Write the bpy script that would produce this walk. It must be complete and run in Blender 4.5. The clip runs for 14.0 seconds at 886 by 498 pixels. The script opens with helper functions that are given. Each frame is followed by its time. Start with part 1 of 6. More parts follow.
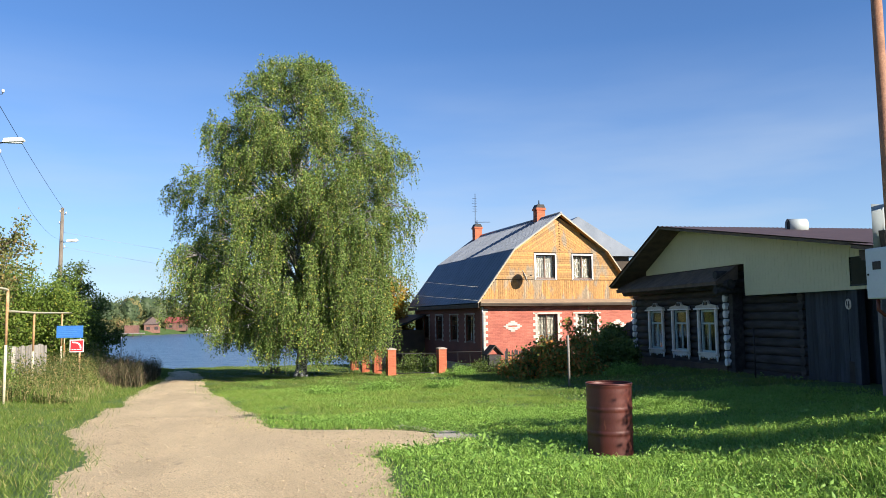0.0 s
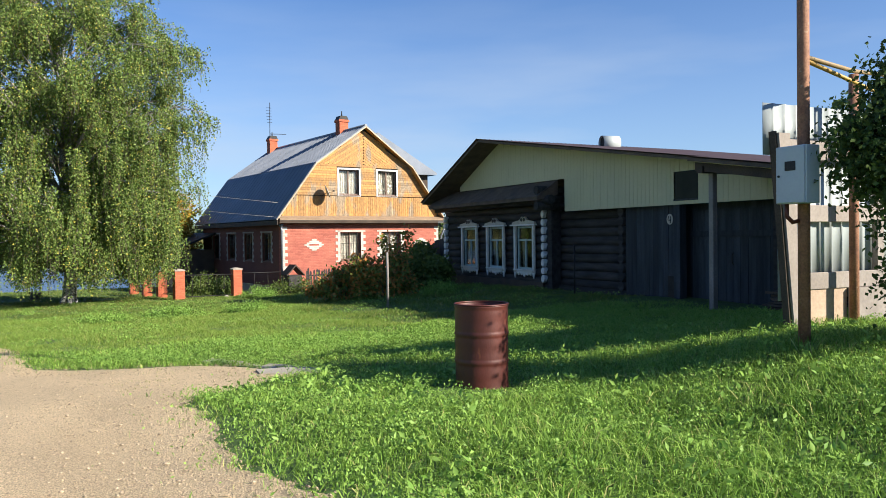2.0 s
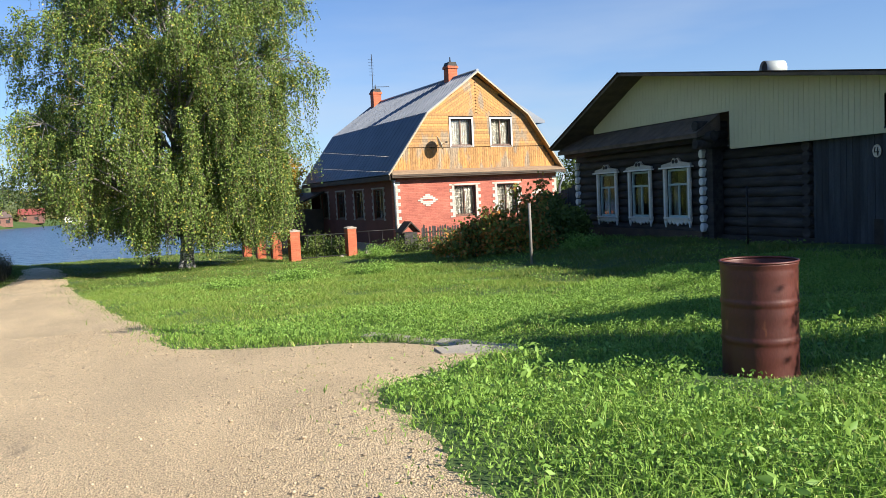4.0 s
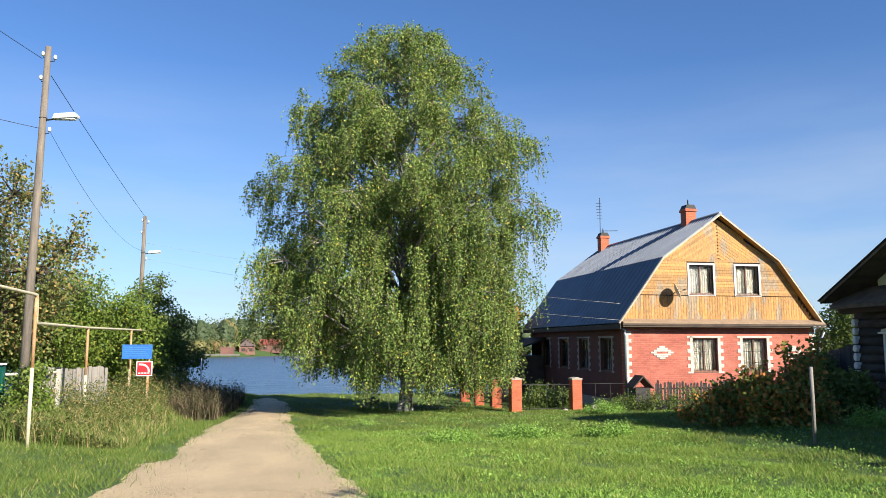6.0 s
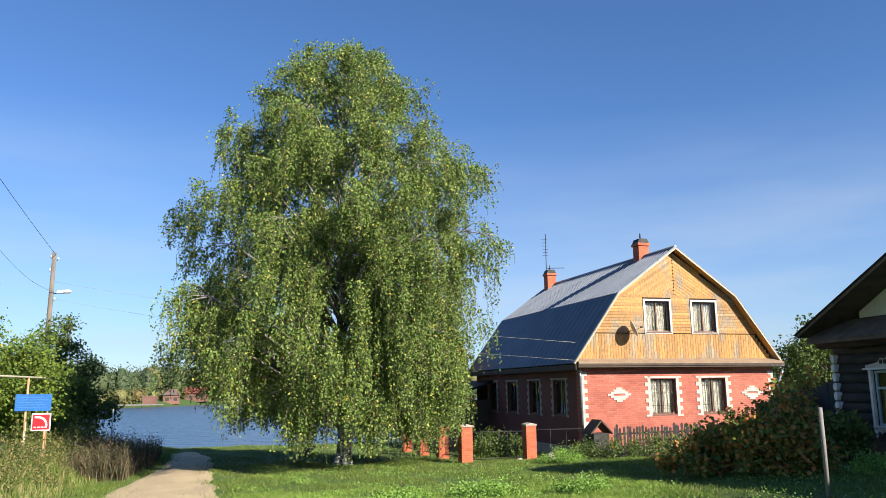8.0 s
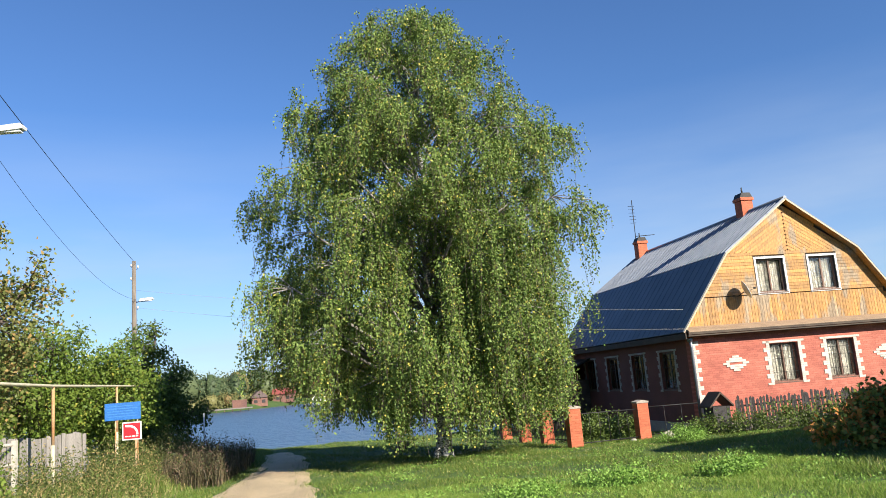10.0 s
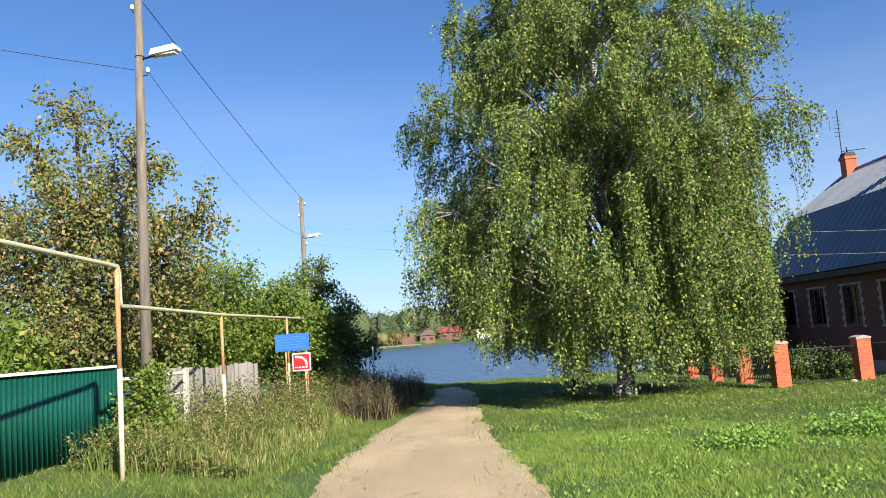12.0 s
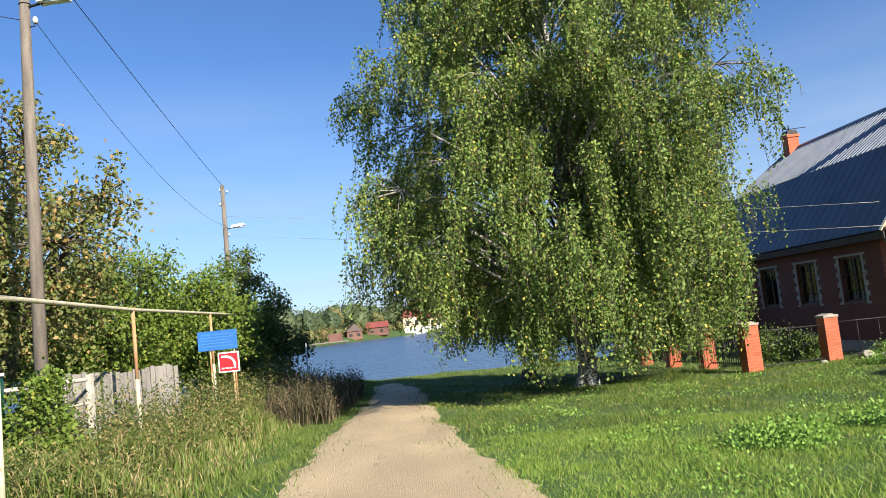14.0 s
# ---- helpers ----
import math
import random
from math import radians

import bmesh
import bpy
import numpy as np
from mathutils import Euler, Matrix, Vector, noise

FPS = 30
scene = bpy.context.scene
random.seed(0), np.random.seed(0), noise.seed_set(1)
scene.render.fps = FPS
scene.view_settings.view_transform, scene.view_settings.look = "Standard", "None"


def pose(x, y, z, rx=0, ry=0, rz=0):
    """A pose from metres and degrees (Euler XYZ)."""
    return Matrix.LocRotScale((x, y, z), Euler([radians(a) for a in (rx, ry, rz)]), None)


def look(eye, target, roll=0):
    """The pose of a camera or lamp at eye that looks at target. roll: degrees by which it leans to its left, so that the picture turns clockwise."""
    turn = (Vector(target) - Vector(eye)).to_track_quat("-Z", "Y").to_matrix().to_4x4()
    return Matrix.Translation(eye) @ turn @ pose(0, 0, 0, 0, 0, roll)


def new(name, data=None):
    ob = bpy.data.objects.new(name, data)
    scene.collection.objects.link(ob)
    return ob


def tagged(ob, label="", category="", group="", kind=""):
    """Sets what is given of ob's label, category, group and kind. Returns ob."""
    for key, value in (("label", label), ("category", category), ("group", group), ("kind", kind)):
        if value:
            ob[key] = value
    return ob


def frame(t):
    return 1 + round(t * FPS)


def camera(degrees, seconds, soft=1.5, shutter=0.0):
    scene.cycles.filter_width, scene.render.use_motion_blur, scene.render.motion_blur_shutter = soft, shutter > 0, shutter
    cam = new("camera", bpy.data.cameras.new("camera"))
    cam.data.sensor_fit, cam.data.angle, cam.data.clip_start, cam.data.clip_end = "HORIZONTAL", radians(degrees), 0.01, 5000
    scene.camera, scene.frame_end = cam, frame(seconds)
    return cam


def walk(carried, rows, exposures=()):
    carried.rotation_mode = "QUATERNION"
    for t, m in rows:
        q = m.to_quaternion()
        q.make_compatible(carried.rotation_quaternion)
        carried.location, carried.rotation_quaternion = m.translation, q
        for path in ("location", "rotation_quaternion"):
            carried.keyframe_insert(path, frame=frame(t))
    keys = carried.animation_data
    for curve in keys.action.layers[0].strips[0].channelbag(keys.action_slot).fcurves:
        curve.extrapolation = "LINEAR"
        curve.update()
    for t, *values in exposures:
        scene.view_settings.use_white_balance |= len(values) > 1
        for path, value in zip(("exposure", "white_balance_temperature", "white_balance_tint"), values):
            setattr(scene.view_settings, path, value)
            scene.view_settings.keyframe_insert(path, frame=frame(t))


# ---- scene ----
PATH = [
    (0, (2.684, -0.551, 1.466), (3.052, 1.406, 1.646), -0.7),
    (0.5, (2.607, -0.056, 1.405), (3.137, 1.869, 1.516), -1.4),
    (1, (2.609, 0.492, 1.392), (3.189, 2.405, 1.46), -0.7),
    (1.5, (2.578, 1.057, 1.355), (3.289, 2.926, 1.367), -0.9),
    (2, (2.551, 1.633, 1.34), (3.441, 3.424, 1.308), -0.7),
    (2.5, (2.509, 2.273, 1.343), (3.518, 3.999, 1.285), -0.1),
    (3, (2.445, 2.849, 1.263), (3.484, 4.554, 1.151), -0.1),
    (3.5, (2.453, 3.439, 1.265), (3.397, 5.197, 1.126), -1.0),
    (4, (2.251, 4.021, 1.253), (2.917, 5.902, 1.111), -2.8),
    (4.2, (2.218, 4.256, 1.264), (2.771, 6.175, 1.153), -2.8),
    (6.3, (2.142, 6.29, 1.388), (2.275, 8.266, 1.662), 0.1),
    (6.5, (2.093, 6.515, 1.395), (2.244, 8.489, 1.68), 0.1),
    (7, (2.093, 6.955, 1.371), (2.309, 8.913, 1.713), 0.7),
    (7.2, (2.082, 7.276, 1.369), (2.336, 9.227, 1.732), 0.9),
    (9.3, (1.698, 9.444, 1.216), (2.02, 11.386, 1.567), -2.8),
    (9.5, (1.639, 9.632, 1.208), (1.927, 11.581, 1.549), -3.3),
    (10, (1.64, 10.221, 1.23), (1.769, 12.188, 1.568), -4.6),
    (10.5, (1.566, 10.719, 1.136), (1.532, 12.692, 1.465), -3.6),
    (11, (1.504, 11.238, 1.12), (1.351, 13.212, 1.405), -3.5),
    (11.5, (1.426, 11.793, 1.083), (1.173, 13.76, 1.341), -3.6),
    (12, (1.281, 12.283, 1.036), (0.982, 14.248, 1.253), -4.3),
    (12.5, (1.101, 12.805, 1.057), (0.751, 14.763, 1.266), -5.7),
    (13, (0.854, 13.316, 1.03), (0.538, 15.279, 1.247), -5.7),
    (13.5, (0.594, 13.851, 0.997), (0.417, 15.833, 1.196), -7.0),
    (14, (0.436, 14.289, 0.981), (0.331, 16.278, 1.167), -6.0),
]
cam = camera(60.0, 14.0, soft=0.65)
walk(cam, [(t, look(eye, target, roll)) for t, eye, target, roll in PATH], [(0, 0.95), (14, 0.95)])

# ---- light ----
SUN = Vector((0.555, -0.685, 0.469)).normalized()   # towards the sun
world = bpy.data.worlds.new("sky")
scene.world = world
world.use_nodes = True
wn = world.node_tree.nodes
sky = wn.new("ShaderNodeTexSky")
sky.sky_type = "NISHITA"
sky.sun_disc = False
sky.sun_elevation = math.asin(SUN.z)
sky.sun_rotation = math.atan2(SUN.x, SUN.y)
sky.altitude = 100
sky.air_density, sky.dust_density, sky.ozone_density = 1.0, 0.15, 4.5
wl = world.node_tree.links.new
# thin veils of cloud low in the sky
wc = wn.new("ShaderNodeTexCoord")
wm = wn.new("ShaderNodeMapping")
wm.inputs["Scale"].default_value = (1.6, 1.6, 9.0)
wm.inputs["Rotation"].default_value = (0.10, 0.16, 0.3)
wl(wc.outputs["Generated"], wm.inputs[0])
wz = wn.new("ShaderNodeTexNoise")
wz.inputs["Scale"].default_value, wz.inputs["Detail"].default_value = 1.5, 5
wl(wm.outputs[0], wz.inputs["Vector"])
wr = wn.new("ShaderNodeMapRange")
wr.inputs[1].default_value, wr.inputs[2].default_value, wr.inputs[3].default_value, wr.inputs[4].default_value = 0.44, 0.72, 0.38, 0.95
wl(wz.outputs["Fac"], wr.inputs[0])
ws = wn.new("ShaderNodeSeparateXYZ")
wl(wc.outputs["Generated"], ws.inputs[0])
wh = wn.new("ShaderNodeMapRange")
wh.inputs[1].default_value, wh.inputs[2].default_value, wh.inputs[3].default_value, wh.inputs[4].default_value = 0.02, 0.34, 1.0, 0.0
wl(ws.outputs["Z"], wh.inputs[0])
wf = wn.new("ShaderNodeMath")
wf.operation = "MULTIPLY"
wl(wr.outputs[0], wf.inputs[0])
wl(wh.outputs[0], wf.inputs[1])
wt = wn.new("ShaderNodeMix")
wt.data_type, wt.blend_type = "RGBA", "MULTIPLY"
wt.inputs["Factor"].default_value = 1.0
wt.inputs["B"].default_value = (0.76, 0.955, 1.20, 1)
wl(sky.outputs[0], wt.inputs["A"])
wx_ = wn.new("ShaderNodeMix")
wx_.data_type = "RGBA"
wx_.inputs["B"].default_value = (4.6, 5.4, 6.6, 1)
wl(wf.outputs[0], wx_.inputs["Factor"])
wl(wt.outputs["Result"], wx_.inputs["A"])
wl(wx_.outputs["Result"], wn["Background"].inputs[0])
wn["Background"].inputs[1].default_value = 0.069
sun = new("sun", bpy.data.lights.new("sun", "SUN"))
sun.data.energy, sun.data.angle, sun.data.color = 5.0, radians(0.53), (1.0, 0.93, 0.80)
sun.matrix_world = look(SUN * 50, (0, 0, 0))

# ---- small building tools ----
R = random.Random(7)
NR = np.random.default_rng(11)


def part(name, bm, material, parent=None, label=""):
    """Link a bmesh as one mesh object under a thing or a part."""
    me = bpy.data.meshes.new(name)
    bmesh.ops.recalc_face_normals(bm, faces=bm.faces[:])
    bm.to_mesh(me)
    bm.free()
    me.materials.append(material)
    ob = new(name, me)
    ob.parent = parent
    if label:
        ob["label"] = label
    return ob


def wpart(name, bm, material, parent, label=""):
    """A part whose mesh is given in the place's own metres."""
    ob = part(name, bm, material, parent, label)
    ob.matrix_parent_inverse = parent.matrix_basis.inverted()
    return ob


def wraw(name, verts, faces, material, parent, smooth=False, label=""):
    ob = raw(name, verts, faces, material, parent, smooth)
    ob.matrix_parent_inverse = parent.matrix_basis.inverted()
    if label:
        ob["label"] = label
    return ob


def raw(name, verts, faces, material, parent=None, smooth=False):
    """A mesh object from arrays of places and equal-sided faces."""
    me = bpy.data.meshes.new(name)
    verts = np.asarray(verts, dtype=np.float32)
    faces = np.asarray(faces, dtype=np.int32)
    n = faces.shape[1]
    me.vertices.add(len(verts))
    me.vertices.foreach_set("co", verts.ravel())
    me.loops.add(faces.size)
    me.loops.foreach_set("vertex_index", faces.ravel())
    me.polygons.add(len(faces))
    me.polygons.foreach_set("loop_start", np.arange(0, faces.size, n, dtype=np.int32))
    if smooth:
        me.polygons.foreach_set("use_smooth", np.ones(len(faces), dtype=bool))
    me.update(calc_edges=True)
    me.materials.append(material)
    ob = new(name, me)
    ob.parent = parent
    return ob


def again(ob, parent, m, name=""):
    """Another object on the same mesh."""
    o = ob.copy()
    scene.collection.objects.link(o)
    o.parent = parent
    o.matrix_basis = m
    return o


def base(name, m, label, category, group="", kind=""):
    ob = new(name)
    ob.empty_display_size = 0.1
    ob.matrix_basis = m
    return tagged(ob, label, category, group, kind)


def box(bm, x0, y0, z0, x1, y1, z1, bevel=0.0):
    vs = [bm.verts.new((x, y, z)) for x in (x0, x1) for y in (y0, y1) for z in (z0, z1)]
    fs = [bm.faces.new([vs[i] for i in f]) for f in
          ((0, 1, 3, 2), (4, 6, 7, 5), (0, 4, 5, 1), (2, 3, 7, 6), (0, 2, 6, 4), (1, 5, 7, 3))]
    if bevel:
        es = list({e for f in fs for e in f.edges})
        bmesh.ops.bevel(bm, geom=es, offset=bevel, segments=1, affect="EDGES")
    return bm


def boxed(x0, y0, z0, x1, y1, z1, bevel=0.0):
    return box(bmesh.new(), x0, y0, z0, x1, y1, z1, bevel)


def prism(bm, poly, axis, a, b):
    """A polygon in the other two axes, drawn out along one axis from a to b."""
    def at(u, v, w):
        return {"x": (w, u, v), "y": (u, w, v), "z": (u, v, w)}[axis]
    lo = [bm.verts.new(at(u, v, a)) for u, v in poly]
    hi = [bm.verts.new(at(u, v, b)) for u, v in poly]
    bm.faces.new(lo)
    bm.faces.new(hi[::-1])
    for i in range(len(poly)):
        j = (i + 1) % len(poly)
        bm.faces.new((lo[i], hi[i], hi[j], lo[j]))
    return bm


def tube(bm, pts, radii, n=10, caps=True):
    """A round bar along points."""
    pts = [Vector(p) for p in pts]
    if not isinstance(radii, (list, tuple)):
        radii = [radii] * len(pts)
    rings = []
    side = None
    for i, p in enumerate(pts):
        d = (pts[min(i + 1, len(pts) - 1)] - pts[max(i - 1, 0)]).normalized()
        if side is None:
            side = d.orthogonal().normalized()
        side = (side - d * side.dot(d)).normalized()
        up = d.cross(side)
        rings.append([bm.verts.new(p + (side * math.cos(a) + up * math.sin(a)) * radii[i])
                      for a in (2 * math.pi * k / n for k in range(n))])
    for a, b in zip(rings, rings[1:]):
        for k in range(n):
            f = bm.faces.new((a[k], a[(k + 1) % n], b[(k + 1) % n], b[k]))
            f.smooth = True
    if caps:
        bm.faces.new(rings[0][::-1])
        bm.faces.new(rings[-1])
    return bm


def tubed(pts, radii, n=10):
    return tube(bmesh.new(), pts, radii, n)


# ---- materials ----
def material(name, c1, c2=None, rough=0.8, metal=0.0, scale=3.0, fine=40.0, bump=0.2, c3=None, spot=0.0, stretch=(1, 1, 1),
             vary=0.0, bump_d=0.01, grain=1.0, island=0.0, spec=0.5):
    """Two-scale noise between colours, fine grain, relief; vary: by object; island: by loose piece."""
    m = bpy.data.materials.new(name)
    m.use_nodes = True
    nt = m.node_tree
    N, L = nt.nodes, nt.links.new
    bsdf = N["Principled BSDF"]
    geo = N.new("ShaderNodeNewGeometry")
    mp = N.new("ShaderNodeMapping")
    mp.inputs["Scale"].default_value = stretch
    L(geo.outputs["Position"], mp.inputs[0])
    n1 = N.new("ShaderNodeTexNoise")
    n1.inputs["Scale"].default_value, n1.inputs["Detail"].default_value = scale, 5
    n2 = N.new("ShaderNodeTexNoise")
    n2.inputs["Scale"].default_value, n2.inputs["Detail"].default_value = fine, 4
    for n in (n1, n2):
        L(mp.outputs[0], n.inputs["Vector"])
    c2 = c2 or [c * 0.7 for c in c1]
    r1 = N.new("ShaderNodeValToRGB")
    r1.color_ramp.elements[0].position, r1.color_ramp.elements[1].position = 0.35, 0.68
    r1.color_ramp.elements[0].color, r1.color_ramp.elements[1].color = (*c1, 1), (*c2, 1)
    L(n1.outputs["Fac"], r1.inputs[0])
    col = r1.outputs[0]

    def mix(fac, a, b, kind="MIX"):
        x = N.new("ShaderNodeMix")
        x.data_type, x.blend_type = "RGBA", kind
        for s, v in ((x.inputs["Factor"], fac), (x.inputs["A"], a), (x.inputs["B"], b)):
            if hasattr(v, "is_output"):
                L(v, s)
            else:
                s.default_value = v if isinstance(v, float) else (*v, 1)
        return x.outputs["Result"]
    if c3:
        r3 = N.new("ShaderNodeValToRGB")
        r3.color_ramp.elements[0].position, r3.color_ramp.elements[1].position = 0.62 - spot, 0.70 - spot
        n3 = N.new("ShaderNodeTexNoise")
        n3.inputs["Scale"].default_value, n3.inputs["Detail"].default_value = scale * 2.7, 6
        L(mp.outputs[0], n3.inputs["Vector"])
        L(n3.outputs["Fac"], r3.inputs[0])
        col = mix(r3.outputs[0], col, c3)
    rg = N.new("ShaderNodeMapRange")
    rg.inputs[1].default_value, rg.inputs[2].default_value, rg.inputs[3].default_value, rg.inputs[4].default_value = 0.3, 0.7, 1 - 0.28 * grain, 1 + 0.2 * grain
    L(n2.outputs["Fac"], rg.inputs[0])
    col = mix(1.0, col, rg.outputs[0], "MULTIPLY")
    if vary or island:
        src = N.new("ShaderNodeObjectInfo").outputs["Random"] if vary else geo.outputs["Random Per Island"]
        v = N.new("ShaderNodeMapRange")
        v.inputs[3].default_value, v.inputs[4].default_value = 1 - (vary or island), 1 + (vary or island)
        L(src, v.inputs[0])
        col = mix(1.0, col, v.outputs[0], "MULTIPLY")
    L(col, bsdf.inputs["Base Color"])
    bsdf.inputs["Roughness"].default_value, bsdf.inputs["Metallic"].default_value = rough, metal
    bsdf.inputs["Specular IOR Level"].default_value = spec
    if bump:
        b = N.new("ShaderNodeBump")
        b.inputs["Strength"].default_value, b.inputs["Distance"].default_value = bump, bump_d
        L(n2.outputs["Fac"], b.inputs["Height"])
        L(b.outputs[0], bsdf.inputs["Normal"])
    return m


def leaf_material(name, a, b, c=None, share=0.1):
    """Leaves: colour by loose piece, light passing through."""
    m = bpy.data.materials.new(name)
    m.use_nodes = True
    N, L = m.node_tree.nodes, m.node_tree.links.new
    geo = N.new("ShaderNodeNewGeometry")
    r = N.new("ShaderNodeValToRGB")
    e = r.color_ramp.elements
    e[0].color, e[1].color = (*a, 1), (*b, 1)
    if c:
        e[1].position = 1 - share - 0.02
        k = e.new(1 - share)
        k.color = (*c, 1)
    L(geo.outputs["Random Per Island"], r.inputs[0])
    bsdf = N["Principled BSDF"]
    bsdf.inputs["Roughness"].default_value = 0.5
    bsdf.inputs["Specular IOR Level"].default_value = 0.2
    tr = N.new("ShaderNodeBsdfTranslucent")
    ms = N.new("ShaderNodeMixShader")
    ms.inputs[0].default_value = 0.26
    L(r.outputs[0], bsdf.inputs["Base Color"])
    L(r.outputs[0], tr.inputs[0])
    L(bsdf.outputs[0], ms.inputs[1])
    L(tr.outputs[0], ms.inputs[2])
    L(ms.outputs[0], N["Material Output"].inputs[0])
    return m


def brick_material(name, c1, c2, mortar, w=0.25, h=0.075, turn=(90, 0, 0), white=None):
    m = material(name, c1, c2, 0.85, scale=1.2, fine=60, bump=0.3)
    N, L = m.node_tree.nodes, m.node_tree.links.new
    tc = N.new("ShaderNodeTexCoord")
    mp = N.new("ShaderNodeMapping")
    mp.inputs["Rotation"].default_value = [radians(t) for t in turn]
    L(tc.outputs["Object"], mp.inputs[0])
    bt = N.new("ShaderNodeTexBrick")
    bt.inputs["Scale"].default_value = 1.0
    bt.inputs["Brick Width"].default_value, bt.inputs["Row Height"].default_value = w, h
    bt.inputs["Mortar Size"].default_value, bt.inputs["Mortar Smooth"].default_value = 0.006, 0.2
    bt.inputs["Color1"].default_value, bt.inputs["Color2"].default_value = (0.82, 0.82, 0.82, 1), (1.12, 1.12, 1.12, 1)
    bt.inputs["Mortar"].default_value = (*mortar, 1)
    L(mp.outputs[0], bt.inputs["Vector"])
    bsdf = N["Principled BSDF"]
    old = bsdf.inputs["Base Color"].links[0].from_socket
    x = N.new("ShaderNodeMix")
    x.data_type, x.blend_type = "RGBA", "MULTIPLY"
    x.inputs["Factor"].default_value = 1.0
    L(old, x.inputs["A"])
    L(bt.outputs["Color"], x.inputs["B"])
    L(x.outputs["Result"], bsdf.inputs["Base Color"])
    b = N.new("ShaderNodeBump")
    b.inputs["Strength"].default_value, b.inputs["Distance"].default_value, b.invert = 0.6, 0.006, True
    L(bt.outputs["Fac"], b.inputs["Height"])
    b0 = bsdf.inputs["Normal"].links[0].from_socket
    L(b0, b.inputs["Normal"])
    L(b.outputs[0], bsdf.inputs["Normal"])
    return m


def glass_material(name, tint=(0.02, 0.025, 0.03), rough=0.04):
    m = bpy.data.materials.new(name)
    m.use_nodes = True
    b = m.node_tree.nodes["Principled BSDF"]
    b.inputs["Base Color"].default_value = (1, 1, 1, 1)
    b.inputs["Roughness"].default_value = rough
    b.inputs["Transmission Weight"].default_value = 1.0
    b.inputs["IOR"].default_value = 1.4
    return m


GRASS_SOIL = material("grass_soil", (0.048, 0.095, 0.017), (0.072, 0.125, 0.026), 0.95, scale=0.6, fine=25, bump=0.6, c3=(0.12, 0.10, 0.045), spot=-0.02, bump_d=0.03)
DIRT = material("dirt_gravel", (0.68, 0.515, 0.31), (0.55, 0.415, 0.25), 0.95, scale=0.8, fine=60, bump=1.0, c3=(0.45, 0.34, 0.215), spot=-0.03, bump_d=0.03, grain=1.7, stretch=(1.6, 0.7, 1))
STONE = material("pebble", (0.50, 0.385, 0.25), (0.36, 0.28, 0.185), 0.9, scale=9, fine=80, bump=0.2, island=0.3)
CONCRETE = material("old_concrete", (0.42, 0.37, 0.30), (0.30, 0.265, 0.215), 0.9, scale=2, fine=60, bump=0.4)
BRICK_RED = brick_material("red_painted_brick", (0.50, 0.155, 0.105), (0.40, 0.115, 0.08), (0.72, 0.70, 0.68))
# side brick: the front's red darkened, the wall's shade is in the colour
BRICK_SIDE_SHADED = brick_material("red_brick_shaded", (0.21, 0.075, 0.055), (0.16, 0.055, 0.042), (0.85, 0.83, 0.8), turn=(90, 0, 90))
BRICK_PILLAR = brick_material("pillar_brick", (0.56, 0.155, 0.075), (0.45, 0.115, 0.055), (0.80, 0.80, 0.78))
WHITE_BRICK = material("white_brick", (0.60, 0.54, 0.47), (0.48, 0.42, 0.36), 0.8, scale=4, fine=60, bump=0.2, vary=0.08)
# white trim of the side wall, greyed to hold the shade there
WHITE_BRICK_SHADED = material("white_brick_trim_shaded", (0.42, 0.37, 0.33), (0.33, 0.29, 0.26), 0.85, scale=4, fine=60, bump=0.2, vary=0.12)
WHITE_PAINT = material("white_paint", (0.80, 0.79, 0.76), (0.70, 0.69, 0.65), 0.55, scale=3, fine=50, bump=0.12, grain=0.4)
YELLOW_BOARD = material("yellow_boards", (0.50, 0.245, 0.055), (0.36, 0.185, 0.055), 0.6, scale=0.9, fine=24, bump=0.3, c3=(0.30, 0.215, 0.130), spot=0.10, stretch=(1, 1, 0.35), vary=0.22, grain=1.3)
ROOF_METAL = material("grey_roof_sheet", (0.22, 0.24, 0.28), (0.16, 0.18, 0.215), 0.42, 0.35, scale=0.8, fine=20, bump=0.08, c3=(0.12, 0.13, 0.15), spot=-0.05, grain=0.4)
DARK_WOOD = material("dark_weathered_log", (0.022, 0.019, 0.019), (0.062, 0.055, 0.052), 0.8, scale=2.4, fine=30, bump=0.6, stretch=(4, 0.6, 4), vary=0.25, bump_d=0.02)
PLANK_DARK = material("dark_weathered_plank", (0.024, 0.030, 0.037), (0.052, 0.060, 0.070), 0.85, scale=2, fine=40, bump=0.4, stretch=(4, 4, 0.4), vary=0.3)
BROWN_WOOD = material("brown_weathered_wood", (0.095, 0.067, 0.047), (0.058, 0.042, 0.032), 0.85, scale=2, fine=40, bump=0.4, vary=0.2)
GREY_WOOD = material("grey_weathered_wood", (0.31, 0.28, 0.25), (0.22, 0.20, 0.18), 0.9, scale=2, fine=45, bump=0.5, stretch=(3, 3, 0.4), vary=0.18)
SIDING = material("pale_green_siding", (0.60, 0.565, 0.36), (0.55, 0.515, 0.33), 0.5, scale=0.8, fine=15, bump=0.03, grain=0.12)

# ---- ground ----
PROFILE = ((-60, 1.6), (-1, 0.02), (8.6, -0.29), (14.3, -0.47), (34.5, -1.10), (47, -1.43), (53, -1.62), (58, -2.7), (66, -4.0), (200, -4.0))
PY, PZ = [p[0] for p in PROFILE], [p[1] for p in PROFILE]
WATER = -2.4


def smooth(a, b, v):
    t = np.clip((v - a) / (b - a), 0, 1)
    return t * t * (3 - 2 * t)


def far_edge(x):
    """Where the far shore lies."""
    return np.interp(x, (-900, -120, -47, -24, 60, 900), (90, 165, 228, 272, 330, 520))


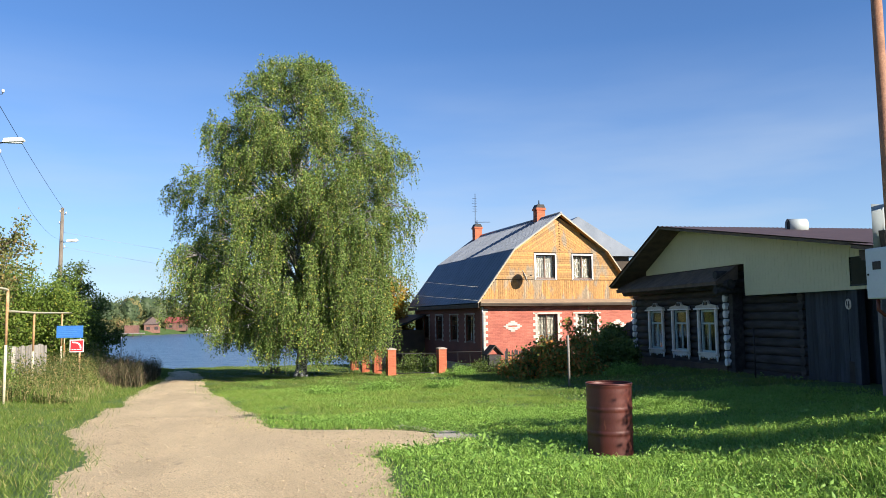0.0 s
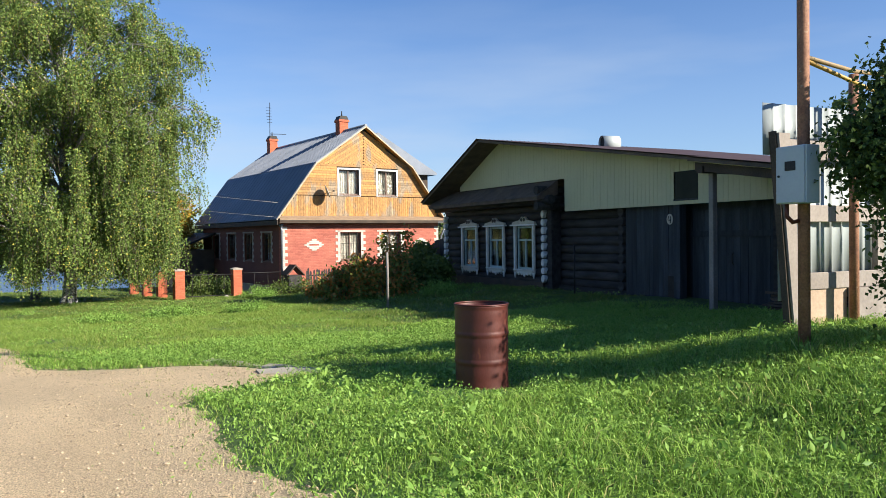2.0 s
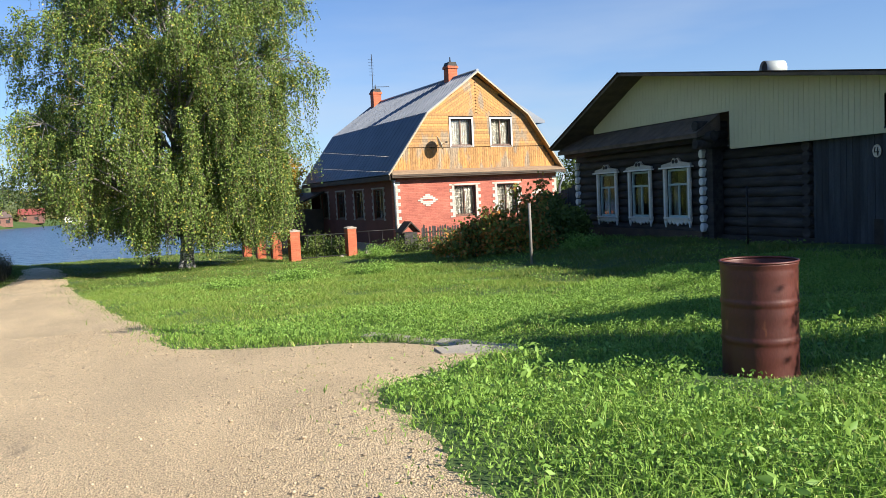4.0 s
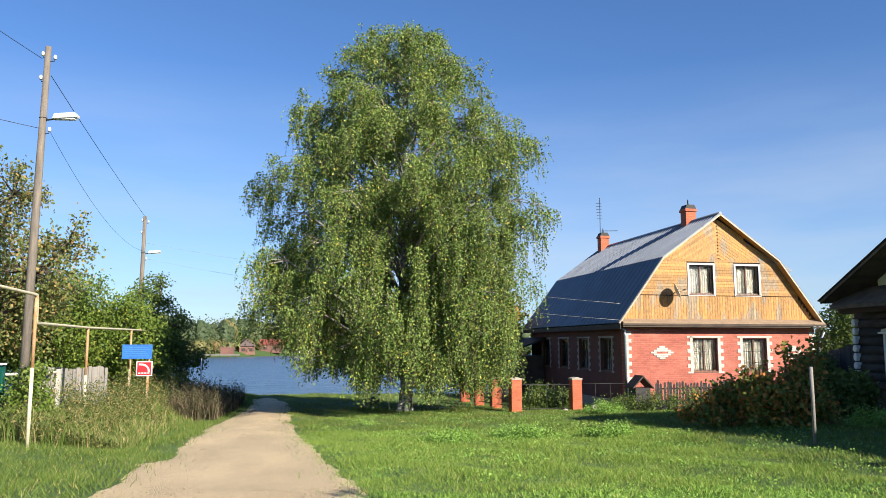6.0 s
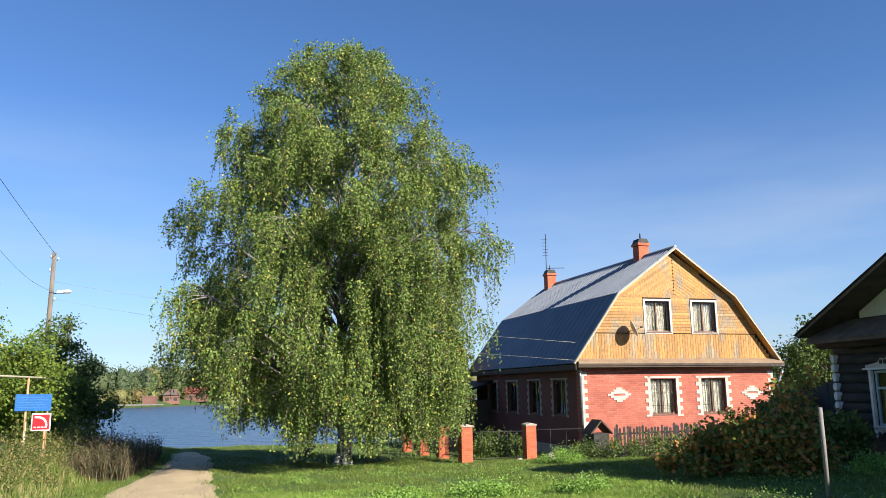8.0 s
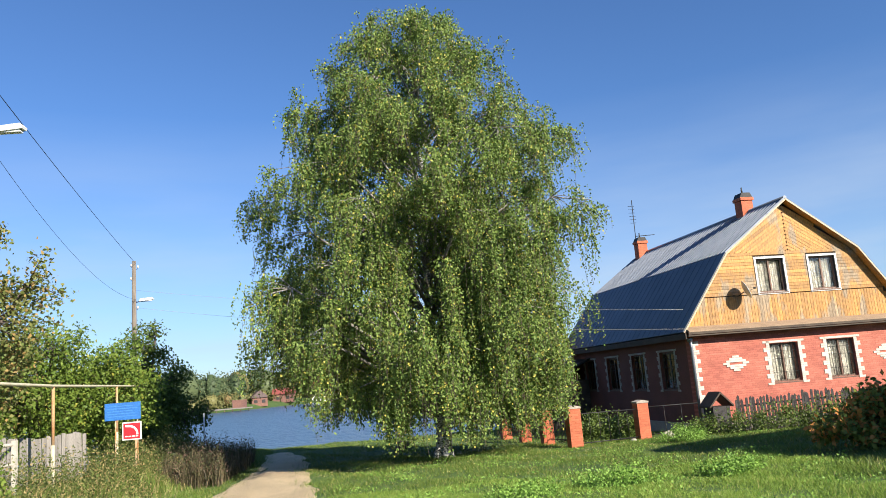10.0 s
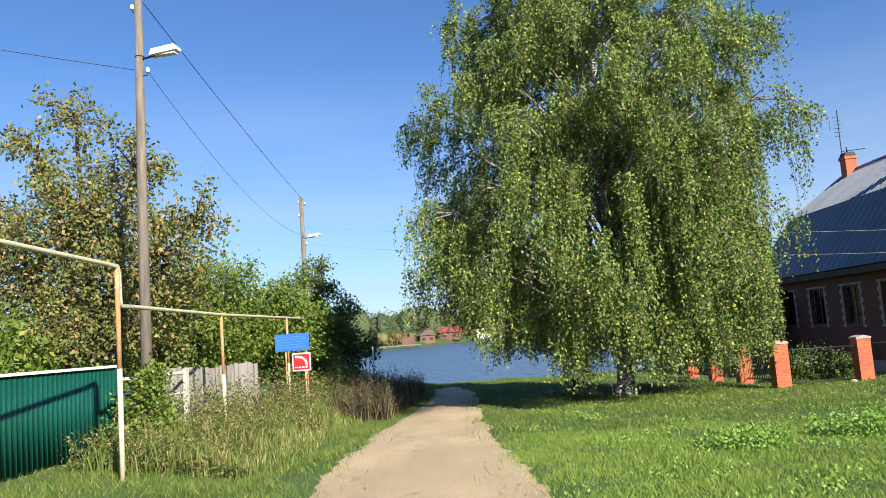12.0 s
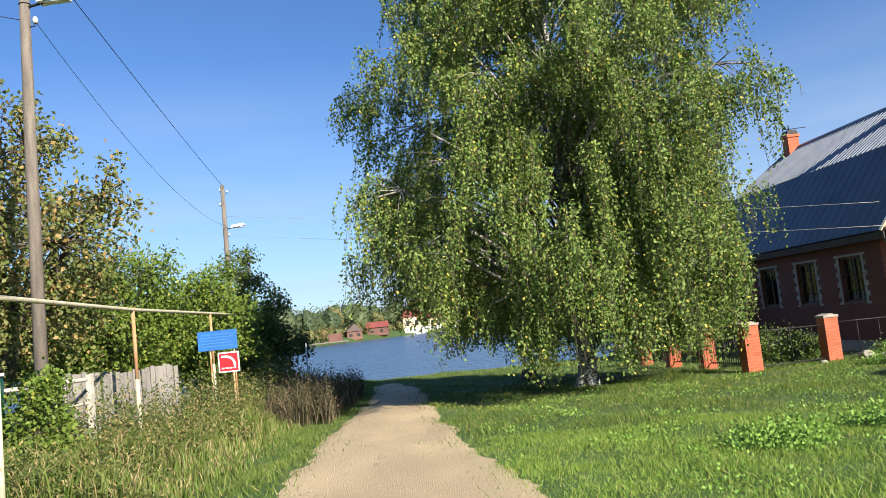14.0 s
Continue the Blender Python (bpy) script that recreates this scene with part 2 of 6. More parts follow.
def land(x, y):
    """Height of the ground."""
    x, y = np.asarray(x, float), np.asarray(y, float)
    z = np.interp(y, PY, PZ)
    bank = np.interp(y, (-8, 0, 6, 8, 12, 23, 27, 33), (0, 0.42, 0.48, 0.40, 0.27, 0.48, 0.46, 0))
    z = z + bank * smooth(6.5, np.interp(y, (7, 12), (9.6, 15)), x)
    z = z - 0.15 * smooth(-2.5, -3.6, x) * (1 - smooth(-4.0, -6.0, x)) * (1 - smooth(40, 48, y))
    z = z + 0.035 * np.sin(x * 1.3 + 0.6) * np.sin(y * 0.9 + 1.0) + 0.02 * np.sin(x * 2.9 + y * 1.7)
    d = y - far_edge(x)
    far = np.interp(d, (-25, 0, 3, 30, 300), (-4, -2.35, -1.2, 0.6, 6))
    return np.where(d > -25, np.maximum(z, far), z)


def lz(x, y):
    return float(land(x, y))


def road_mid(y):
    return np.interp(y, (-60, 0, 8.6, 11.5, 14.5, 18.5, 22, 27, 31.5, 42, 47, 53), (2.98, 2.28, 1.93, 1.44, 0.38, -0.18, -0.67, -1.47, -2.07, -3.25, -4.2, -5.6))


def road_half(y):
    return np.interp(y, (-60, 8.6, 11.5, 14.5, 18.5, 22, 27, 31.5, 42, 46, 48), (1.98, 1.87, 1.93, 1.92, 1.62, 1.38, 1.22, 1.13, 0.85, 0.7, 0.1))


def bare(y):
    """How far the bare patch reaches out of the road on its yard side."""
    return np.interp(y, (9.4, 10.1, 10.6, 11.1, 11.6, 12.15, 12.5, 12.9, 13.5, 14.0), (0, 0.3, 1.1, 1.95, 2.0, 1.75, 1.3, 0.6, 0.2, 0))


def grid(xs, ys, lift=0.0):
    X, Y = np.meshgrid(xs, ys)
    V = np.stack([X, Y, land(X, Y) + lift], -1).reshape(-1, 3)
    n, k = len(xs), len(ys)
    i = np.arange((k - 1) * n).reshape(k - 1, n)[:, :-1].ravel()
    return V, np.stack([i, i + 1, i + n + 1, i + n], -1)


xs = np.concatenate([np.linspace(-1500, -60, 25), np.arange(-56, -12, 2.0), np.arange(-12, 20, 0.3), np.arange(20, 60, 2.0), np.linspace(64, 1500, 25)])
ys = np.concatenate([np.linspace(-1200, -60, 12), np.arange(-56, -4, 3.0), np.arange(-4, 62, 0.35), np.arange(62, 140, 5.0), np.arange(140, 420, 6.0), np.linspace(440, 2500, 20)])
V, F = grid(xs, ys)
tagged(raw("ground", V, F, GRASS_SOIL, smooth=True), "rough grassy ground sloping down to the lake", "ground", kind="structure")

# the dirt road, with a ragged edge and a bare patch that runs off to the yard
ry = np.concatenate([np.arange(-50, 1, 0.5), np.arange(1, 26, 0.08), np.arange(26, 47.5, 0.2)])
U = np.linspace(-1, 1, 25)
rv = []


def ragged(y, k):
    near = 1 - float(smooth(13, 20, y))
    return (0.16 + 0.10 * near) * noise.noise((k, y * 0.6, 0)) + (0.11 + 0.03 * near) * noise.noise((k + 5, y * 1.9, 0)) + (0.05 + 0.03 * near) * noise.noise((k + 9, y * 7.0, 0))


EDGE_L = np.array([float(road_half(y)) + min(float(road_half(y)), 1) * ragged(y, 3.1) for y in ry])
EDGE_R = np.array([float(road_half(y)) + ragged(y, 11.7) + float(bare(y)) for y in ry])
for y, wl, wr in zip(ry, EDGE_L, EDGE_R):
    for u in U:
        x = road_mid(y) + (u * wr if u > 0 else u * wl)
        rut = -0.018 * math.exp(-((abs(u) - 0.55) / 0.16) ** 2)
        rv.append((x, y, lz(x, y) + 0.022 + rut - 0.03 * abs(u) ** 8))
n = len(U)
i = np.arange((len(ry) - 1) * n).reshape(-1, n)[:, :-1].ravel()
tagged(raw("road", rv, np.stack([i, i + 1, i + n + 1, i + n], -1), DIRT, smooth=True), "pale sandy dirt road with loose gravel", "dirt road", kind="structure")

for k, (sx, sy, sl, sw, st_) in enumerate(((4.32, 13.00, 1.10, 0.28, -57), (4.93, 12.05, 0.90, 0.30, -54), (4.75, 11.25, 0.80, 0.34, -12))):
    bm = bmesh.new()
    prism(bm, [(0, 0), (sl * 0.5, -0.04), (sl, 0.03), (sl + 0.03, sw), (sl * 0.4, sw + 0.05), (-0.05, sw - 0.04)], "z", -0.08, 0.012)
    slab = part("concrete_slab", bm, CONCRETE)
    slab.matrix_basis = pose(sx, sy, lz(sx + 0.3, sy) + 0.03, 1, 2, st_)
    tagged(slab, "broken grey concrete slab sunk in the bare ground", "slab", "broken slabs by the road")

# the lake
WATER_M = bpy.data.materials.new("lake_water")
WATER_M.use_nodes = True
N, L = WATER_M.node_tree.nodes, WATER_M.node_tree.links.new
b = N["Principled BSDF"]
b.inputs["Base Color"].default_value = (0.06, 0.115, 0.19, 1)
b.inputs["Roughness"].default_value, b.inputs["IOR"].default_value = 0.28, 1.33
geo, mp = N.new("ShaderNodeNewGeometry"), N.new("ShaderNodeMapping")
mp.inputs["Scale"].default_value = (0.5, 1.0, 1)
L(geo.outputs["Position"], mp.inputs[0])
wv, bp = N.new("ShaderNodeTexNoise"), N.new("ShaderNodeBump")
wv.inputs["Scale"].default_value, wv.inputs["Detail"].default_value = 0.9, 6
bp.inputs["Strength"].default_value, bp.inputs["Distance"].default_value = 1.0, 0.7
L(mp.outputs[0], wv.inputs["Vector"])
L(wv.outputs["Fac"], bp.inputs["Height"])
L(bp.outputs[0], b.inputs["Normal"])
wx, wy = np.linspace(-900, 900, 40), np.linspace(52, 600, 30)
X, Y = np.meshgrid(wx, wy)
i = np.arange(29 * 40).reshape(29, 40)[:, :-1].ravel()
tagged(raw("water", np.stack([X, Y, X * 0 + WATER], -1).reshape(-1, 3), np.stack([i, i + 1, i + 41, i + 40], -1), WATER_M),
       "blue rippled lake water", "lake", kind="structure")

# ---- brick house with a mansard roof ----
HOUSE = base("house", pose(11.50, 35.99, -1.12, 0, 0, 8) @ Matrix.Diagonal((1.022, 1, 1, 1)), "red brick house with yellow boarded gable and grey metal mansard roof", "house")
HW, HL = 8.34, 11.6
ROOF = ((-0.33, 3.30), (1.60, 5.93), (4.17, 7.80), (6.74, 5.93), (8.67, 3.30))
GLASS = glass_material("window_glass")
# near-black tone that paints in the dimness of unlit rooms
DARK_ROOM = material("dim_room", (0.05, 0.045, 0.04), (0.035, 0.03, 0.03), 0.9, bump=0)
CURTAIN = material("net_curtain", (0.24, 0.228, 0.19), (0.14, 0.135, 0.115), 0.9, scale=6, fine=60, bump=0.2)
FRAME_BROWN = material("brown_window_frame", (0.16, 0.085, 0.055), (0.11, 0.06, 0.04), 0.6, scale=5, fine=60)
IRON = material("black_iron", (0.022, 0.022, 0.024), (0.04, 0.035, 0.03), 0.6, 0.4, scale=6, fine=60)


def wall_with_holes(bm, along, x0, x1, z0, z1, holes, y0, y1):
    """A wall between y0 and y1, pierced by holes (a, b, lo, hi); along: the axis that it runs on."""
    us = sorted({x0, x1, *[h[0] for h in holes], *[h[1] for h in holes]})
    zs = sorted({z0, z1, *[h[2] for h in holes], *[h[3] for h in holes]})
    for a, b in zip(us, us[1:]):
        for c, d in zip(zs, zs[1:]):
            m = ((a + b) / 2, (c + d) / 2)
            hole = any(h[0] < m[0] < h[1] and h[2] < m[1] < h[3] for h in holes)
            if hole:
                continue
            if along == "x":
                box(bm, a, y0, c, b, y1, d)
            else:
                box(bm, y0, a, c, y1, b, d)
    bmesh.ops.remove_doubles(bm, verts=bm.verts[:], dist=1e-4)
    pair = {}
    for f in bm.faces:
        pair.setdefault(tuple(sorted(v.index if v.index >= 0 else id(v) for v in f.verts)), []).append(f)
    dead = [f for fs in pair.values() if len(fs) > 1 for f in fs]
    bmesh.ops.delete(bm, geom=dead, context="FACES_ONLY")
    return bm


FW = ((2.86, 3.93, 1.40, 2.73), (5.06, 6.12, 1.40, 2.73))
SW = tuple((c - 0.55, c + 0.55, 1.40, 2.73) for c in (1.87, 4.3, 6.8, 9.3))
YW = ((2.84, 3.90, 4.52, 5.72), (4.90, 5.95, 4.52, 5.72))
part("front_wall", wall_with_holes(bmesh.new(), "x", 0, HW, 0, 3.3, FW, 0, 0.38), BRICK_RED, HOUSE, "red painted brick front")
part("side_wall", wall_with_holes(bmesh.new(), "y", 0.38, HL, 0, 3.3, SW, 0, 0.38), BRICK_SIDE_SHADED, HOUSE, "red brick side wall with white window trim")
part("side_wall", boxed(HW - 0.38, 0.38, 0, HW, HL, 3.3), BRICK_SIDE_SHADED, HOUSE)
part("back_wall", boxed(0.38, HL - 0.38, 0, HW - 0.38, HL, 3.3), BRICK_RED, HOUSE)
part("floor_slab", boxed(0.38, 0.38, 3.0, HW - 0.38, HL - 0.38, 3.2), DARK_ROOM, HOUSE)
part("plinth", boxed(-0.05, -0.05, -0.3, HW + 0.05, HL + 0.05, 0.25), CONCRETE, HOUSE)
inner = [(x + (0.25 if x < 4 else -0.25 if x > 4.5 else 0), z - 0.12) for x, z in ROOF]
part("back_gable", prism(bmesh.new(), inner, "y", HL - 0.3, HL - 0.15), BROWN_WOOD, HOUSE)
part("gable_core", wall_with_holes(bmesh.new(), "x", 1.6, 6.74, 3.3, 5.80, YW, 0.10, 0.24), BROWN_WOOD, HOUSE)
part("gable_core", prism(bmesh.new(), [(0.05, 3.3), (1.6, 3.3), (1.6, 5.5)], "y", 0.10, 0.24), BROWN_WOOD, HOUSE)
part("gable_core", prism(bmesh.new(), [(6.74, 3.3), (8.29, 3.3), (6.74, 5.5)], "y", 0.10, 0.24), BROWN_WOOD, HOUSE)
part("gable_core", prism(bmesh.new(), [(1.75, 5.80), (6.6, 5.80), (4.17, 7.6)], "y", 0.10, 0.24), BROWN_WOOD, HOUSE)


def inside_gable(x):
    """Underside of the roof over x."""
    xs_, zs_ = [p[0] for p in ROOF], [p[1] for p in ROOF]
    return float(np.interp(x, xs_, zs_)) - 0.10


def board_between(name, a, b, w, y0=0.050, y1=0.10):
    """A flat board on the gable from a to b, w wide."""
    a, b = Vector((a[0], 0, a[1])), Vector((b[0], 0, b[1]))
    d = (b - a).normalized()
    s = Vector((-d.z, 0, d.x)) * w / 2
    bm = bmesh.new()
    ring = [a + s, b + s, b - s, a - s]
    lo = [bm.verts.new((p.x, y0 + 0.005, p.z)) for p in ring]
    hi = [bm.verts.new((p.x, y1, p.z)) for p in ring]
    mid = [bm.verts.new((p.x + (c.x - p.x) * 0.0, y0, p.z)) for p, c in zip([q - (s.normalized() * 0.006 if k < 2 else -s.normalized() * 0.006) for k, q in enumerate(ring)], ring)]
    bm.faces.new(mid)
    for r0, r1 in ((mid, lo), (lo, hi)):
        for i in range(4):
            j = (i + 1) % 4
            bm.faces.new((r0[i], r0[j], r1[j], r1[i]))
    return part(name, bm, YELLOW_BOARD, HOUSE)


# upright boards below the windows
x = 0.02
while x < HW:
    w = 0.115
    top = min(4.44, inside_gable(x + (0 if x < 4 else w)) - 0.02)
    if top > 3.5:
        board_between("board", (x + w / 2, 3.42), (x + w / 2, top), w - 0.004)
    x += w
# level boards beside and above the windows
z = 4.47
while z < 5.86:
    h = 0.115
    xl = float(np.interp(z + h * 0.5 + 0.03, (3.30, 5.93), (-0.33, 1.60))) + 0.01
    xr = 8.34 - xl
    cuts = [(xl, xr)]
    for a, b, lo, hi in YW:
        if z + h > lo - 0.09 and z < hi + 0.09:
            nxt = []
            for p, q in cuts:
                nxt += [(p, a - 0.09), (b + 0.09, q)] if p < a < q else [(p, q)]
            cuts = nxt
    for p, q in cuts:
        if q - p > 0.05:
            board_between("board", (p, z + h / 2), (q, z + h / 2), h - 0.004)
    z += h
# slanting boards under the ridge, in two mirrored fields
zt = 5.97
for side in (-1, 1):
    s = 0.0
    while s < 3.4:
        # boards run parallel to the opposite roof slope, starting from the centre line
        z0 = zt + s
        t_end = None
        if side < 0:
            a = (4.17 - 0.005, z0)
            # upward to the left until the roof
            for q in np.arange(0.05, 3.2, 0.02):
                px, pz = 4.17 - q, z0 - q * 0.62
                if pz < zt - 0.04 or pz > inside_gable(px) + 0.02:
                    break
                t_end = (px, pz)
        else:
            a = (4.17 + 0.005, z0)
            for q in np.arange(0.05, 3.2, 0.02):
                px, pz = 4.17 + q, z0 - q * 0.62
                if pz < zt - 0.04 or pz > inside_gable(px) + 0.02:
                    break
                t_end = (px, pz)
        if t_end and z0 < inside_gable(4.17) - 0.1:
            board_between("board", a, t_end, 0.112, 0.064)
        s += 0.135

ROOF_SLATE = material("slate_blue_roof_sheet", (0.115, 0.130, 0.155), (0.085, 0.098, 0.118), 0.5, 0.2, scale=0.8, fine=20, bump=0.05, c3=(0.07, 0.08, 0.095), spot=-0.05, grain=0.4)
# roof sheets with ribs, edge boards and eaves
def roof_panel(p, q, y0, y1, name, label=""):
    a, b = Vector((p[0], 0, p[1])), Vector((q[0], 0, q[1]))
    nrm = Vector((-(b - a).z, 0, (b - a).x)).normalized()
    if nrm.z < 0:
        nrm = -nrm
    low = name == "roof_lower"
    sheet, seam = (ROOF_SLATE, 0.010) if low else (ROOF_METAL, 0.03)
    bm = bmesh.new()
    lo = [bm.verts.new(v) for v in ((a.x, y0, a.z), (a.x, y1, a.z), (b.x, y1, b.z), (b.x, y0, b.z))]
    hi = [bm.verts.new(v.co + nrm * 0.05) for v in lo]
    bm.faces.new(lo)
    bm.faces.new(hi[::-1])
    for i in range(4):
        bm.faces.new((lo[i], lo[(i + 1) % 4], hi[(i + 1) % 4], hi[i]))
    ob = part(name, bm, sheet, HOUSE, label)
    y = y0 + 0.02
    rib = None
    while y < y1 - 0.03:
        if rib is None:
            rb = bmesh.new()
            c = [a + nrm * 0.051, b + nrm * 0.051]
            vs = []
            for e in c:
                vs.append([rb.verts.new(e + Vector((0, dy, 0)) + nrm * dn) for dy, dn in ((-0.022, 0), (-0.008, seam), (0.008, seam), (0.022, 0))])
            for i in range(3):
                rb.faces.new((vs[0][i], vs[0][i + 1], vs[1][i + 1], vs[1][i]))
            rb.faces.new(vs[0])
            rb.faces.new(vs[1][::-1])
            rib = part("rib", rb, sheet, ob)
            rib.matrix_basis = pose(0, y, 0)
        else:
            again(rib, ob, pose(0, y, 0))
        y += 0.45 if p[1] < 5 or q[1] < 5 else 0.26
    return ob


Y0, Y1 = -0.24, HL + 0.35
RB = [(x * 1.0, z) for x, z in ROOF]
roof_panel(RB[0], RB[1], Y0, Y1, "roof_lower", "dark blue-grey seamed metal sheet")
roof_panel(RB[1], RB[2], Y0, Y1, "roof_upper", "pale grey corrugated sheet")
roof_panel(RB[3], RB[2], Y0, Y1, "roof_upper")
roof_panel(RB[4], RB[3], Y0, Y1, "roof_lower")
EDGE_TRIM = material("pale_edge_trim", (0.56, 0.44, 0.30), (0.46, 0.36, 0.25), 0.7, scale=3, fine=40, bump=0.15)
# boarded undersides of the roof overhang at the gable
for p, q in zip(RB, RB[1:]):
    d = Vector((q[0] - p[0], 0, q[1] - p[1]))
    nrm = Vector((d.z, 0, -d.x)).normalized()
    nrm = -nrm if nrm.z > 0 else nrm
    bm = bmesh.new()
    vs = [bm.verts.new(Vector((e[0], yy, e[1])) + nrm * o) for o in (0.006, 0.03) for e, yy in ((p, Y0 + 0.004), (q, Y0 + 0.004), (q, 0.048), (p, 0.048))]
    for f in ((0, 1, 2, 3), (7, 6, 5, 4), (0, 4, 5, 1), (1, 5, 6, 2), (2, 6, 7, 3), (3, 7, 4, 0)):
        bm.faces.new([vs[i] for i in f])
    part("overhang_board", bm, YELLOW_BOARD, HOUSE, "yellow boarded underside of the roof edge")
part("ridge_cap", tubed([(4.17, Y0, 7.86), (4.17, Y1, 7.86)], 0.07, 8), ROOF_METAL, HOUSE)
for p, q in zip(RB, RB[1:]):
    d = (Vector((q[0], 0, q[1])) - Vector((p[0], 0, p[1])))
    nrm = Vector((d.z, 0, -d.x)).normalized()
    if nrm.z > 0:
        nrm = -nrm
    bm = bmesh.new()
    ring = []
    for yy in (Y0 - 0.025, Y0):
        for e, s in ((p, 0), (q, 0), (q, 1), (p, 1)):
            ring.append(bm.verts.new(Vector((e[0], yy, e[1])) + nrm * (0.03 * s - 0.025 * (1 - s))))
    for f in ((0, 1, 2, 3), (7, 6, 5, 4), (0, 4, 5, 1), (1, 5, 6, 2), (2, 6, 7, 3), (3, 7, 4, 0)):
        bm.faces.new([ring[i] for i in f])
    part("edge_board", bm, EDGE_TRIM, HOUSE, "pale roof edge board")
LEDGE = material("weathered_ledge", (0.34, 0.235, 0.15), (0.26, 0.18, 0.115), 0.85, scale=3, fine=40, bump=0.3)
# little pent roof between gable and brick wall
bm = bmesh.new()
prism(bm, [(-0.42, 3.30), (0.045, 3.30), (0.045, 3.50), (-0.42, 3.35)], "x", -0.25, HW + 0.25)
part("pent_roof", bm, LEDGE, HOUSE, "weathered brown ledge")
part("fascia", boxed(-0.28, -0.44, 3.22, HW + 0.28, -0.425, 3.30), BROWN_WOOD, HOUSE)
part("soffit", boxed(-0.28, -0.42, 3.16, HW + 0.28, -0.005, 3.20), BROWN_WOOD, HOUSE)
part("soffit", boxed(-0.33, 0.0, 3.16, -0.005, HL, 3.20), BROWN_WOOD, HOUSE)
part("fascia", boxed(-0.38, -0.40, 3.08, -0.345, HL + 0.3, 3.28), BROWN_WOOD, HOUSE)


def house_window(name, m, w, h, frame_mat, curtain=True, grille=False, mullion=1, trans=0.0):
    """A window in local x and z, its face at y=0 looking to -y."""
    e = new(name)
    e.parent = HOUSE
    e.matrix_basis = m
    f = 0.06
    for x0, z0, x1, z1 in ((0, 0, w, f), (0, h - f, w, h), (0, f, f, h - f), (w - f, f, w, h - f)):
        part("window_frame", boxed(x0, 0.06, z0, x1, 0.13, z1), frame_mat, e)
    for i in range(mullion):
        c = w * (i + 1) / (mullion + 1)
        part("mullion", boxed(c - 0.03, 0.07, f, c + 0.03, 0.12, h - f), frame_mat, e)
    bm = bmesh.new()
    box(bm, f, 0.09, f, w - f, 0.10, h - f)
    pane = part("pane", bm, GLASS, e)
    pane.visible_shadow = False
    if curtain:
        for x0, x1 in ((f, w * 0.50), (w * 0.54, w - f)):
            n = 14
            vs, fs = [], []
            for i in range(n + 1):
                x = x0 + (x1 - x0) * i / n
                y = 0.22 + 0.025 * math.sin(i * 2.1)
                vs += [(x, y, f * 0.6), (x, y, h - f)]
            fs = [(2 * i, 2 * i + 2, 2 * i + 3, 2 * i + 1) for i in range(n)]
            c = raw("curtain", vs, fs, CURTAIN, e, True)
    # dark backing panel in place of the unlit room
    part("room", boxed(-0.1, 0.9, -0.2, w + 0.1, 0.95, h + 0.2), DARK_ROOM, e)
    if grille:
        bm = bmesh.new()
        for i in range(1, 6):
            x = w * i / 6
            tube(bm, [(x, 0.02, 0.03), (x, 0.02, h - 0.03)], 0.009, 5)
        for z in (h * 0.25, h * 0.6, h * 0.8):
            tube(bm, [(0.02, 0.02, z), (w - 0.02, 0.02, z)], 0.008, 5)
        part("window_grille", bm, IRON, e, "black iron bars")
    part("window_sill", boxed(-0.04, -0.05, -0.05, w + 0.04, 0.05, -0.005), frame_mat, e)
    return e


for a, b, lo, hi in FW:
    house_window("window", pose(a, 0.04, lo), b - a, hi - lo, FRAME_BROWN, True, True)
for a, b, lo, hi in SW:
    house_window("window", pose(0.04, b, lo, 0, 0, -90), b - a, hi - lo, FRAME_BROWN, False, True)
for a, b, lo, hi in YW:
    w = house_window("window", pose(a, 0.06, lo), b - a, hi - lo, FRAME_BROWN, True, False)
    for x0, z0, x1, z1 in ((a - 0.07, lo - 0.07, b + 0.07, lo), (a - 0.07, hi, b + 0.07, hi + 0.07), (a - 0.07, lo, a, hi), (b, lo, b + 0.07, hi)):
        part("window_trim", boxed(x0, 0.02, z0, x1, 0.06, z1), WHITE_PAINT, HOUSE, "white painted window trim")

# white brick quoins, window teeth and diamonds
tooth = part("white_brick", boxed(0, -0.018, 0, 0.12, 0.0, 0.07), WHITE_BRICK, HOUSE)
tooth.matrix_basis = pose(0.0, -0.001, 0.30)
tooth2 = part("white_brick", boxed(0, -0.018, 0, 0.24, 0.0, 0.07), WHITE_BRICK, HOUSE)
tooth2.matrix_basis = pose(0.0, -0.001, 0.375)
for i in range(2, 36):
    again(tooth if (i // 2) % 2 == 0 else tooth2, HOUSE, pose(0.0, -0.001, 0.30 + i * 0.075))
for i in range(0, 36):
    again(tooth if (i // 2) % 2 == 0 else tooth2, HOUSE, pose(HW - (0.12 if (i // 2) % 2 == 0 else 0.24), -0.001, 0.30 + i * 0.075))
for a, b, lo, hi in FW:
    for i in range(-1, 19):
        long = (i // 2) % 2
        w = 0.24 if long else 0.12
        again(tooth2 if long else tooth, HOUSE, pose(a - w - 0.01, -0.001, lo + i * 0.075))
        again(tooth2 if long else tooth, HOUSE, pose(b + 0.01, -0.001, lo + i * 0.075))
    for i in range(6):
        again(tooth2, HOUSE, pose(a - 0.12 + i * 0.235, -0.001, hi + 0.02))
for cx, cz in ((1.53, 2.12), (7.32, 2.12)):
    for r in range(-3, 4):
        k = 4 - abs(r)
        for j in range(k):
            if r == 0 and j in (1, 2):
                continue
            again(tooth2, HOUSE, pose(cx + (j - k / 2) * 0.24, -0.001, cz + r * 0.076))
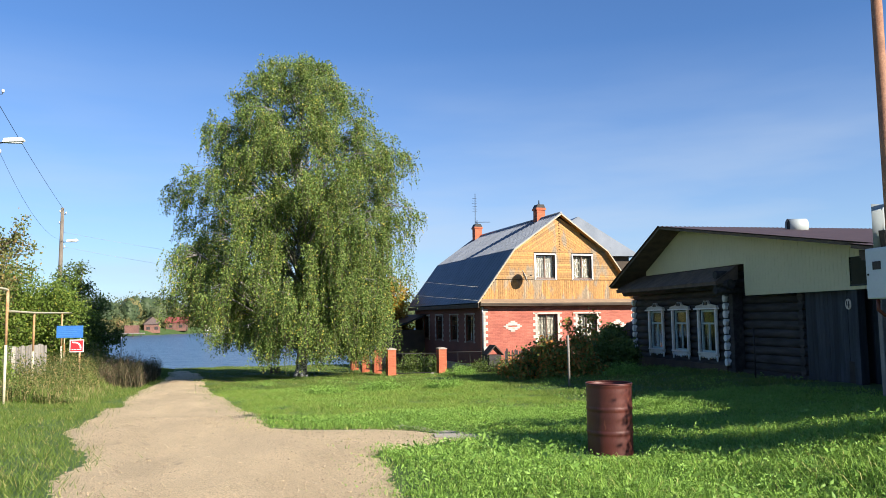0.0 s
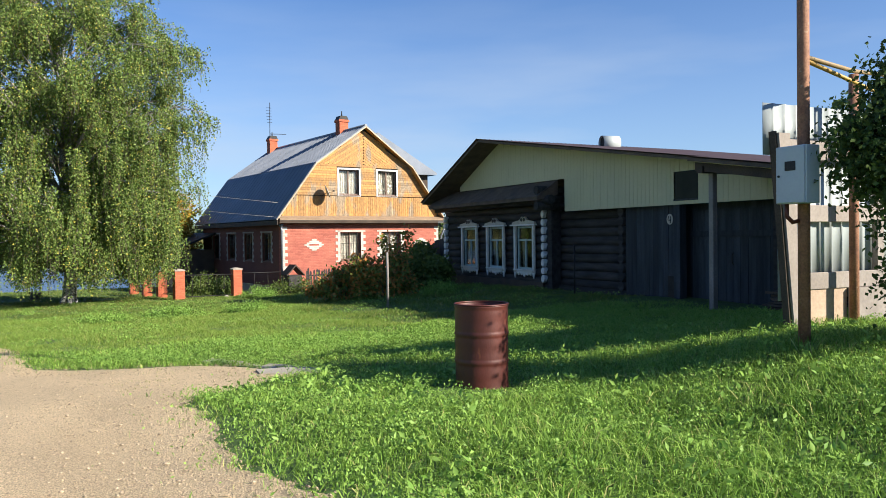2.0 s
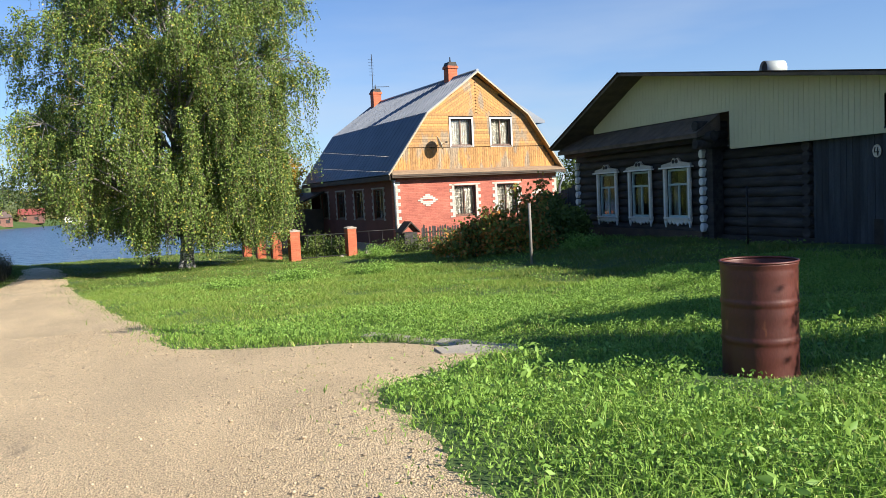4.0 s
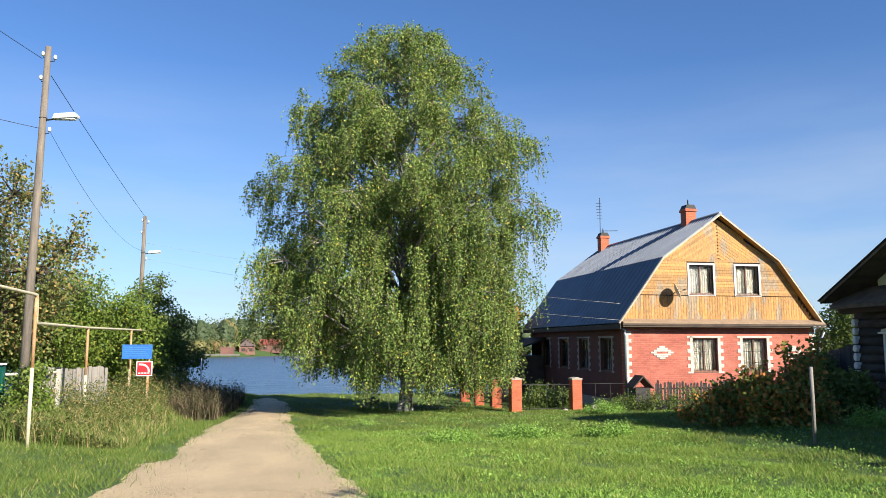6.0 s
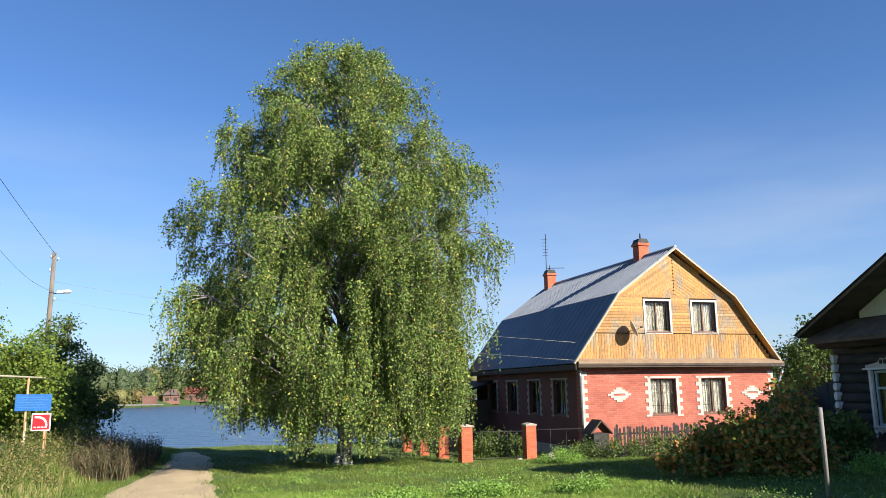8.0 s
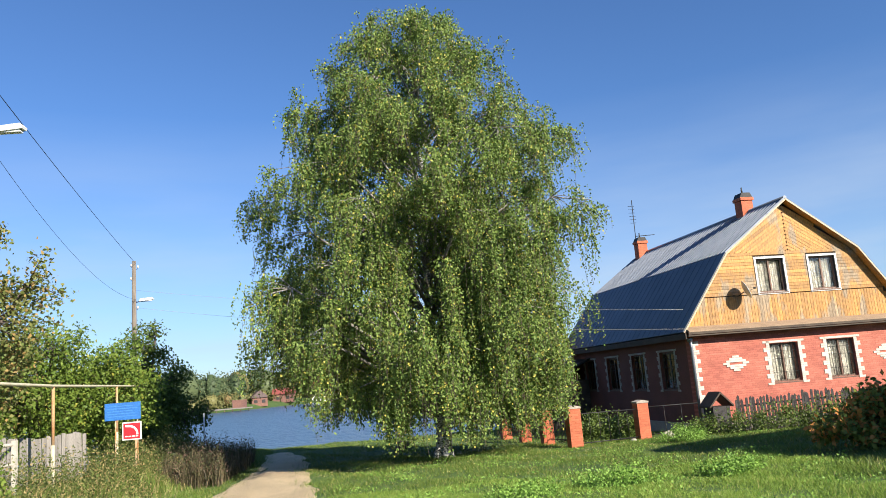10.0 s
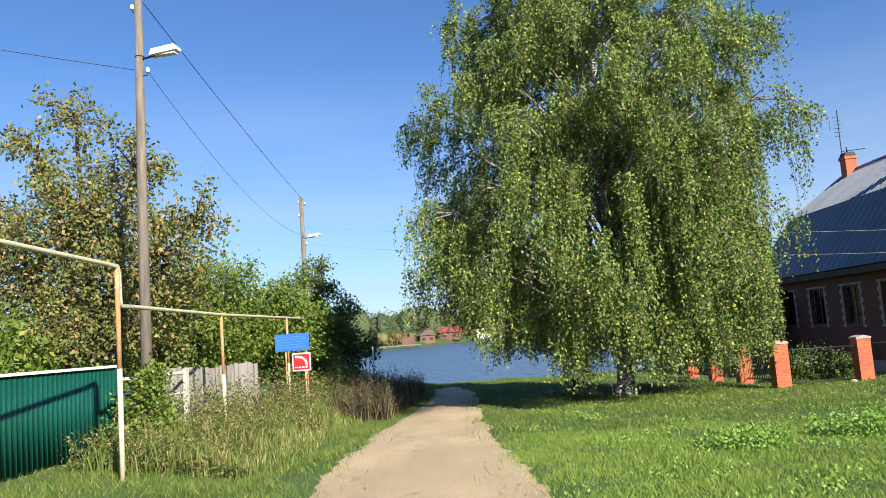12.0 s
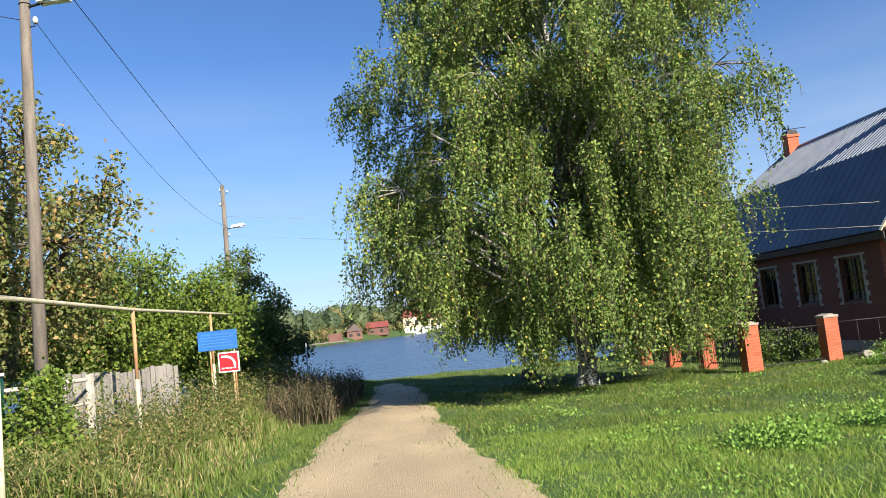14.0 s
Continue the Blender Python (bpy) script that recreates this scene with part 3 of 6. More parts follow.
# side window trim: white bricks with shade painted in as grey
trim = part("grey_brick", boxed(0, -0.018, 0, 0.12, 0.0, 0.07), WHITE_BRICK_SHADED, HOUSE)
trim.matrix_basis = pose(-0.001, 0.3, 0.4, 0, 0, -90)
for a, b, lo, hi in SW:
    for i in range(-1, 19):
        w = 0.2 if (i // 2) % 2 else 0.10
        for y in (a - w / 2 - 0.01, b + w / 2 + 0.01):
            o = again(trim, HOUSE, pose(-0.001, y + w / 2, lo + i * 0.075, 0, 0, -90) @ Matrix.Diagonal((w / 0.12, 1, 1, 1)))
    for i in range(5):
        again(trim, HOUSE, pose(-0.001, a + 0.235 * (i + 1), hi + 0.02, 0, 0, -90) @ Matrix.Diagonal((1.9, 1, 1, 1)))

# chimneys with metal caps
CHIM_BRICK = brick_material("chimney_brick", (0.60, 0.16, 0.075), (0.48, 0.12, 0.06), (0.8, 0.8, 0.78))
for yy, xx in ((2.2, 4.12), (11.0, 3.95)):
    ch = new("chimney")
    ch.parent = HOUSE
    ch.matrix_basis = pose(xx, yy, 7.25) @ Matrix.Diagonal((0.78, 0.78, 1.0, 1))
    part("shaft", boxed(-0.30, -0.30, -0.3, 0.30, 0.30, 1.05), CHIM_BRICK, ch)
    part("collar", boxed(-0.36, -0.36, 1.05, 0.36, 0.36, 1.17, 0.01), CHIM_BRICK, ch)
    part("hood", prism(bmesh.new(), [(-0.34, 1.17), (0.34, 1.17), (0.22, 1.36), (-0.22, 1.36)], "y", -0.3, 0.3), IRON, ch, "black metal chimney hood")
    part("finial", tubed([(0, 0, 1.36), (0, 0, 1.62)], [0.05, 0.03], 8), IRON, ch)
part("flashing", boxed(3.75, 1.85, 7.3, 4.15, 2.6, 7.6), IRON, HOUSE)
# aerial
aer = new("aerial")
aer.parent = HOUSE
aer.matrix_basis = pose(4.12, 11.8, 7.8)
part("mast", tubed([(0, 0, 0), (0.03, 0, 2.95)], 0.02, 6), IRON, aer)
part("boom", tubed([(0, 0, 1.05), (1.0, -0.1, 1.08)], 0.018, 5), IRON, aer)
bm = bmesh.new()
for i in range(6):
    tube(bm, [(-0.16, 0.02 * i, 1.75 + i * 0.18), (0.16, 0.02 * i, 1.75 + i * 0.18)], 0.012, 4)
part("elements", bm, IRON, aer)
# satellite dish
dish = new("satellite_dish")
dish.parent = HOUSE
dish.matrix_basis = pose(1.72, 0.02, 4.55) @ Matrix.Diagonal((0.82, 0.82, 0.82, 1))
bm = bmesh.new()
rings = []
for r in range(7):
    rr = 0.40 * r / 6
    rings.append([bm.verts.new((rr * math.cos(a), rr * math.sin(a), 0.55 * rr * rr)) for a in np.linspace(0, 2 * math.pi, 24, endpoint=False)])
for p, q in zip(rings[1:], rings[2:]):
    for i in range(24):
        bm.faces.new((p[i], p[(i + 1) % 24], q[(i + 1) % 24], q[i]))
bm.faces.new(rings[1])
for f in bm.faces:
    f.smooth = True
DISH_M = material("white_dish", (0.74, 0.73, 0.70), (0.66, 0.65, 0.62), 0.4, scale=3, bump=0.05)
ob = part("reflector", bm, DISH_M, dish, "off-white satellite dish")
ob.modifiers.new("thick", "SOLIDIFY").thickness = 0.012
ob.matrix_basis = pose(0.35, -0.45, 0.05, 68, 0, 68)
part("arm", tubed([(0.1, 0, -0.1), (0.2, -0.2, -0.15), (0.35, -0.42, 0.0)], 0.02, 6), IRON, dish)
part("receiver", tubed([(0.70, -0.58, 0.12), (0.80, -0.62, 0.13)], 0.04, 8), IRON, dish)
part("receiver_arm", tubed([(0.35, -0.45, -0.05), (0.76, -0.60, 0.12)], 0.012, 5), IRON, dish)
# downpipe with a rain head
part("downpipe", tubed([(-0.10, -0.12, 3.05), (-0.06, -0.10, 2.8), (-0.06, -0.10, 0.1)], 0.05, 8), ROOF_METAL, HOUSE)
part("rain_head", tubed([(-0.10, -0.12, 2.98), (-0.10, -0.12, 3.12)], [0.07, 0.12], 10), ROOF_METAL, HOUSE)
part("downpipe", tubed([(HW + 0.25, -0.30, 3.0), (HW + 0.12, -0.1, 2.5), (HW + 0.1, -0.08, 0.1)], 0.05, 8), ROOF_METAL, HOUSE)
# lean-to at the back of the side wall
part("lean_to_wall", boxed(-1.9, 9.6, -0.2, -0.02, 13.0, 1.9), BROWN_WOOD, HOUSE)
part("lean_to_roof", prism(bmesh.new(), [(-2.4, 1.85), (-0.02, 2.75), (-0.02, 2.85), (-2.4, 1.95)], "y", 9.2, 13.4), IRON, HOUSE)
# neighbour's gable that shows behind the ridge
NB = base("neighbour_house", pose(18.4, 52, -1.1, 0, 0, 0), "brown house roof behind the brick house", "house")
part("wall", boxed(0, 0, 0, 8, 8, 7.0), BROWN_WOOD, NB)
part("roof", prism(bmesh.new(), [(-0.5, 6.9), (8.5, 6.9), (8.5, 7.05), (4, 9.75), (-0.5, 7.05)], "y", -0.5, 8.5), ROOF_METAL, NB)

# ---- dark log house ----
RUST = material("rusty_steel", (0.105, 0.024, 0.016), (0.062, 0.015, 0.011), 0.5, 0.1, scale=3, fine=60, bump=0.12, c3=(0.17, 0.058, 0.028), spot=-0.03, grain=0.4, stretch=(1, 1, 0.5))
RUST_POLE = material("rusty_pipe", (0.34, 0.165, 0.09), (0.24, 0.11, 0.065), 0.75, 0.1, scale=5, fine=50, bump=0.3, c3=(0.42, 0.30, 0.20), spot=-0.03)
SHEET_WHITE = material("pale_mint_sheet", (0.37, 0.405, 0.40), (0.33, 0.365, 0.36), 0.6, 0.0, scale=1.2, fine=25, bump=0.03, c3=(0.5, 0.5, 0.45), spot=-0.08, grain=0.15)
GREY_BOARD = material("grey_frame_board", (0.33, 0.285, 0.25), (0.27, 0.23, 0.20), 0.85, scale=3, fine=25, bump=0.12, vary=0.1, grain=0.5)
PEACH = material("pale_plywood", (0.50, 0.37, 0.26), (0.40, 0.29, 0.21), 0.85, scale=2, fine=25, bump=0.15, grain=0.5)
YELLOW_PIPE = material("yellow_gas_pipe", (0.60, 0.38, 0.07), (0.50, 0.30, 0.06), 0.5, scale=4, fine=40, bump=0.1)
BOX_GREY = material("grey_box_paint", (0.46, 0.52, 0.56), (0.42, 0.47, 0.51), 0.45, 0.0, scale=2, fine=40, bump=0.02, c3=(0.36, 0.34, 0.31), spot=-0.13, grain=0.12)
HOOD = material("hood_planks", (0.155, 0.110, 0.080), (0.088, 0.066, 0.052), 0.85, scale=3, fine=40, bump=0.4)
BLUE_GREY = material("window_casing_paint", (0.60, 0.55, 0.47), (0.46, 0.42, 0.35), 0.7, scale=5, fine=60, bump=0.2)
MINT = material("mint_sash", (0.42, 0.52, 0.50), (0.36, 0.46, 0.44), 0.6, scale=5, fine=60, bump=0.1)
FX = 15.0
LOGHOUSE = base("log_house", pose(FX, 20, -0.35), "dark log house with pale green gable and carved white casings", "house")
LW = ((24.03, 24.93), (22.25, 23.15), (20.50, 21.40))
WZ = (0.62, 1.90)


def log(y0, y1, z, r, x):
    bm = bmesh.new()
    n = max(2, int((y1 - y0) / 0.7))
    pts = [(x + 0.012 * noise.noise((y0 + i, z, 1)), y0 + (y1 - y0) * i / n, z + 0.012 * noise.noise((y0 + i, z, 7))) for i in range(n + 1)]
    tube(bm, pts, [r * (1 + 0.05 * noise.noise((z * 3, i * 0.9, 4))) for i in range(n + 1)], 9)
    return wpart("log", bm, DARK_WOOD, LOGHOUSE)


z = 0.08
while z < 3.0:
    spans = [(19.75, 26.45)]
    if z + 0.12 > WZ[0] and z - 0.12 < WZ[1]:
        e = sorted(LW)
        spans = [(19.75, e[0][0]), (e[0][1], e[1][0]), (e[1][1], e[2][0]), (e[2][1], 26.45)]
    for a, b in spans:
        log(a, b, z, 0.135, FX + 0.13)
    z += 0.235
z = 0.05
while z < 2.3:
    log(16.42 + 0.08 * R.random(), 19.75, z, 0.135, FX + 0.42)
    z += 0.235
# cross wall ends
for i in range(10):
    wpart("log_end", tubed([(FX + 0.2, 16.75, 0.08 + i * 0.235), (FX + 0.62, 16.75, 0.08 + i * 0.235)], 0.12, 9), DARK_WOOD, LOGHOUSE)
wpart("inner_wall", boxed(FX + 0.28, 19.8, -0.3, FX + 0.34, 26.4, WZ[0]), PLANK_DARK, LOGHOUSE)
wpart("inner_wall", boxed(FX + 0.28, 19.8, WZ[1], FX + 0.34, 26.4, 3.2), PLANK_DARK, LOGHOUSE)
wpart("inner_wall", boxed(FX + 0.55, 11.0, -0.3, FX + 0.62, 19.8, 2.4), PLANK_DARK, LOGHOUSE)
wpart("side_wall", boxed(FX + 0.05, 26.2, -0.6, 22.5, 26.4, 2.7), DARK_WOOD, LOGHOUSE)
wpart("back_wall", boxed(22.3, 11.0, -0.6, 22.5, 26.2, 2.9), DARK_WOOD, LOGHOUSE)
wpart("side_wall", boxed(FX + 0.62, 10.9, -0.6, 22.3, 11.0, 2.6), PLANK_DARK, LOGHOUSE)
wpart("plinth_board", boxed(FX - 0.05, 19.98, -0.55, FX + 0.1, 26.28, 0.27), BROWN_WOOD, LOGHOUSE, "brown boards along the foot of the wall")
wpart("plinth_board", boxed(FX + 0.22, 16.5, -0.5, FX + 0.3, 19.8, 0.20), DARK_WOOD, LOGHOUSE)

# added board: covers a sunlit sliver so the corner stays in shade
wpart("corner_board", boxed(FX - 0.015, 19.55, -0.3, FX + 0.30, 19.74, 2.45), DARK_WOOD, LOGHOUSE, "added dark board standing in for the shade at the corner")
# white painted log ends at the corners
for y in (26.36, 19.92):
    for i in range(1, 10):
        bm = bmesh.new()
        zz = 0.14 + i * 0.232
        r = 0.115 if i % 2 else 0.10
        pts = [(FX - 0.10, y + r * math.cos(a) * (0.72 if i % 2 else 0.9), zz + r * math.sin(a)) for a in np.linspace(0, 2 * math.pi, 10, endpoint=False)]
        lo = [bm.verts.new(p) for p in pts]
        hi = [bm.verts.new((FX + 0.05, p[1], p[2])) for p in pts]
        bm.faces.new(lo)
        for k in range(10):
            bm.faces.new((lo[k], hi[k], hi[(k + 1) % 10], lo[(k + 1) % 10]))
        bmesh.ops.bevel(bm, geom=[e for e in bm.edges if all(v in lo for v in e.verts)], offset=0.015, segments=1, affect="EDGES")
        wpart("log_end", bm, WHITE_PAINT, LOGHOUSE, "white painted log end")


def carved_window(y0, y1):
    """A sash window with a carved white casing, looking to -x."""
    e = new("window")
    e.parent = LOGHOUSE
    e.matrix_basis = pose(-0.04, y1 - 20, WZ[0] + 0.35, 0, 0, -90)
    w, h = y1 - y0, WZ[1] - WZ[0]
    c = 0.15
    for x0, x1 in ((-c, 0), (w, w + c)):
        part("casing", boxed(x0, -0.05, -0.10, x1, 0.0, h + 0.04, 0.01), BLUE_GREY, e, "grey-white carved casing board")
        part("casing_strip", boxed(x0 + 0.05, -0.062, -0.05, x1 - 0.05, -0.052, h), WHITE_PAINT, e)
        part("casing_tail", prism(bmesh.new(), [(x0 + 0.02, -0.10), (x1 - 0.02, -0.10), (x1 - 0.05, -0.20), ((x0 + x1) / 2, -0.27), (x0 + 0.05, -0.20)], "y", -0.05, -0.01), WHITE_PAINT, e)
    top = [(-c - 0.06, h + 0.04), (w + c + 0.06, h + 0.04), (w + c + 0.02, h + 0.13), (w * 0.72, h + 0.19), (w * 0.60, h + 0.29), (w * 0.5, h + 0.24), (w * 0.40, h + 0.29), (w * 0.28, h + 0.19), (-c - 0.02, h + 0.13)]
    part("pediment", prism(bmesh.new(), top, "y", -0.07, 0.0), BLUE_GREY, e, "carved white pediment")
    part("cornice", boxed(-c - 0.09, -0.12, h + 0.02, w + c + 0.09, 0.0, h + 0.06), WHITE_PAINT, e)
    for k in range(2):
        part("scroll", tubed([(w * (0.42 + 0.16 * k), -0.085, h + 0.20), (w * (0.42 + 0.16 * k), -0.07, h + 0.20)], 0.055, 12), IRON, e)
    n = 7
    apron = [(-c, -0.02)]
    for k in range(n * 2 + 1):
        apron.append((-c + (w + 2 * c) * k / (2 * n), -0.10 - (0.09 if k % 2 else 0.0) - (0.04 if k in (6, 7, 8) else 0)))
    apron.append((w + c, -0.02))
    part("apron", prism(bmesh.new(), apron[::-1], "y", -0.045, 0.0), WHITE_PAINT, e, "scalloped white apron board")
    part("window_sill", boxed(-c * 0.6, -0.10, -0.03, w + c * 0.6, 0.06, 0.0), WHITE_PAINT, e)
    f = 0.055
    for x0, z0, x1, z1 in ((0, 0, w, f), (0, h - f, w, h), (0, f, f, h - f), (w - f, f, w, h - f), (f, h * 0.66, w - f, h * 0.66 + f)):
        part("sash", boxed(x0, 0.02, z0, x1, 0.08, z1), MINT, e, "pale mint sash")
    part("sash_bar", boxed(w / 2 - 0.025, 0.025, f, w / 2 + 0.025, 0.075, h * 0.66), MINT, e)
    p = part("pane", boxed(f, 0.05, f, w - f, 0.056, h - f), GLASS, e)
    p.visible_shadow = False
    for x0, x1 in ((f, w * 0.36), (w * 0.64, w - f)):
        vs = []
        for i in range(13):
            x = x0 + (x1 - x0) * i / 12
            y = 0.16 + 0.02 * math.sin(i * 2.0)
            vs += [(x, y, 0.03), (x, y, h * 0.72)]
        raw("curtain", vs, [(2 * i, 2 * i + 2, 2 * i + 3, 2 * i + 1) for i in range(12)], CURTAIN, e, True)
    # dark panel behind the sash paints the room's dimness
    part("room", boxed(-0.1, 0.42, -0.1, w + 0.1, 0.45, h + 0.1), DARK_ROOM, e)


for a, b in LW:
    carved_window(a, b)

# pent hood over the windows
wpart("hood", prism(bmesh.new(), [(14.35, 2.60), (15.05, 2.76), (15.05, 3.15), (14.35, 2.68)], "y", 19.3, 26.5), HOOD, LOGHOUSE, "plank hood over the windows")
for i in range(24):
    wpart("hood_plank", prism(bmesh.new(), [(14.33, 2.685), (15.04, 3.162), (15.04, 3.18), (14.33, 2.705)], "y", 19.3 + i * 0.3, 19.3 + i * 0.3 + 0.285), HOOD, LOGHOUSE)
wpart("beam", tubed([(14.7, 19.1, 2.62), (14.7, 26.5, 2.60)], 0.13, 8), DARK_WOOD, LOGHOUSE)
for i in range(3):
    wpart("log_end", tubed([(14.4, 19.45, 2.45 + i * 0.22), (15.3, 19.45, 2.45 + i * 0.22)], 0.12, 9), DARK_WOOD, LOGHOUSE)

# plank wall, gate and door leaves
def planks(y0, y1, z0, z1, x, step=0.17, mat=None):
    y = y0
    while y < y1 - 0.02:
        w = min(step * (0.85 + 0.3 * R.random()), y1 - y)
        dx = 0.012 * R.random()
        wpart("plank", boxed(x - dx, y, z0 - 0.05 * R.random(), x + 0.03, y + w - 0.006, z1), mat or PLANK_DARK, LOGHOUSE)
        y += w


planks(14.62, 16.5, -0.1, 2.3, 15.18)
planks(12.05, 14.5, -0.1, 2.15, 15.45, 0.2)
wpart("gate_post", boxed(15.05, 14.45, -0.1, 15.25, 14.65, 2.3), PLANK_DARK, LOGHOUSE)
wpart("gate_rail", boxed(15.40, 12.05, 1.55, 15.44, 14.45, 1.68), PLANK_DARK, LOGHOUSE)
wpart("gate_post", boxed(15.3, 11.9, -0.1, 15.5, 12.05, 2.3), DARK_WOOD, LOGHOUSE)
wpart("gate_handle", tubed([(15.40, 13.2, 0.95), (15.36, 13.2, 1.0), (15.36, 13.2, 1.15), (15.40, 13.2, 1.2)], 0.012, 6), IRON, LOGHOUSE)
plate = [(14.88 + 0.10 * math.cos(a), 1.96 + 0.125 * math.sin(a)) for a in np.linspace(0, 2 * math.pi, 20, endpoint=False)]
wpart("house_number_plate", prism(bmesh.new(), plate, "x", 15.145, 15.16), BLUE_GREY, LOGHOUSE, "small oval enamel plate with the number 4")
for (ya, za), (yb, zb_) in (((14.915, 2.03), (14.935, 1.94)), ((14.935, 1.94), (14.83, 1.94)), ((14.855, 2.03), (14.855, 1.87))):
    wpart("digit_stroke", tubed([(15.142, ya, za), (15.142, yb, zb_)], 0.011, 5), IRON, LOGHOUSE)
# no opening is cut: a black panel paints the dark of the hole
wpart("cat_hole", boxed(15.14, 14.70, -0.05, 15.17, 14.95, 0.65), IRON, LOGHOUSE)
planks(8.1, 11.9, -0.1, 2.3, 16.6, 0.22)
for i in range(9):
    wpart("stacked_board", boxed(13.5 + 0.1 * R.random(), 10.0 + 0.05 * i % 0.2, 0.12 + 0.055 * i, 15.0 + 0.3 * R.random(), 10.5 + 0.06 * i % 0.3, 0.16 + 0.055 * i), BROWN_WOOD, LOGHOUSE)

# siding of the gable, with upright ribs
def roof_z(y):
    return float(np.interp(y, (8.05, 22.46, 26.7), (2.36, 4.55, 2.66)))


glass_dark = material("dark_pane", (0.012, 0.017, 0.016), (0.02, 0.025, 0.023), 0.30, bump=0, grain=0.1, spec=0.15)
y = 10.75
while y < 25.2:
    lo = 2.28 if y < 18.85 else 3.18
    y2 = y + 0.145
    t0, t1 = roof_z(y) + 0.02, roof_z(y2) + 0.02
    if min(t0, t1) > lo + 0.05:
        bm = bmesh.new()
        if not (13.8 < y + 0.07 < 14.56):
            prism(bm, [(y, lo), (y2 - 0.005, lo), (y2 - 0.005, t1), (y, t0)], "x", 14.985, 15.02)
        else:
            prism(bm, [(y, lo), (y2 - 0.012, lo), (y2 - 0.012, 2.36), (y, 2.36)], "x", 14.985, 15.02)
            wpart("siding_strip", bm, SIDING, LOGHOUSE)
            bm = bmesh.new()
            prism(bm, [(y, 3.02), (y2 - 0.012, 3.02), (y2 - 0.012, t1), (y, t0)], "x", 14.985, 15.02)
        wpart("siding_strip", bm, SIDING, LOGHOUSE)
    y = y2
wpart("siding_back", prism(bmesh.new(), [(10.75, 2.3), (18.9, 2.3), (18.9, 3.2), (25.2, 3.2), (22.46, 4.55), (10.75, 2.78)], "x", 14.991, 15.06), SIDING, LOGHOUSE)
wpart("gable_window", boxed(14.985, 13.80, 2.36, 15.0, 14.56, 3.02), glass_dark, LOGHOUSE, "dark gable window")
# dark panel in place of the unlit attic
wpart("attic_room", boxed(15.062, 13.7, 2.3, 15.10, 14.6, 3.06), DARK_ROOM, LOGHOUSE)
wpart("window_frame", boxed(14.97, 13.80, 2.36, 14.99, 14.56, 2.40), PLANK_DARK, LOGHOUSE)

# roof: two slopes with corrugated sheet and a dark wooden verge
ROOF_DARK = material("dark_roof_sheet", (0.12, 0.075, 0.065), (0.09, 0.06, 0.055), 0.5, 0.2, scale=2, fine=30, bump=0.1)


def slope(y0, z0, y1, z1, x0, x1, name, label=""):
    d = Vector((0, y1 - y0, z1 - z0)).normalized()
    n = Vector((0, -d.z, d.y))
    n = n if n.z > 0 else -n
    bm = bmesh.new()
    vs = [Vector((x0, y0, z0)), Vector((x1, y0, z0)), Vector((x1, y1, z1)), Vector((x0, y1, z1))]
    lo = [bm.verts.new(v) for v in vs]
    hi = [bm.verts.new(v + n * 0.07) for v in vs]
    bm.faces.new(lo)
    bm.faces.new(hi)
    for i in range(4):
        bm.faces.new((lo[i], lo[(i + 1) % 4], hi[(i + 1) % 4], hi[i]))
    ob = wpart(name, bm, HOOD, LOGHOUSE, label)
    # wavy sheet on top
    k = int((x1 - x0 + 0.1) / 0.04)
    V, F = [], []
    for i in range(k + 1):
        x = x0 - 0.05 + i * 0.04
        o = n * (0.085 + 0.014 * math.cos(i * math.pi / 2))
        V += [Vector((x, y0, z0)) + o - d * 0.05, Vector((x, y1, z1)) + o + d * 0.05]
    F = [(2 * i, 2 * i + 2, 2 * i + 3, 2 * i + 1) for i in range(k)]
    s = wraw("roof_sheet", [tuple(v) for v in V], F, ROOF_DARK, LOGHOUSE, True)
    return ob


slope(22.46, 4.55, 26.7, 2.78, 14.2, 23, "roof_slope", "dark brown corrugated roof slope")
slope(22.46, 4.55, 8.05, 2.36, 14.2, 23, "roof_slope")
slope(12.45, 3.03, 8.05, 2.36, 13.4, 14.2, "porch_roof")
wpart("porch_beam", prism(bmesh.new(), [(8.1, 2.18), (12.4, 2.84), (12.4, 3.00), (8.1, 2.34)], "x", 13.55, 13.70), BROWN_WOOD, LOGHOUSE)
wpart("porch_beam", boxed(13.5, 12.15, 2.78, 15.0, 12.3, 2.90), BROWN_WOOD, LOGHOUSE)
wpart("porch_post", boxed(13.76, 12.14, -0.25, 13.88, 12.26, 2.78, 0.01), GREY_BOARD, LOGHOUSE, "grey-brown wooden porch post")
wpart("porch_post", boxed(14.37, 11.0, -0.2, 14.47, 11.1, 2.6, 0.01), BROWN_WOOD, LOGHOUSE)
# vent on the roof
vent = new("roof_vent")
vent.parent = LOGHOUSE
vent.matrix_basis = pose(3.0, 0.75, 4.57, 0, 0, 78) @ Matrix.Diagonal((0.72, 0.72, 0.76, 1))
part("vent_base", boxed(-0.22, -0.22, -0.7, 0.22, 0.22, 0.12), CHIM_BRICK, vent)
bm = bmesh.new()
tube(bm, [(0, -0.42, 0.36), (0, 0.38, 0.36)], 0.30, 20, caps=False)
part("vent_pipe", bm, SHEET_WHITE, vent, "white sheet-metal vent").modifiers.new("thick", "SOLIDIFY").thickness = 0.01
part("vent_lining", tubed([(0, -0.3, 0.36), (0, 0.30, 0.36)], 0.27, 16), IRON, vent)

# settle the log house on its ground
LOGHOUSE.matrix_basis = pose(FX, 20.17, -0.63) @ Matrix.Diagonal((1, 0.973, 1, 1))

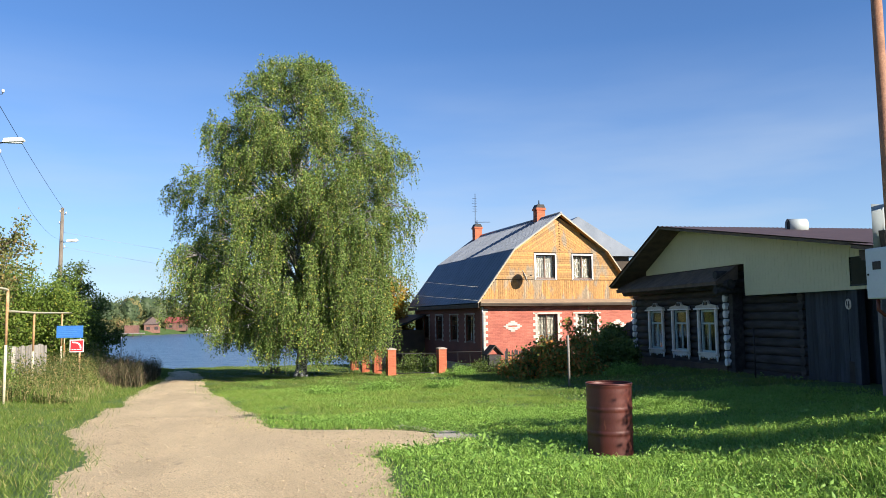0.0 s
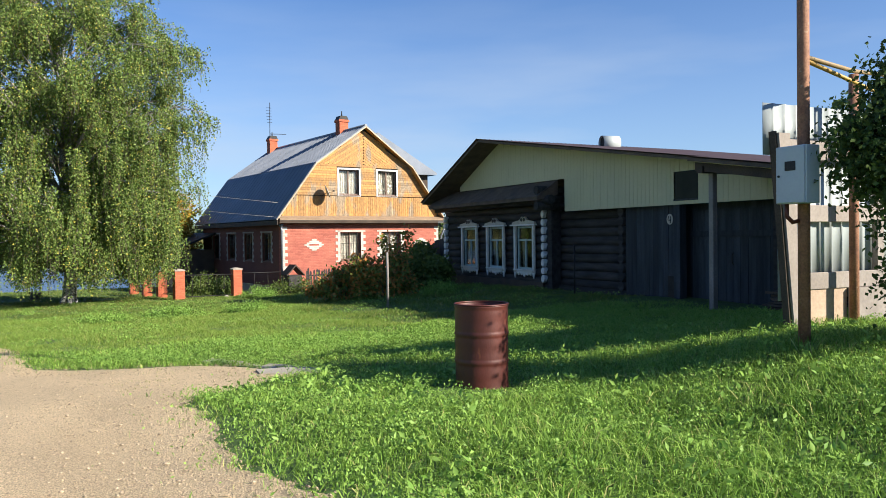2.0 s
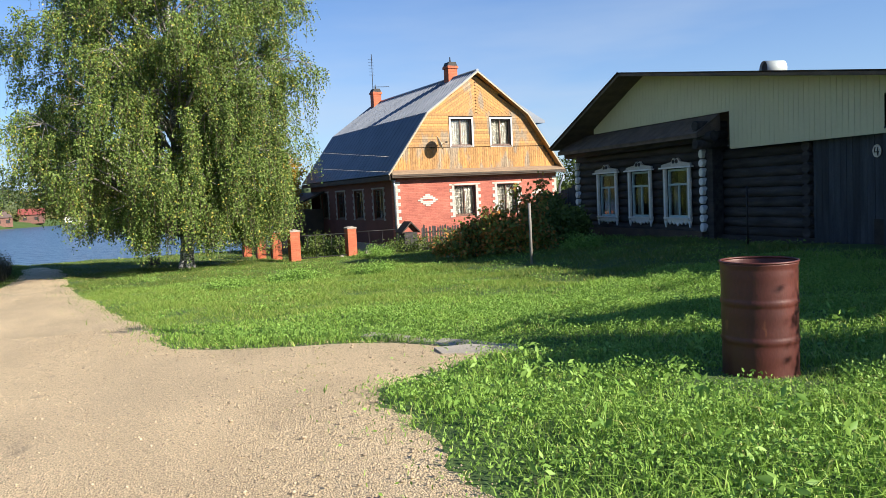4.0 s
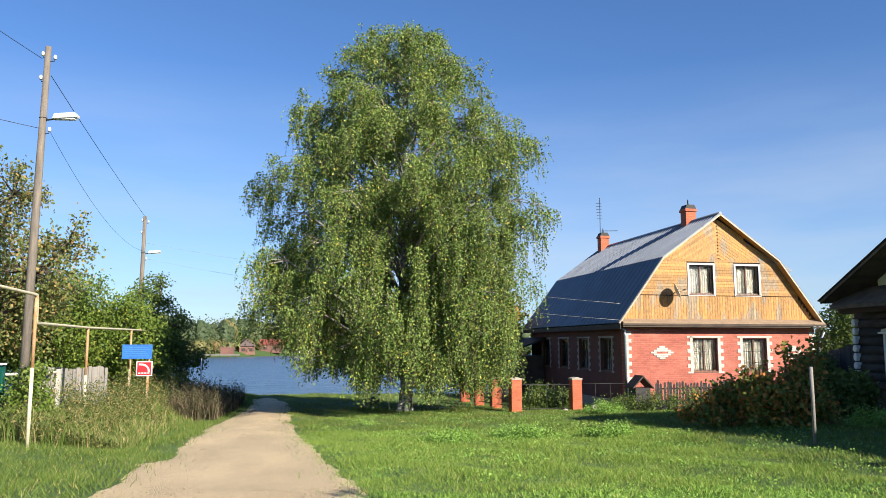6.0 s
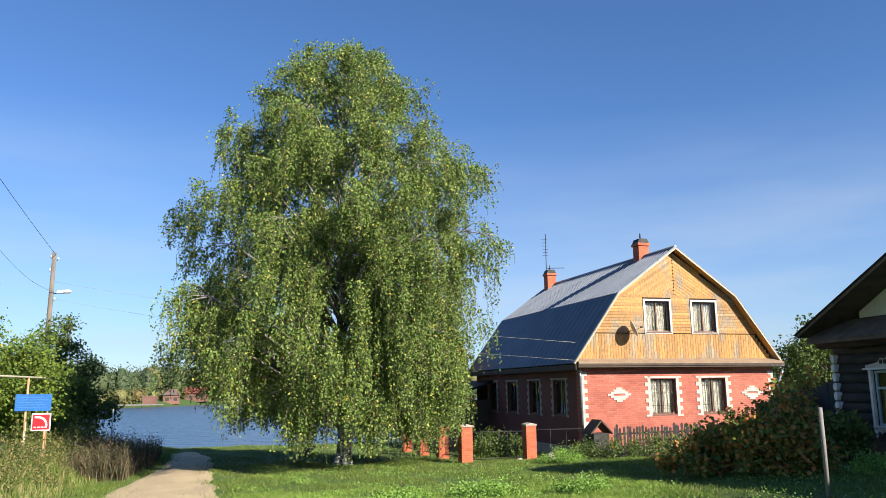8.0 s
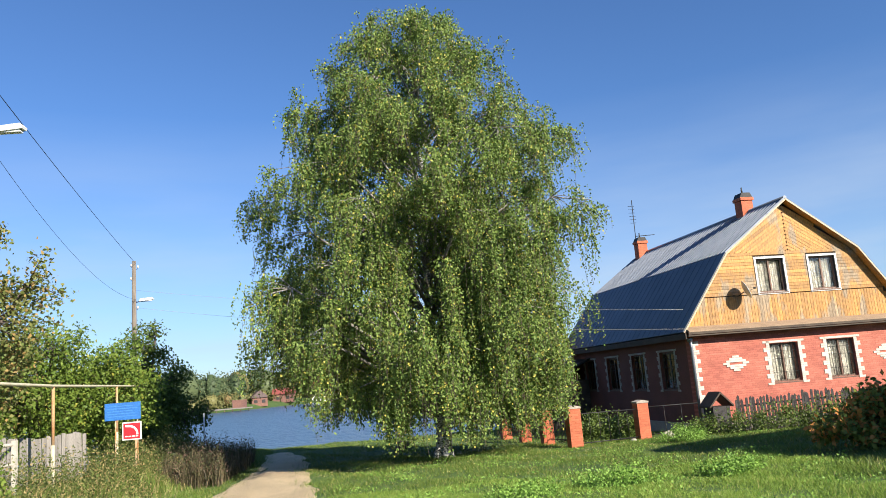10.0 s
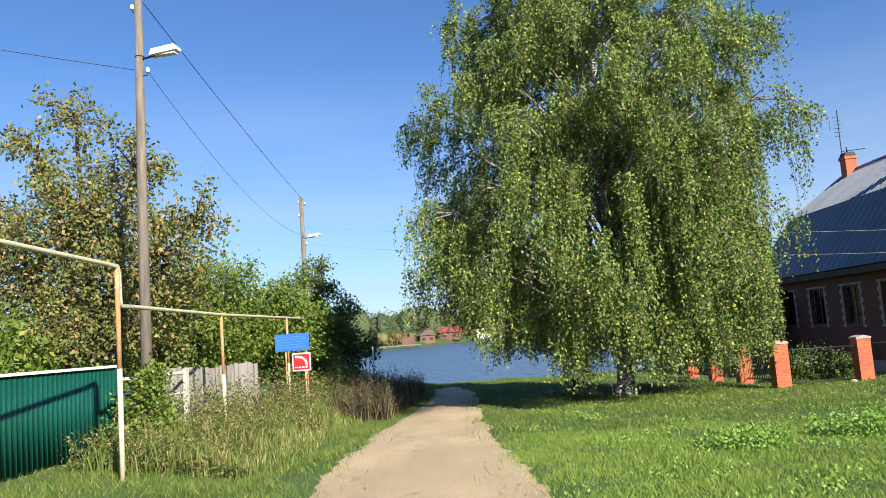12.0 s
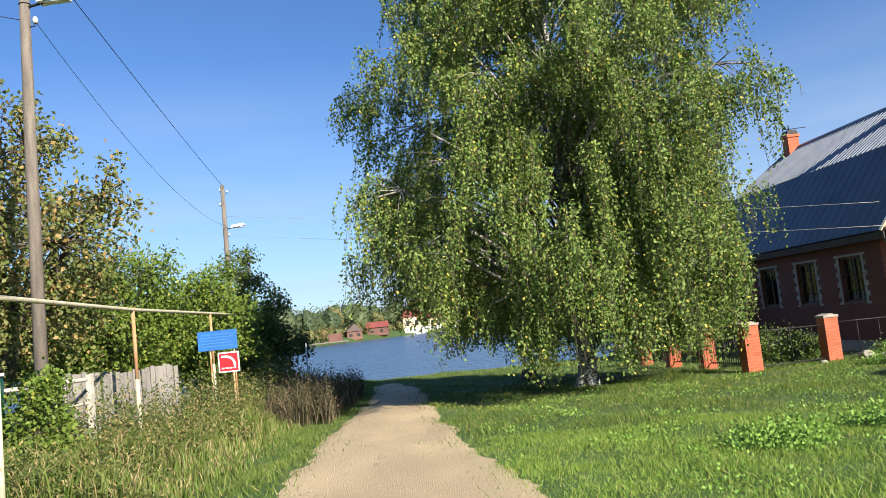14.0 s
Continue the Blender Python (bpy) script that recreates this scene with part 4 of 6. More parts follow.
# ---- sheet fence beside the log house ----
FENCE = base("sheet_fence", pose(10, 7.85, 0.35), "grey framed fence of pale mint corrugated sheets", "fence")


def corrugated(x0, x1, z0, z1, y, pitch=0.19, depth=0.016):
    V, F = [], []
    x, k = x0, 0
    prof = ((0.0, 0), (0.74, 0), (0.80, 1), (0.94, 1))
    while x < x1:
        for u, d in prof:
            V += [(x + u * pitch, y - d * depth, z0), (x + u * pitch, y - d * depth, z1)]
        x += pitch
    n = len(V) // 2
    return V, [(2 * i, 2 * i + 2, 2 * i + 3, 2 * i + 1) for i in range(n - 1)]


for z0, z1, x0 in ((0.9, 2.62, 10.10), (2.60, 3.2, 9.88)):
    V, F = corrugated(x0, 18.5, z0, z1, 7.9 if z0 < 1 else 7.915)
    ob = wraw("sheet", V, F, SHEET_WHITE, FENCE, label="pale mint corrugated sheet")
    ob.modifiers.new("thick", "SOLIDIFY").thickness = 0.004
for x0, z0, z1 in ((10.0, 2.55, 2.78), (10.1, 1.82, 2.02), (10.25, 1.02, 1.22)):
    wpart("rail", boxed(x0, 7.80, z0, 18.5, 7.86, z1, 0.008), GREY_BOARD, FENCE)
wpart("post", prism(bmesh.new(), [(9.96, 2.84), (10.14, 2.84), (10.42, 0.1), (10.26, 0.1)], "y", 7.76, 7.85), GREY_BOARD, FENCE)
# post's end side in darker wood: its shade is put into the colour
wpart("end_board", prism(bmesh.new(), [(9.93, 2.86), (9.958, 2.86), (10.257, 0.1), (10.22, 0.1)], "y", 7.79, 7.88), BROWN_WOOD, FENCE, "end side of the post, coloured dark for its shade")
wpart("post", boxed(11.75, 7.79, 1.22, 11.87, 7.87, 2.55), GREY_BOARD, FENCE)
wpart("base_board", boxed(10.3, 7.82, 0.05, 11.2, 7.87, 1.02), PEACH, FENCE, "pale plywood base panel")
wpart("base_board", boxed(11.2, 7.74, 0.05, 18.5, 7.80, 1.02), GREY_BOARD, FENCE)

# rusty pole with a meter box, and the yellow pipe frame
POLE = base("pipe_pole", pose(9.17, 6.76, 0.3), "tall rusty steel pipe pole", "pole")
wpart("pole", tubed([(9.17, 6.76, 0.1), (9.17, 6.76, 3.0), (9.16, 6.75, 6.28)], 0.058, 12), RUST_POLE, POLE)
wpart("cross_arm", tubed([(9.0, 6.5, 6.16), (9.3, 7.0, 6.16)], 0.025, 8), RUST, POLE)
for k in (0.15, 0.85):
    wpart("insulator", tubed([(9.0 + 0.3 * k, 6.5 + 0.5 * k, 6.17), (9.0 + 0.3 * k, 6.5 + 0.5 * k, 6.31)], [0.045, 0.03], 8), WHITE_PAINT, POLE, "white insulator")
wpart("conduit", tubed([(9.0, 6.82, 1.98), (9.0, 6.82, 1.86), (9.06, 6.80, 1.80), (9.14, 6.77, 1.82)], 0.022, 8), RUST, POLE)
METER = base("meter_box", pose(9.0, 6.8, 1.98), "grey steel electricity meter box fixed to a rusty pole", "meter box")
wpart("case", boxed(8.92, 6.63, 1.98, 9.11, 6.98, 2.54, 0.006), BOX_GREY, METER)
wpart("door", boxed(8.905, 6.645, 1.99, 8.918, 6.965, 2.53, 0.003), BOX_GREY, METER)
wpart("meter_window", boxed(8.900, 6.74, 2.30, 8.904, 6.86, 2.39), IRON, METER, "dark meter window")
wpart("lock", tubed([(8.904, 6.93, 2.25), (8.895, 6.93, 2.25)], 0.012, 10), IRON, METER)
PIPE_RAIL = material("ochre_rail", (0.36, 0.25, 0.10), (0.27, 0.18, 0.09), 0.6, scale=4, fine=40, bump=0.1)
GAS = base("gas_pipe_frame", pose(11.0, 7.62, 0.1), "yellow gas pipe on rusty posts beside the fence", "gas pipe")
wpart("post", tubed([(10.98, 7.62, -0.2), (10.98, 7.62, 3.20)], 0.055, 10), RUST_POLE, GAS)
wpart("pipe", tubed([(9.18, 6.87, 3.08), (10.98, 7.62, 3.24), (15.0, 8.6, 3.55)], 0.026, 8), PIPE_RAIL, GAS)
wpart("brace", tubed([(9.18, 6.87, 3.05), (12.2, 7.5, 2.78)], 0.022, 8), YELLOW_PIPE, GAS)

for e, dx, dy, dz in ((FENCE, -0.08, 0, -0.36), (POLE, -0.03, 0.09, -0.36), (METER, -0.02, 0, -0.36)):
    e.matrix_basis = pose(dx, dy, dz) @ e.matrix_basis

# ---- barrel ----
def barrel():
    e = base("barrel", pose(6.60, 8.87, lz(6.6, 8.87) - 0.02), "rusty red-brown steel oil drum standing in the grass", "barrel")
    prof = []
    for i in range(45):
        z = 0.92 * i / 44
        r = 0.286
        for zc in (0.31, 0.61):
            r += 0.012 * math.exp(-((z - zc) / 0.012) ** 2)
        if z < 0.03 or z > 0.895:
            r += 0.008
        r += 0.001 * math.sin(z * 40)
        prof.append((r, z))
    bm = bmesh.new()
    n = 40
    rings = []
    for r, z in prof:
        rings.append([bm.verts.new(((r + 0.004 * noise.noise((math.cos(a) * 2, math.sin(a) * 2, z * 3))) * math.cos(a), r * math.sin(a), z)) for a in (2 * math.pi * k / n for k in range(n))])
    for p, q in zip(rings, rings[1:]):
        for k in range(n):
            bm.faces.new((p[k], p[(k + 1) % n], q[(k + 1) % n], q[k])).smooth = True
    ob = part("shell", bm, RUST, e)
    ob.modifiers.new("thick", "SOLIDIFY").thickness = 0.006
    bm = bmesh.new()
    tube(bm, [(0.290 * math.cos(a), 0.290 * math.sin(a), 0.92) for a in np.linspace(0, 2 * math.pi, 41)], 0.010, 6, caps=False)
    part("rim", bm, RUST, e)
    part("bottom", tubed([(0, 0, 0.10), (0, 0, 0.13)], 0.275, 24), RUST, e)
    return e


barrel()

# ---- brick pillars and iron fence in front of the brick house ----
CAP = material("pillar_cap", (0.42, 0.36, 0.30), (0.34, 0.29, 0.25), 0.9, scale=6, fine=60, bump=0.2)
PILL = ((6.74, 33.95), (6.38, 36.6), (6.02, 39.2), (5.66, 41.8), (9.32, 35.45))


def pillar(x, y):
    z = lz(x, y)
    e = base("fence_pillar", pose(x, y, z - 0.05, 0, 0, 8), "orange-red brick fence pillar with pale cap", "pillar", "pillars of the front fence")
    part("shaft", boxed(-0.19, -0.19, -0.1, 0.19, 0.19, 1.20), BRICK_PILLAR, e)
    part("cap", prism(bmesh.new(), [(-0.21, 1.20), (0.21, 1.20), (0.21, 1.25), (0.0, 1.30), (-0.21, 1.25)], "y", -0.21, 0.21), CAP, e, "pale mortar cap")
    return e


for x, y in PILL:
    pillar(x, y)


def iron_panel(a, b, step, top=0.95, low=0.2, mat=IRON, rail_mat=None):
    e = base("fence_panel", pose(a[0], a[1], lz(*a)), "thin black iron bar fence panel between brick pillars", "fence panel", "front fence panels")
    n = int(math.dist(a, b) / step)
    za, zb = lz(*a), lz(*b)
    for h in (low, top):
        wpart("rail", tubed([(a[0], a[1], za + h), (b[0], b[1], zb + h)], 0.018, 6), rail_mat or mat, e)
    for i in range(1, n):
        t = i / n
        x, y, z = a[0] + (b[0] - a[0]) * t, a[1] + (b[1] - a[1]) * t, za + (zb - za) * t
        wpart("bar", tubed([(x, y, z + low - 0.05), (x, y, z + top + 0.03)], 0.009, 5), mat, e)


iron_panel((6.71, 34.15), (6.42, 36.4), 0.13)
iron_panel((6.35, 36.8), (6.05, 39.0), 0.13)
iron_panel((5.99, 39.4), (5.69, 41.6), 0.13)
iron_panel((6.95, 34.05), (9.12, 35.35), 0.42, 0.98, 0.1)
iron_panel((9.52, 35.45), (11.35, 35.75), 0.5, 0.98, 0.1)
# little red gabled shelter beside the house corner
SH = base("kennel", pose(11.75, 35.2, lz(11.7, 35.2), 0, 0, 8), "small dark kennel with a brown gable roof", "kennel")
part("body", boxed(-0.3, -0.3, 0, 0.3, 0.3, 0.85), DARK_WOOD, SH)
part("roof", prism(bmesh.new(), [(-0.42, 0.82), (0, 1.25), (0.42, 0.82), (0.42, 0.88), (0, 1.32), (-0.42, 0.88)], "y", -0.36, 0.36), BROWN_WOOD, SH)

# leaning picket fence
PF = base("picket_fence", pose(12.2, 34.6, -1), "dark weathered picket fence with leaning boards", "fence")
p0, p1 = Vector((12.3, 34.9, 0)), Vector((19.4, 34.6, 0))
for h in (0.35, 0.8):
    wpart("rail", tubed([(p0.x, p0.y + 0.05, lz(p0.x, p0.y) + h), (p1.x, p1.y + 0.05, lz(p1.x, p1.y) + h + 0.1)], 0.03, 6), BROWN_WOOD, PF)
for i in range(64):
    t = i / 63
    c = p0.lerp(p1, t)
    hh = 1.0 + 0.16 * noise.noise((i * 0.7, 2, 3)) + 0.08 * R.random()
    lean = 0.10 * noise.noise((i * 0.35, 9, 1)) + 0.03 * (R.random() - 0.5)
    z = lz(c.x, c.y) + 0.02
    w = 0.04
    bm = prism(bmesh.new(), [(c.x - w, z), (c.x + w, z), (c.x + w + lean * hh, z + hh - 0.04), (c.x + lean * hh, z + hh), (c.x - w + lean * hh, z + hh - 0.06)], "y", c.y - 0.012, c.y + 0.012)
    wpart("picket", bm, DARK_WOOD, PF)
# dark board fence between the houses
BF = base("board_fence", pose(15.1, 29.5, -0.6), "tall dark board fence between the two houses", "fence")
for i in range(40):
    t = i / 39
    x, y = 15.3 + 2.2 * t, 26.7 + 7.6 * t
    z = lz(x, y)
    wpart("board", boxed(x - 0.015, y, z - 0.05, x + 0.015, y + 0.185, z + 1.75 + 0.07 * R.random()), PLANK_DARK, BF)
wpart("rail", tubed([(15.36, 26.7, lz(15.3, 26.7) + 1.2), (17.5, 34.4, lz(17.5, 34.4) + 1.2)], 0.035, 6), PLANK_DARK, BF)
tagged(part("stake", tubed([(10.09, 20.06, lz(10.09, 20.06) - 0.1), (10.09, 20.05, lz(10.09, 20.06) + 0.8), (10.08, 20.04, lz(10.09, 20.06) + 1.42)], 0.035, 8), GREY_WOOD), "grey wooden stake standing beside the bushes", "stake")
tagged(part("stake", tubed([(14.5, 18.0, lz(14.5, 18.0) - 0.1), (14.5, 18.0, lz(14.5, 18.0) + 1.35)], 0.02, 8), IRON), "thin dark rod standing in the grass", "stake")

# old boards stacked under the porch beside the fence
rb_ = random.Random(8)
for k in range(7):
    zz = lz(13.9, 10.9) + 0.035 * k
    b = part("stacked_board", boxed(-0.45 - 0.1 * rb_.random(), -0.10, 0, 0.45 + 0.1 * rb_.random(), 0.10, 0.03, 0.004), BROWN_WOOD)
    b.matrix_basis = pose(13.9 + 0.05 * rb_.random(), 10.9 + 0.05 * rb_.random(), zz, 0, 0, 50 + 30 * rb_.random())
    tagged(b, "old brown board in a low stack under the porch", "board", "stacked boards under the porch")

# ---- leaves ----
def leaf_cloud(P, size, droop=0.0, rng=NR, long=1.35):
    """A small folded leaf at each place: four corners, two triangles."""
    n = len(P)
    d = rng.normal(size=(n, 3))
    d[:, 2] -= droop
    d /= np.linalg.norm(d, axis=1, keepdims=True)
    s = np.cross(d, rng.normal(size=(n, 3)))
    s /= np.linalg.norm(s, axis=1, keepdims=True) + 1e-9
    u = np.cross(d, s)
    k = (size * (0.7 + 0.6 * rng.random(n)))[:, None]
    a = P
    b = P + d * k * 0.45 * long + s * k * 0.45 + u * k * 0.10
    c = P + d * k * long
    e = P + d * k * 0.45 * long - s * k * 0.45 + u * k * 0.10
    V = np.stack([a, b, c, e], 1).reshape(-1, 3)
    i = np.arange(n) * 4
    F = np.concatenate([np.stack([i, i + 1, i + 2], -1), np.stack([i, i + 2, i + 3], -1)], 1).reshape(-1, 3)
    return V, F


BARK_BIRCH = material("birch_bark", (0.62, 0.60, 0.56), (0.46, 0.44, 0.41), 0.8, scale=5, fine=40, bump=0.4, c3=(0.05, 0.045, 0.04), spot=0.14, stretch=(1, 1, 2.2))
BARK_LIMB = material("birch_limb_bark", (0.36, 0.335, 0.30), (0.19, 0.17, 0.15), 0.85, scale=5, fine=40, bump=0.3, c3=(0.07, 0.06, 0.05), spot=0.05)
BARK = material("grey_brown_bark", (0.13, 0.10, 0.08), (0.085, 0.065, 0.052), 0.9, scale=6, fine=50, bump=0.6, bump_d=0.02)
TWIG = material("brown_twig", (0.10, 0.07, 0.05), (0.07, 0.05, 0.04), 0.9, bump=0)
LEAF_BIRCH = leaf_material("birch_leaf", (0.078, 0.142, 0.029), (0.262, 0.345, 0.086), (0.50, 0.44, 0.09), 0.05)
LEAF_GREEN = leaf_material("green_leaf", (0.09, 0.155, 0.024), (0.20, 0.27, 0.05), (0.34, 0.34, 0.06), 0.05)
LEAF_DARK = leaf_material("dark_leaf", (0.045, 0.085, 0.022), (0.10, 0.15, 0.04))
LEAF_AUTUMN = leaf_material("autumn_leaf", (0.12, 0.16, 0.04), (0.24, 0.24, 0.08), (0.40, 0.27, 0.10), 0.18)
LEAF_MID = leaf_material("mid_green_leaf", (0.065, 0.11, 0.026), (0.165, 0.215, 0.052))
LEAF_ROSE = leaf_material("bush_leaf", (0.09, 0.135, 0.030), (0.265, 0.275, 0.062), (0.50, 0.22, 0.06), 0.34)
LEAF_GOLD = leaf_material("golden_leaf", (0.40, 0.26, 0.03), (0.55, 0.33, 0.05), (0.25, 0.22, 0.04), 0.2)


def birch(x, y, z0, top, label):
    """A weeping birch: trunk, rising limbs and hanging strands of small leaves."""
    rng = np.random.default_rng(5)
    e = base("birch_tree", pose(x, y, z0), label, "tree")
    H = top - z0
    # outline: reach at height over ground, towards -x and +x
    hh = np.array((0.7, 1.3, 2.35, 3.4, 4.5, 6.1, 7.15, 7.6, 8.6, 9.85, 10.9, 11.7, 12.8, 13.4, 14.2, 14.8))
    ra = np.array((2.3, 3.3, 4.9, 5.6, 5.9, 5.4, 5.6, 5.8, 6.0, 4.8, 4.0, 4.1, 3.0, 2.7, 1.8, 0.5))
    rb = np.array((1.9, 2.9, 4.2, 4.3, 4.5, 4.8, 5.2, 5.1, 5.4, 4.9, 4.2, 3.7, 2.9, 2.2, 1.5, 0.5))

    def reach(a, h):
        k = 0.5 + 0.5 * math.cos(a)
        return float(np.interp(h, hh, ra)) * (1 - k) + float(np.interp(h, hh, rb)) * k

    bm = bmesh.new()
    pts = [(0.10 * math.sin(i * 1.1), 0.08 * math.cos(i * 1.7), H * 0.93 * i / 12 - 0.15) for i in range(13)]
    tube(bm, pts, [0.26 * (1 - i / 13) ** 1.5 + 0.015 for i in range(13)], 10)
    for k in range(5):
        a = k * 1.26
        tube(bm, [(0.36 * math.cos(a), 0.36 * math.sin(a), -0.25), (0.20 * math.cos(a), 0.20 * math.sin(a), 0.18), (0, 0, 0.7)], [0.10, 0.12, 0.05], 6)
    part("trunk", bm, BARK_BIRCH, e, "white birch bark with black marks")
    lb = bmesh.new()
    tips = []
    # crown lobes: a few outstanding boughs, then an even spread over the outline
    lobes = [(-5.9, 0.9, 8.7, 0.55), (-5.3, -2.6, 5.1, 0.75), (4.9, -2.3, 7.4, 0.55), (4.8, -0.3, 10.0, 0.6), (-3.7, -1.5, 10.9, 0.6), (-5.2, 1.5, 5.6, 0.7), (4.4, 2.0, 6.6, 0.7)]
    for k in range(148):
        h = H * (0.125 + 0.855 * ((k + 0.5) / 148) ** 1.22)
        a = k * 2.399 + 0.5 * rng.random()
        r = reach(a, min(h, 14.75)) * (0.72 + 0.18 * rng.random())
        lobes.append((r * math.cos(a), r * math.sin(a), h - 0.1, (0.42 + 0.30 * rng.random()) * (0.75 if h > H * 0.78 else 1.0)))
    for k in range(84):
        h = H * (0.16 + 0.74 * rng.random())
        a = rng.random() * 6.283
        r = reach(a, h) * (0.22 + 0.34 * rng.random())
        lobes.append((r * math.cos(a), r * math.sin(a), h, 0.5))
    for k, (cx, cy, cz, s) in enumerate(lobes):
        r = math.hypot(cx, cy)
        h0 = max(1.3, min(cz - 0.55 * r - 0.3 * rng.random(), H * 0.9))
        bend = 0.25 * rng.normal()
        p = [(0, 0, h0), (cx * 0.38 - cy * 0.06 * bend, cy * 0.38 + cx * 0.06 * bend, h0 + (cz - h0) * 0.55 + 0.12 * r * 0.4), (cx * 0.78, cy * 0.78, cz + 0.10 * r * 0.5), (cx, cy, cz)]
        w = 0.020 + 0.060 * (1 - h0 / H) * min(1.0, r / 4)
        tube(lb, p, [w, w * 0.75, w * 0.45, w * 0.15], 6)
        for q in range(9 if k < 155 else 7):
            c = Vector((cx, cy, cz)) + Vector(rng.normal(size=3)) * s * 0.62
            back = 0.30 * rng.random() ** 2
            c = Vector((c.x * (1 - back), c.y * (1 - back), min(c.z, H * 0.975)))
            lim = max(reach(math.atan2(c.y, c.x), c.z) * 1.04, 0.25)
            d = math.hypot(c.x, c.y)
            if d > lim:
                c.x, c.y = c.x * lim / d, c.y * lim / d
            tips.append(c)
            if q % 2 == 0:
                tube(lb, [p[2], (Vector(p[2]) + c) / 2 + Vector((0, 0, 0.10)), c], [w * 0.35, w * 0.2, 0.006], 4)
    part("branchwork", lb, BARK_LIMB, e)["kind"] = "stuff"
    P, tw = [], []
    for c in tips:
        h = c.z
        n = int(13 + 10 * rng.random())
        spread = 0.10 + 0.13 * rng.random()
        for s in range(n):
            st = np.array(c) + rng.normal(size=3) * (spread, spread, spread * 0.6)
            ln = (0.35 + 1.15 * rng.random() ** 1.4) * (1.45 if h < H * 0.22 else 1.20 if h < H * 0.45 else 0.45 if h > H * 0.78 else 0.80)
            clear = 2.2 if c.x < -3.3 else 1.2 if c.x < -1.6 else 0.45
            ln = min(ln, max(st[2] - clear - 0.7 * rng.random(), 0.10))
            m = int(ln / 0.036) + 3
            t = np.linspace(0, 1, m)
            out = np.array((c.x, c.y)) / (np.hypot(c.x, c.y) + 0.3) * 0.18
            line = st + np.stack([out[0] * np.sin(t * 1.5) + 0.05 * np.sin(t * 5 + s), out[1] * np.sin(t * 1.5) + 0.05 * np.cos(t * 4 + s), -ln * t ** 1.15 + 0.12 * np.sin(t * 3.1)], -1)
            P.append(line + rng.normal(size=(m, 3)) * 0.024)
            if s % 3 == 0:
                tw.append((line[0], line[m // 2], line[-1]))
    P = rng.permutation(np.concatenate(P))
    V, F = leaf_cloud(P[:480000], 0.060, 0.9, rng)
    raw("crown", V, F, LEAF_BIRCH, e)["kind"] = "stuff"
    V, F = [], []
    for ln in tw:
        k = len(V)
        for q in ln:
            V += [q + (0.005, 0, 0), q + (-0.0025, 0.0043, 0), q + (-0.0025, -0.0043, 0)]
        for s in range(2):
            for m in range(3):
                a, b = k + s * 3 + m, k + s * 3 + (m + 1) % 3
                F += [(a, b, b + 3), (a, b + 3, a + 3)]
    raw("twigwork", np.array(V), F, TWIG, e)["kind"] = "stuff"
    return e


BIRCH = birch(2.75, 34.77, lz(2.75, 34.77), 13.75, "tall weeping birch with drooping green-yellow leaves beside the road")


def tree(name, x, y, blobs, leaf, size, count, label, category="tree", seed=1, trunk=0.12, bark=None, droop=0.2, group="", z=None):
    """A leafy tree or bush: stems that fork to each clump, and clumps of leaves. blobs: offset x, y, z and half sizes."""
    rng = np.random.default_rng(seed)
    g = lz(x, y) if z is None else z
    e = base(name, pose(x, y, g), label, category, group)
    bm = bmesh.new()
    P = []
    tot = sum(b[3] * b[4] * b[5] for b in blobs)
    for i, (bx, by, bz, rx, ry, rz) in enumerate(blobs):
        base_at = Vector((0.15 * math.cos(i * 2.4), 0.15 * math.sin(i * 2.4), -0.1))
        mid = Vector((bx * 0.45, by * 0.45, bz * 0.6))
        tube(bm, [base_at, mid, (bx, by, bz)], [trunk, trunk * 0.6, trunk * 0.25], 7)
        m = int(count * rx * ry * rz / tot)
        clumps = max(6, m // 70)
        for k in range(clumps):
            d = rng.normal(size=3)
            d /= np.linalg.norm(d)
            rad = 0.35 + 0.68 * rng.random() ** 0.6
            lump = 1 + 0.25 * noise.noise((d[0] * 2 + i, d[1] * 2, d[2] * 2))
            c = np.array((bx, by, bz)) + d * rad * lump * (rx, ry, rz)
            tube(bm, [(bx, by, bz), tuple((np.array((bx, by, bz)) + c) / 2 + (0, 0, 0.05)), tuple(c)], [trunk * 0.22, trunk * 0.14, 0.004], 4, caps=False)
            q = rng.normal(size=(m // clumps, 3)) * (0.07 + 0.055 * (rx + rz))
            P.append(c + q)
    part("branchwork", bm, bark or BARK, e)
    P = np.concatenate(P)
    P = P[P[:, 2] > 0.03]
    V, F = leaf_cloud(P, size, droop, rng)
    raw("leaves", V, F, leaf, e)["kind"] = "stuff"
    return e


# left side, beyond the pipe
tree("autumn_tree", -11.4, 31.5, ((0, 0, 5.9, 1.8, 1.7, 1.9), (-2.2, 0.4, 4.6, 1.6, 1.5, 1.6), (2.2, -0.4, 4.6, 1.5, 1.5, 1.4), (0.4, 0.2, 3.2, 2.4, 2.0, 1.5), (-0.4, 0, 8.7, 0.9, 0.9, 1.0), (-1.6, 0, 7.9, 0.9, 0.9, 0.9), (1.2, 0.2, 7.2, 1.1, 1.1, 1.1), (3.2, -0.2, 5.6, 0.9, 0.9, 0.8), (-4.2, 0, 4.2, 1.6, 1.4, 1.8), (-3.6, 0.3, 6.0, 1.2, 1.2, 1.1)), LEAF_AUTUMN, 0.088, 34000, "thinning tree with browning autumn leaves behind the pole", seed=3, trunk=0.16)
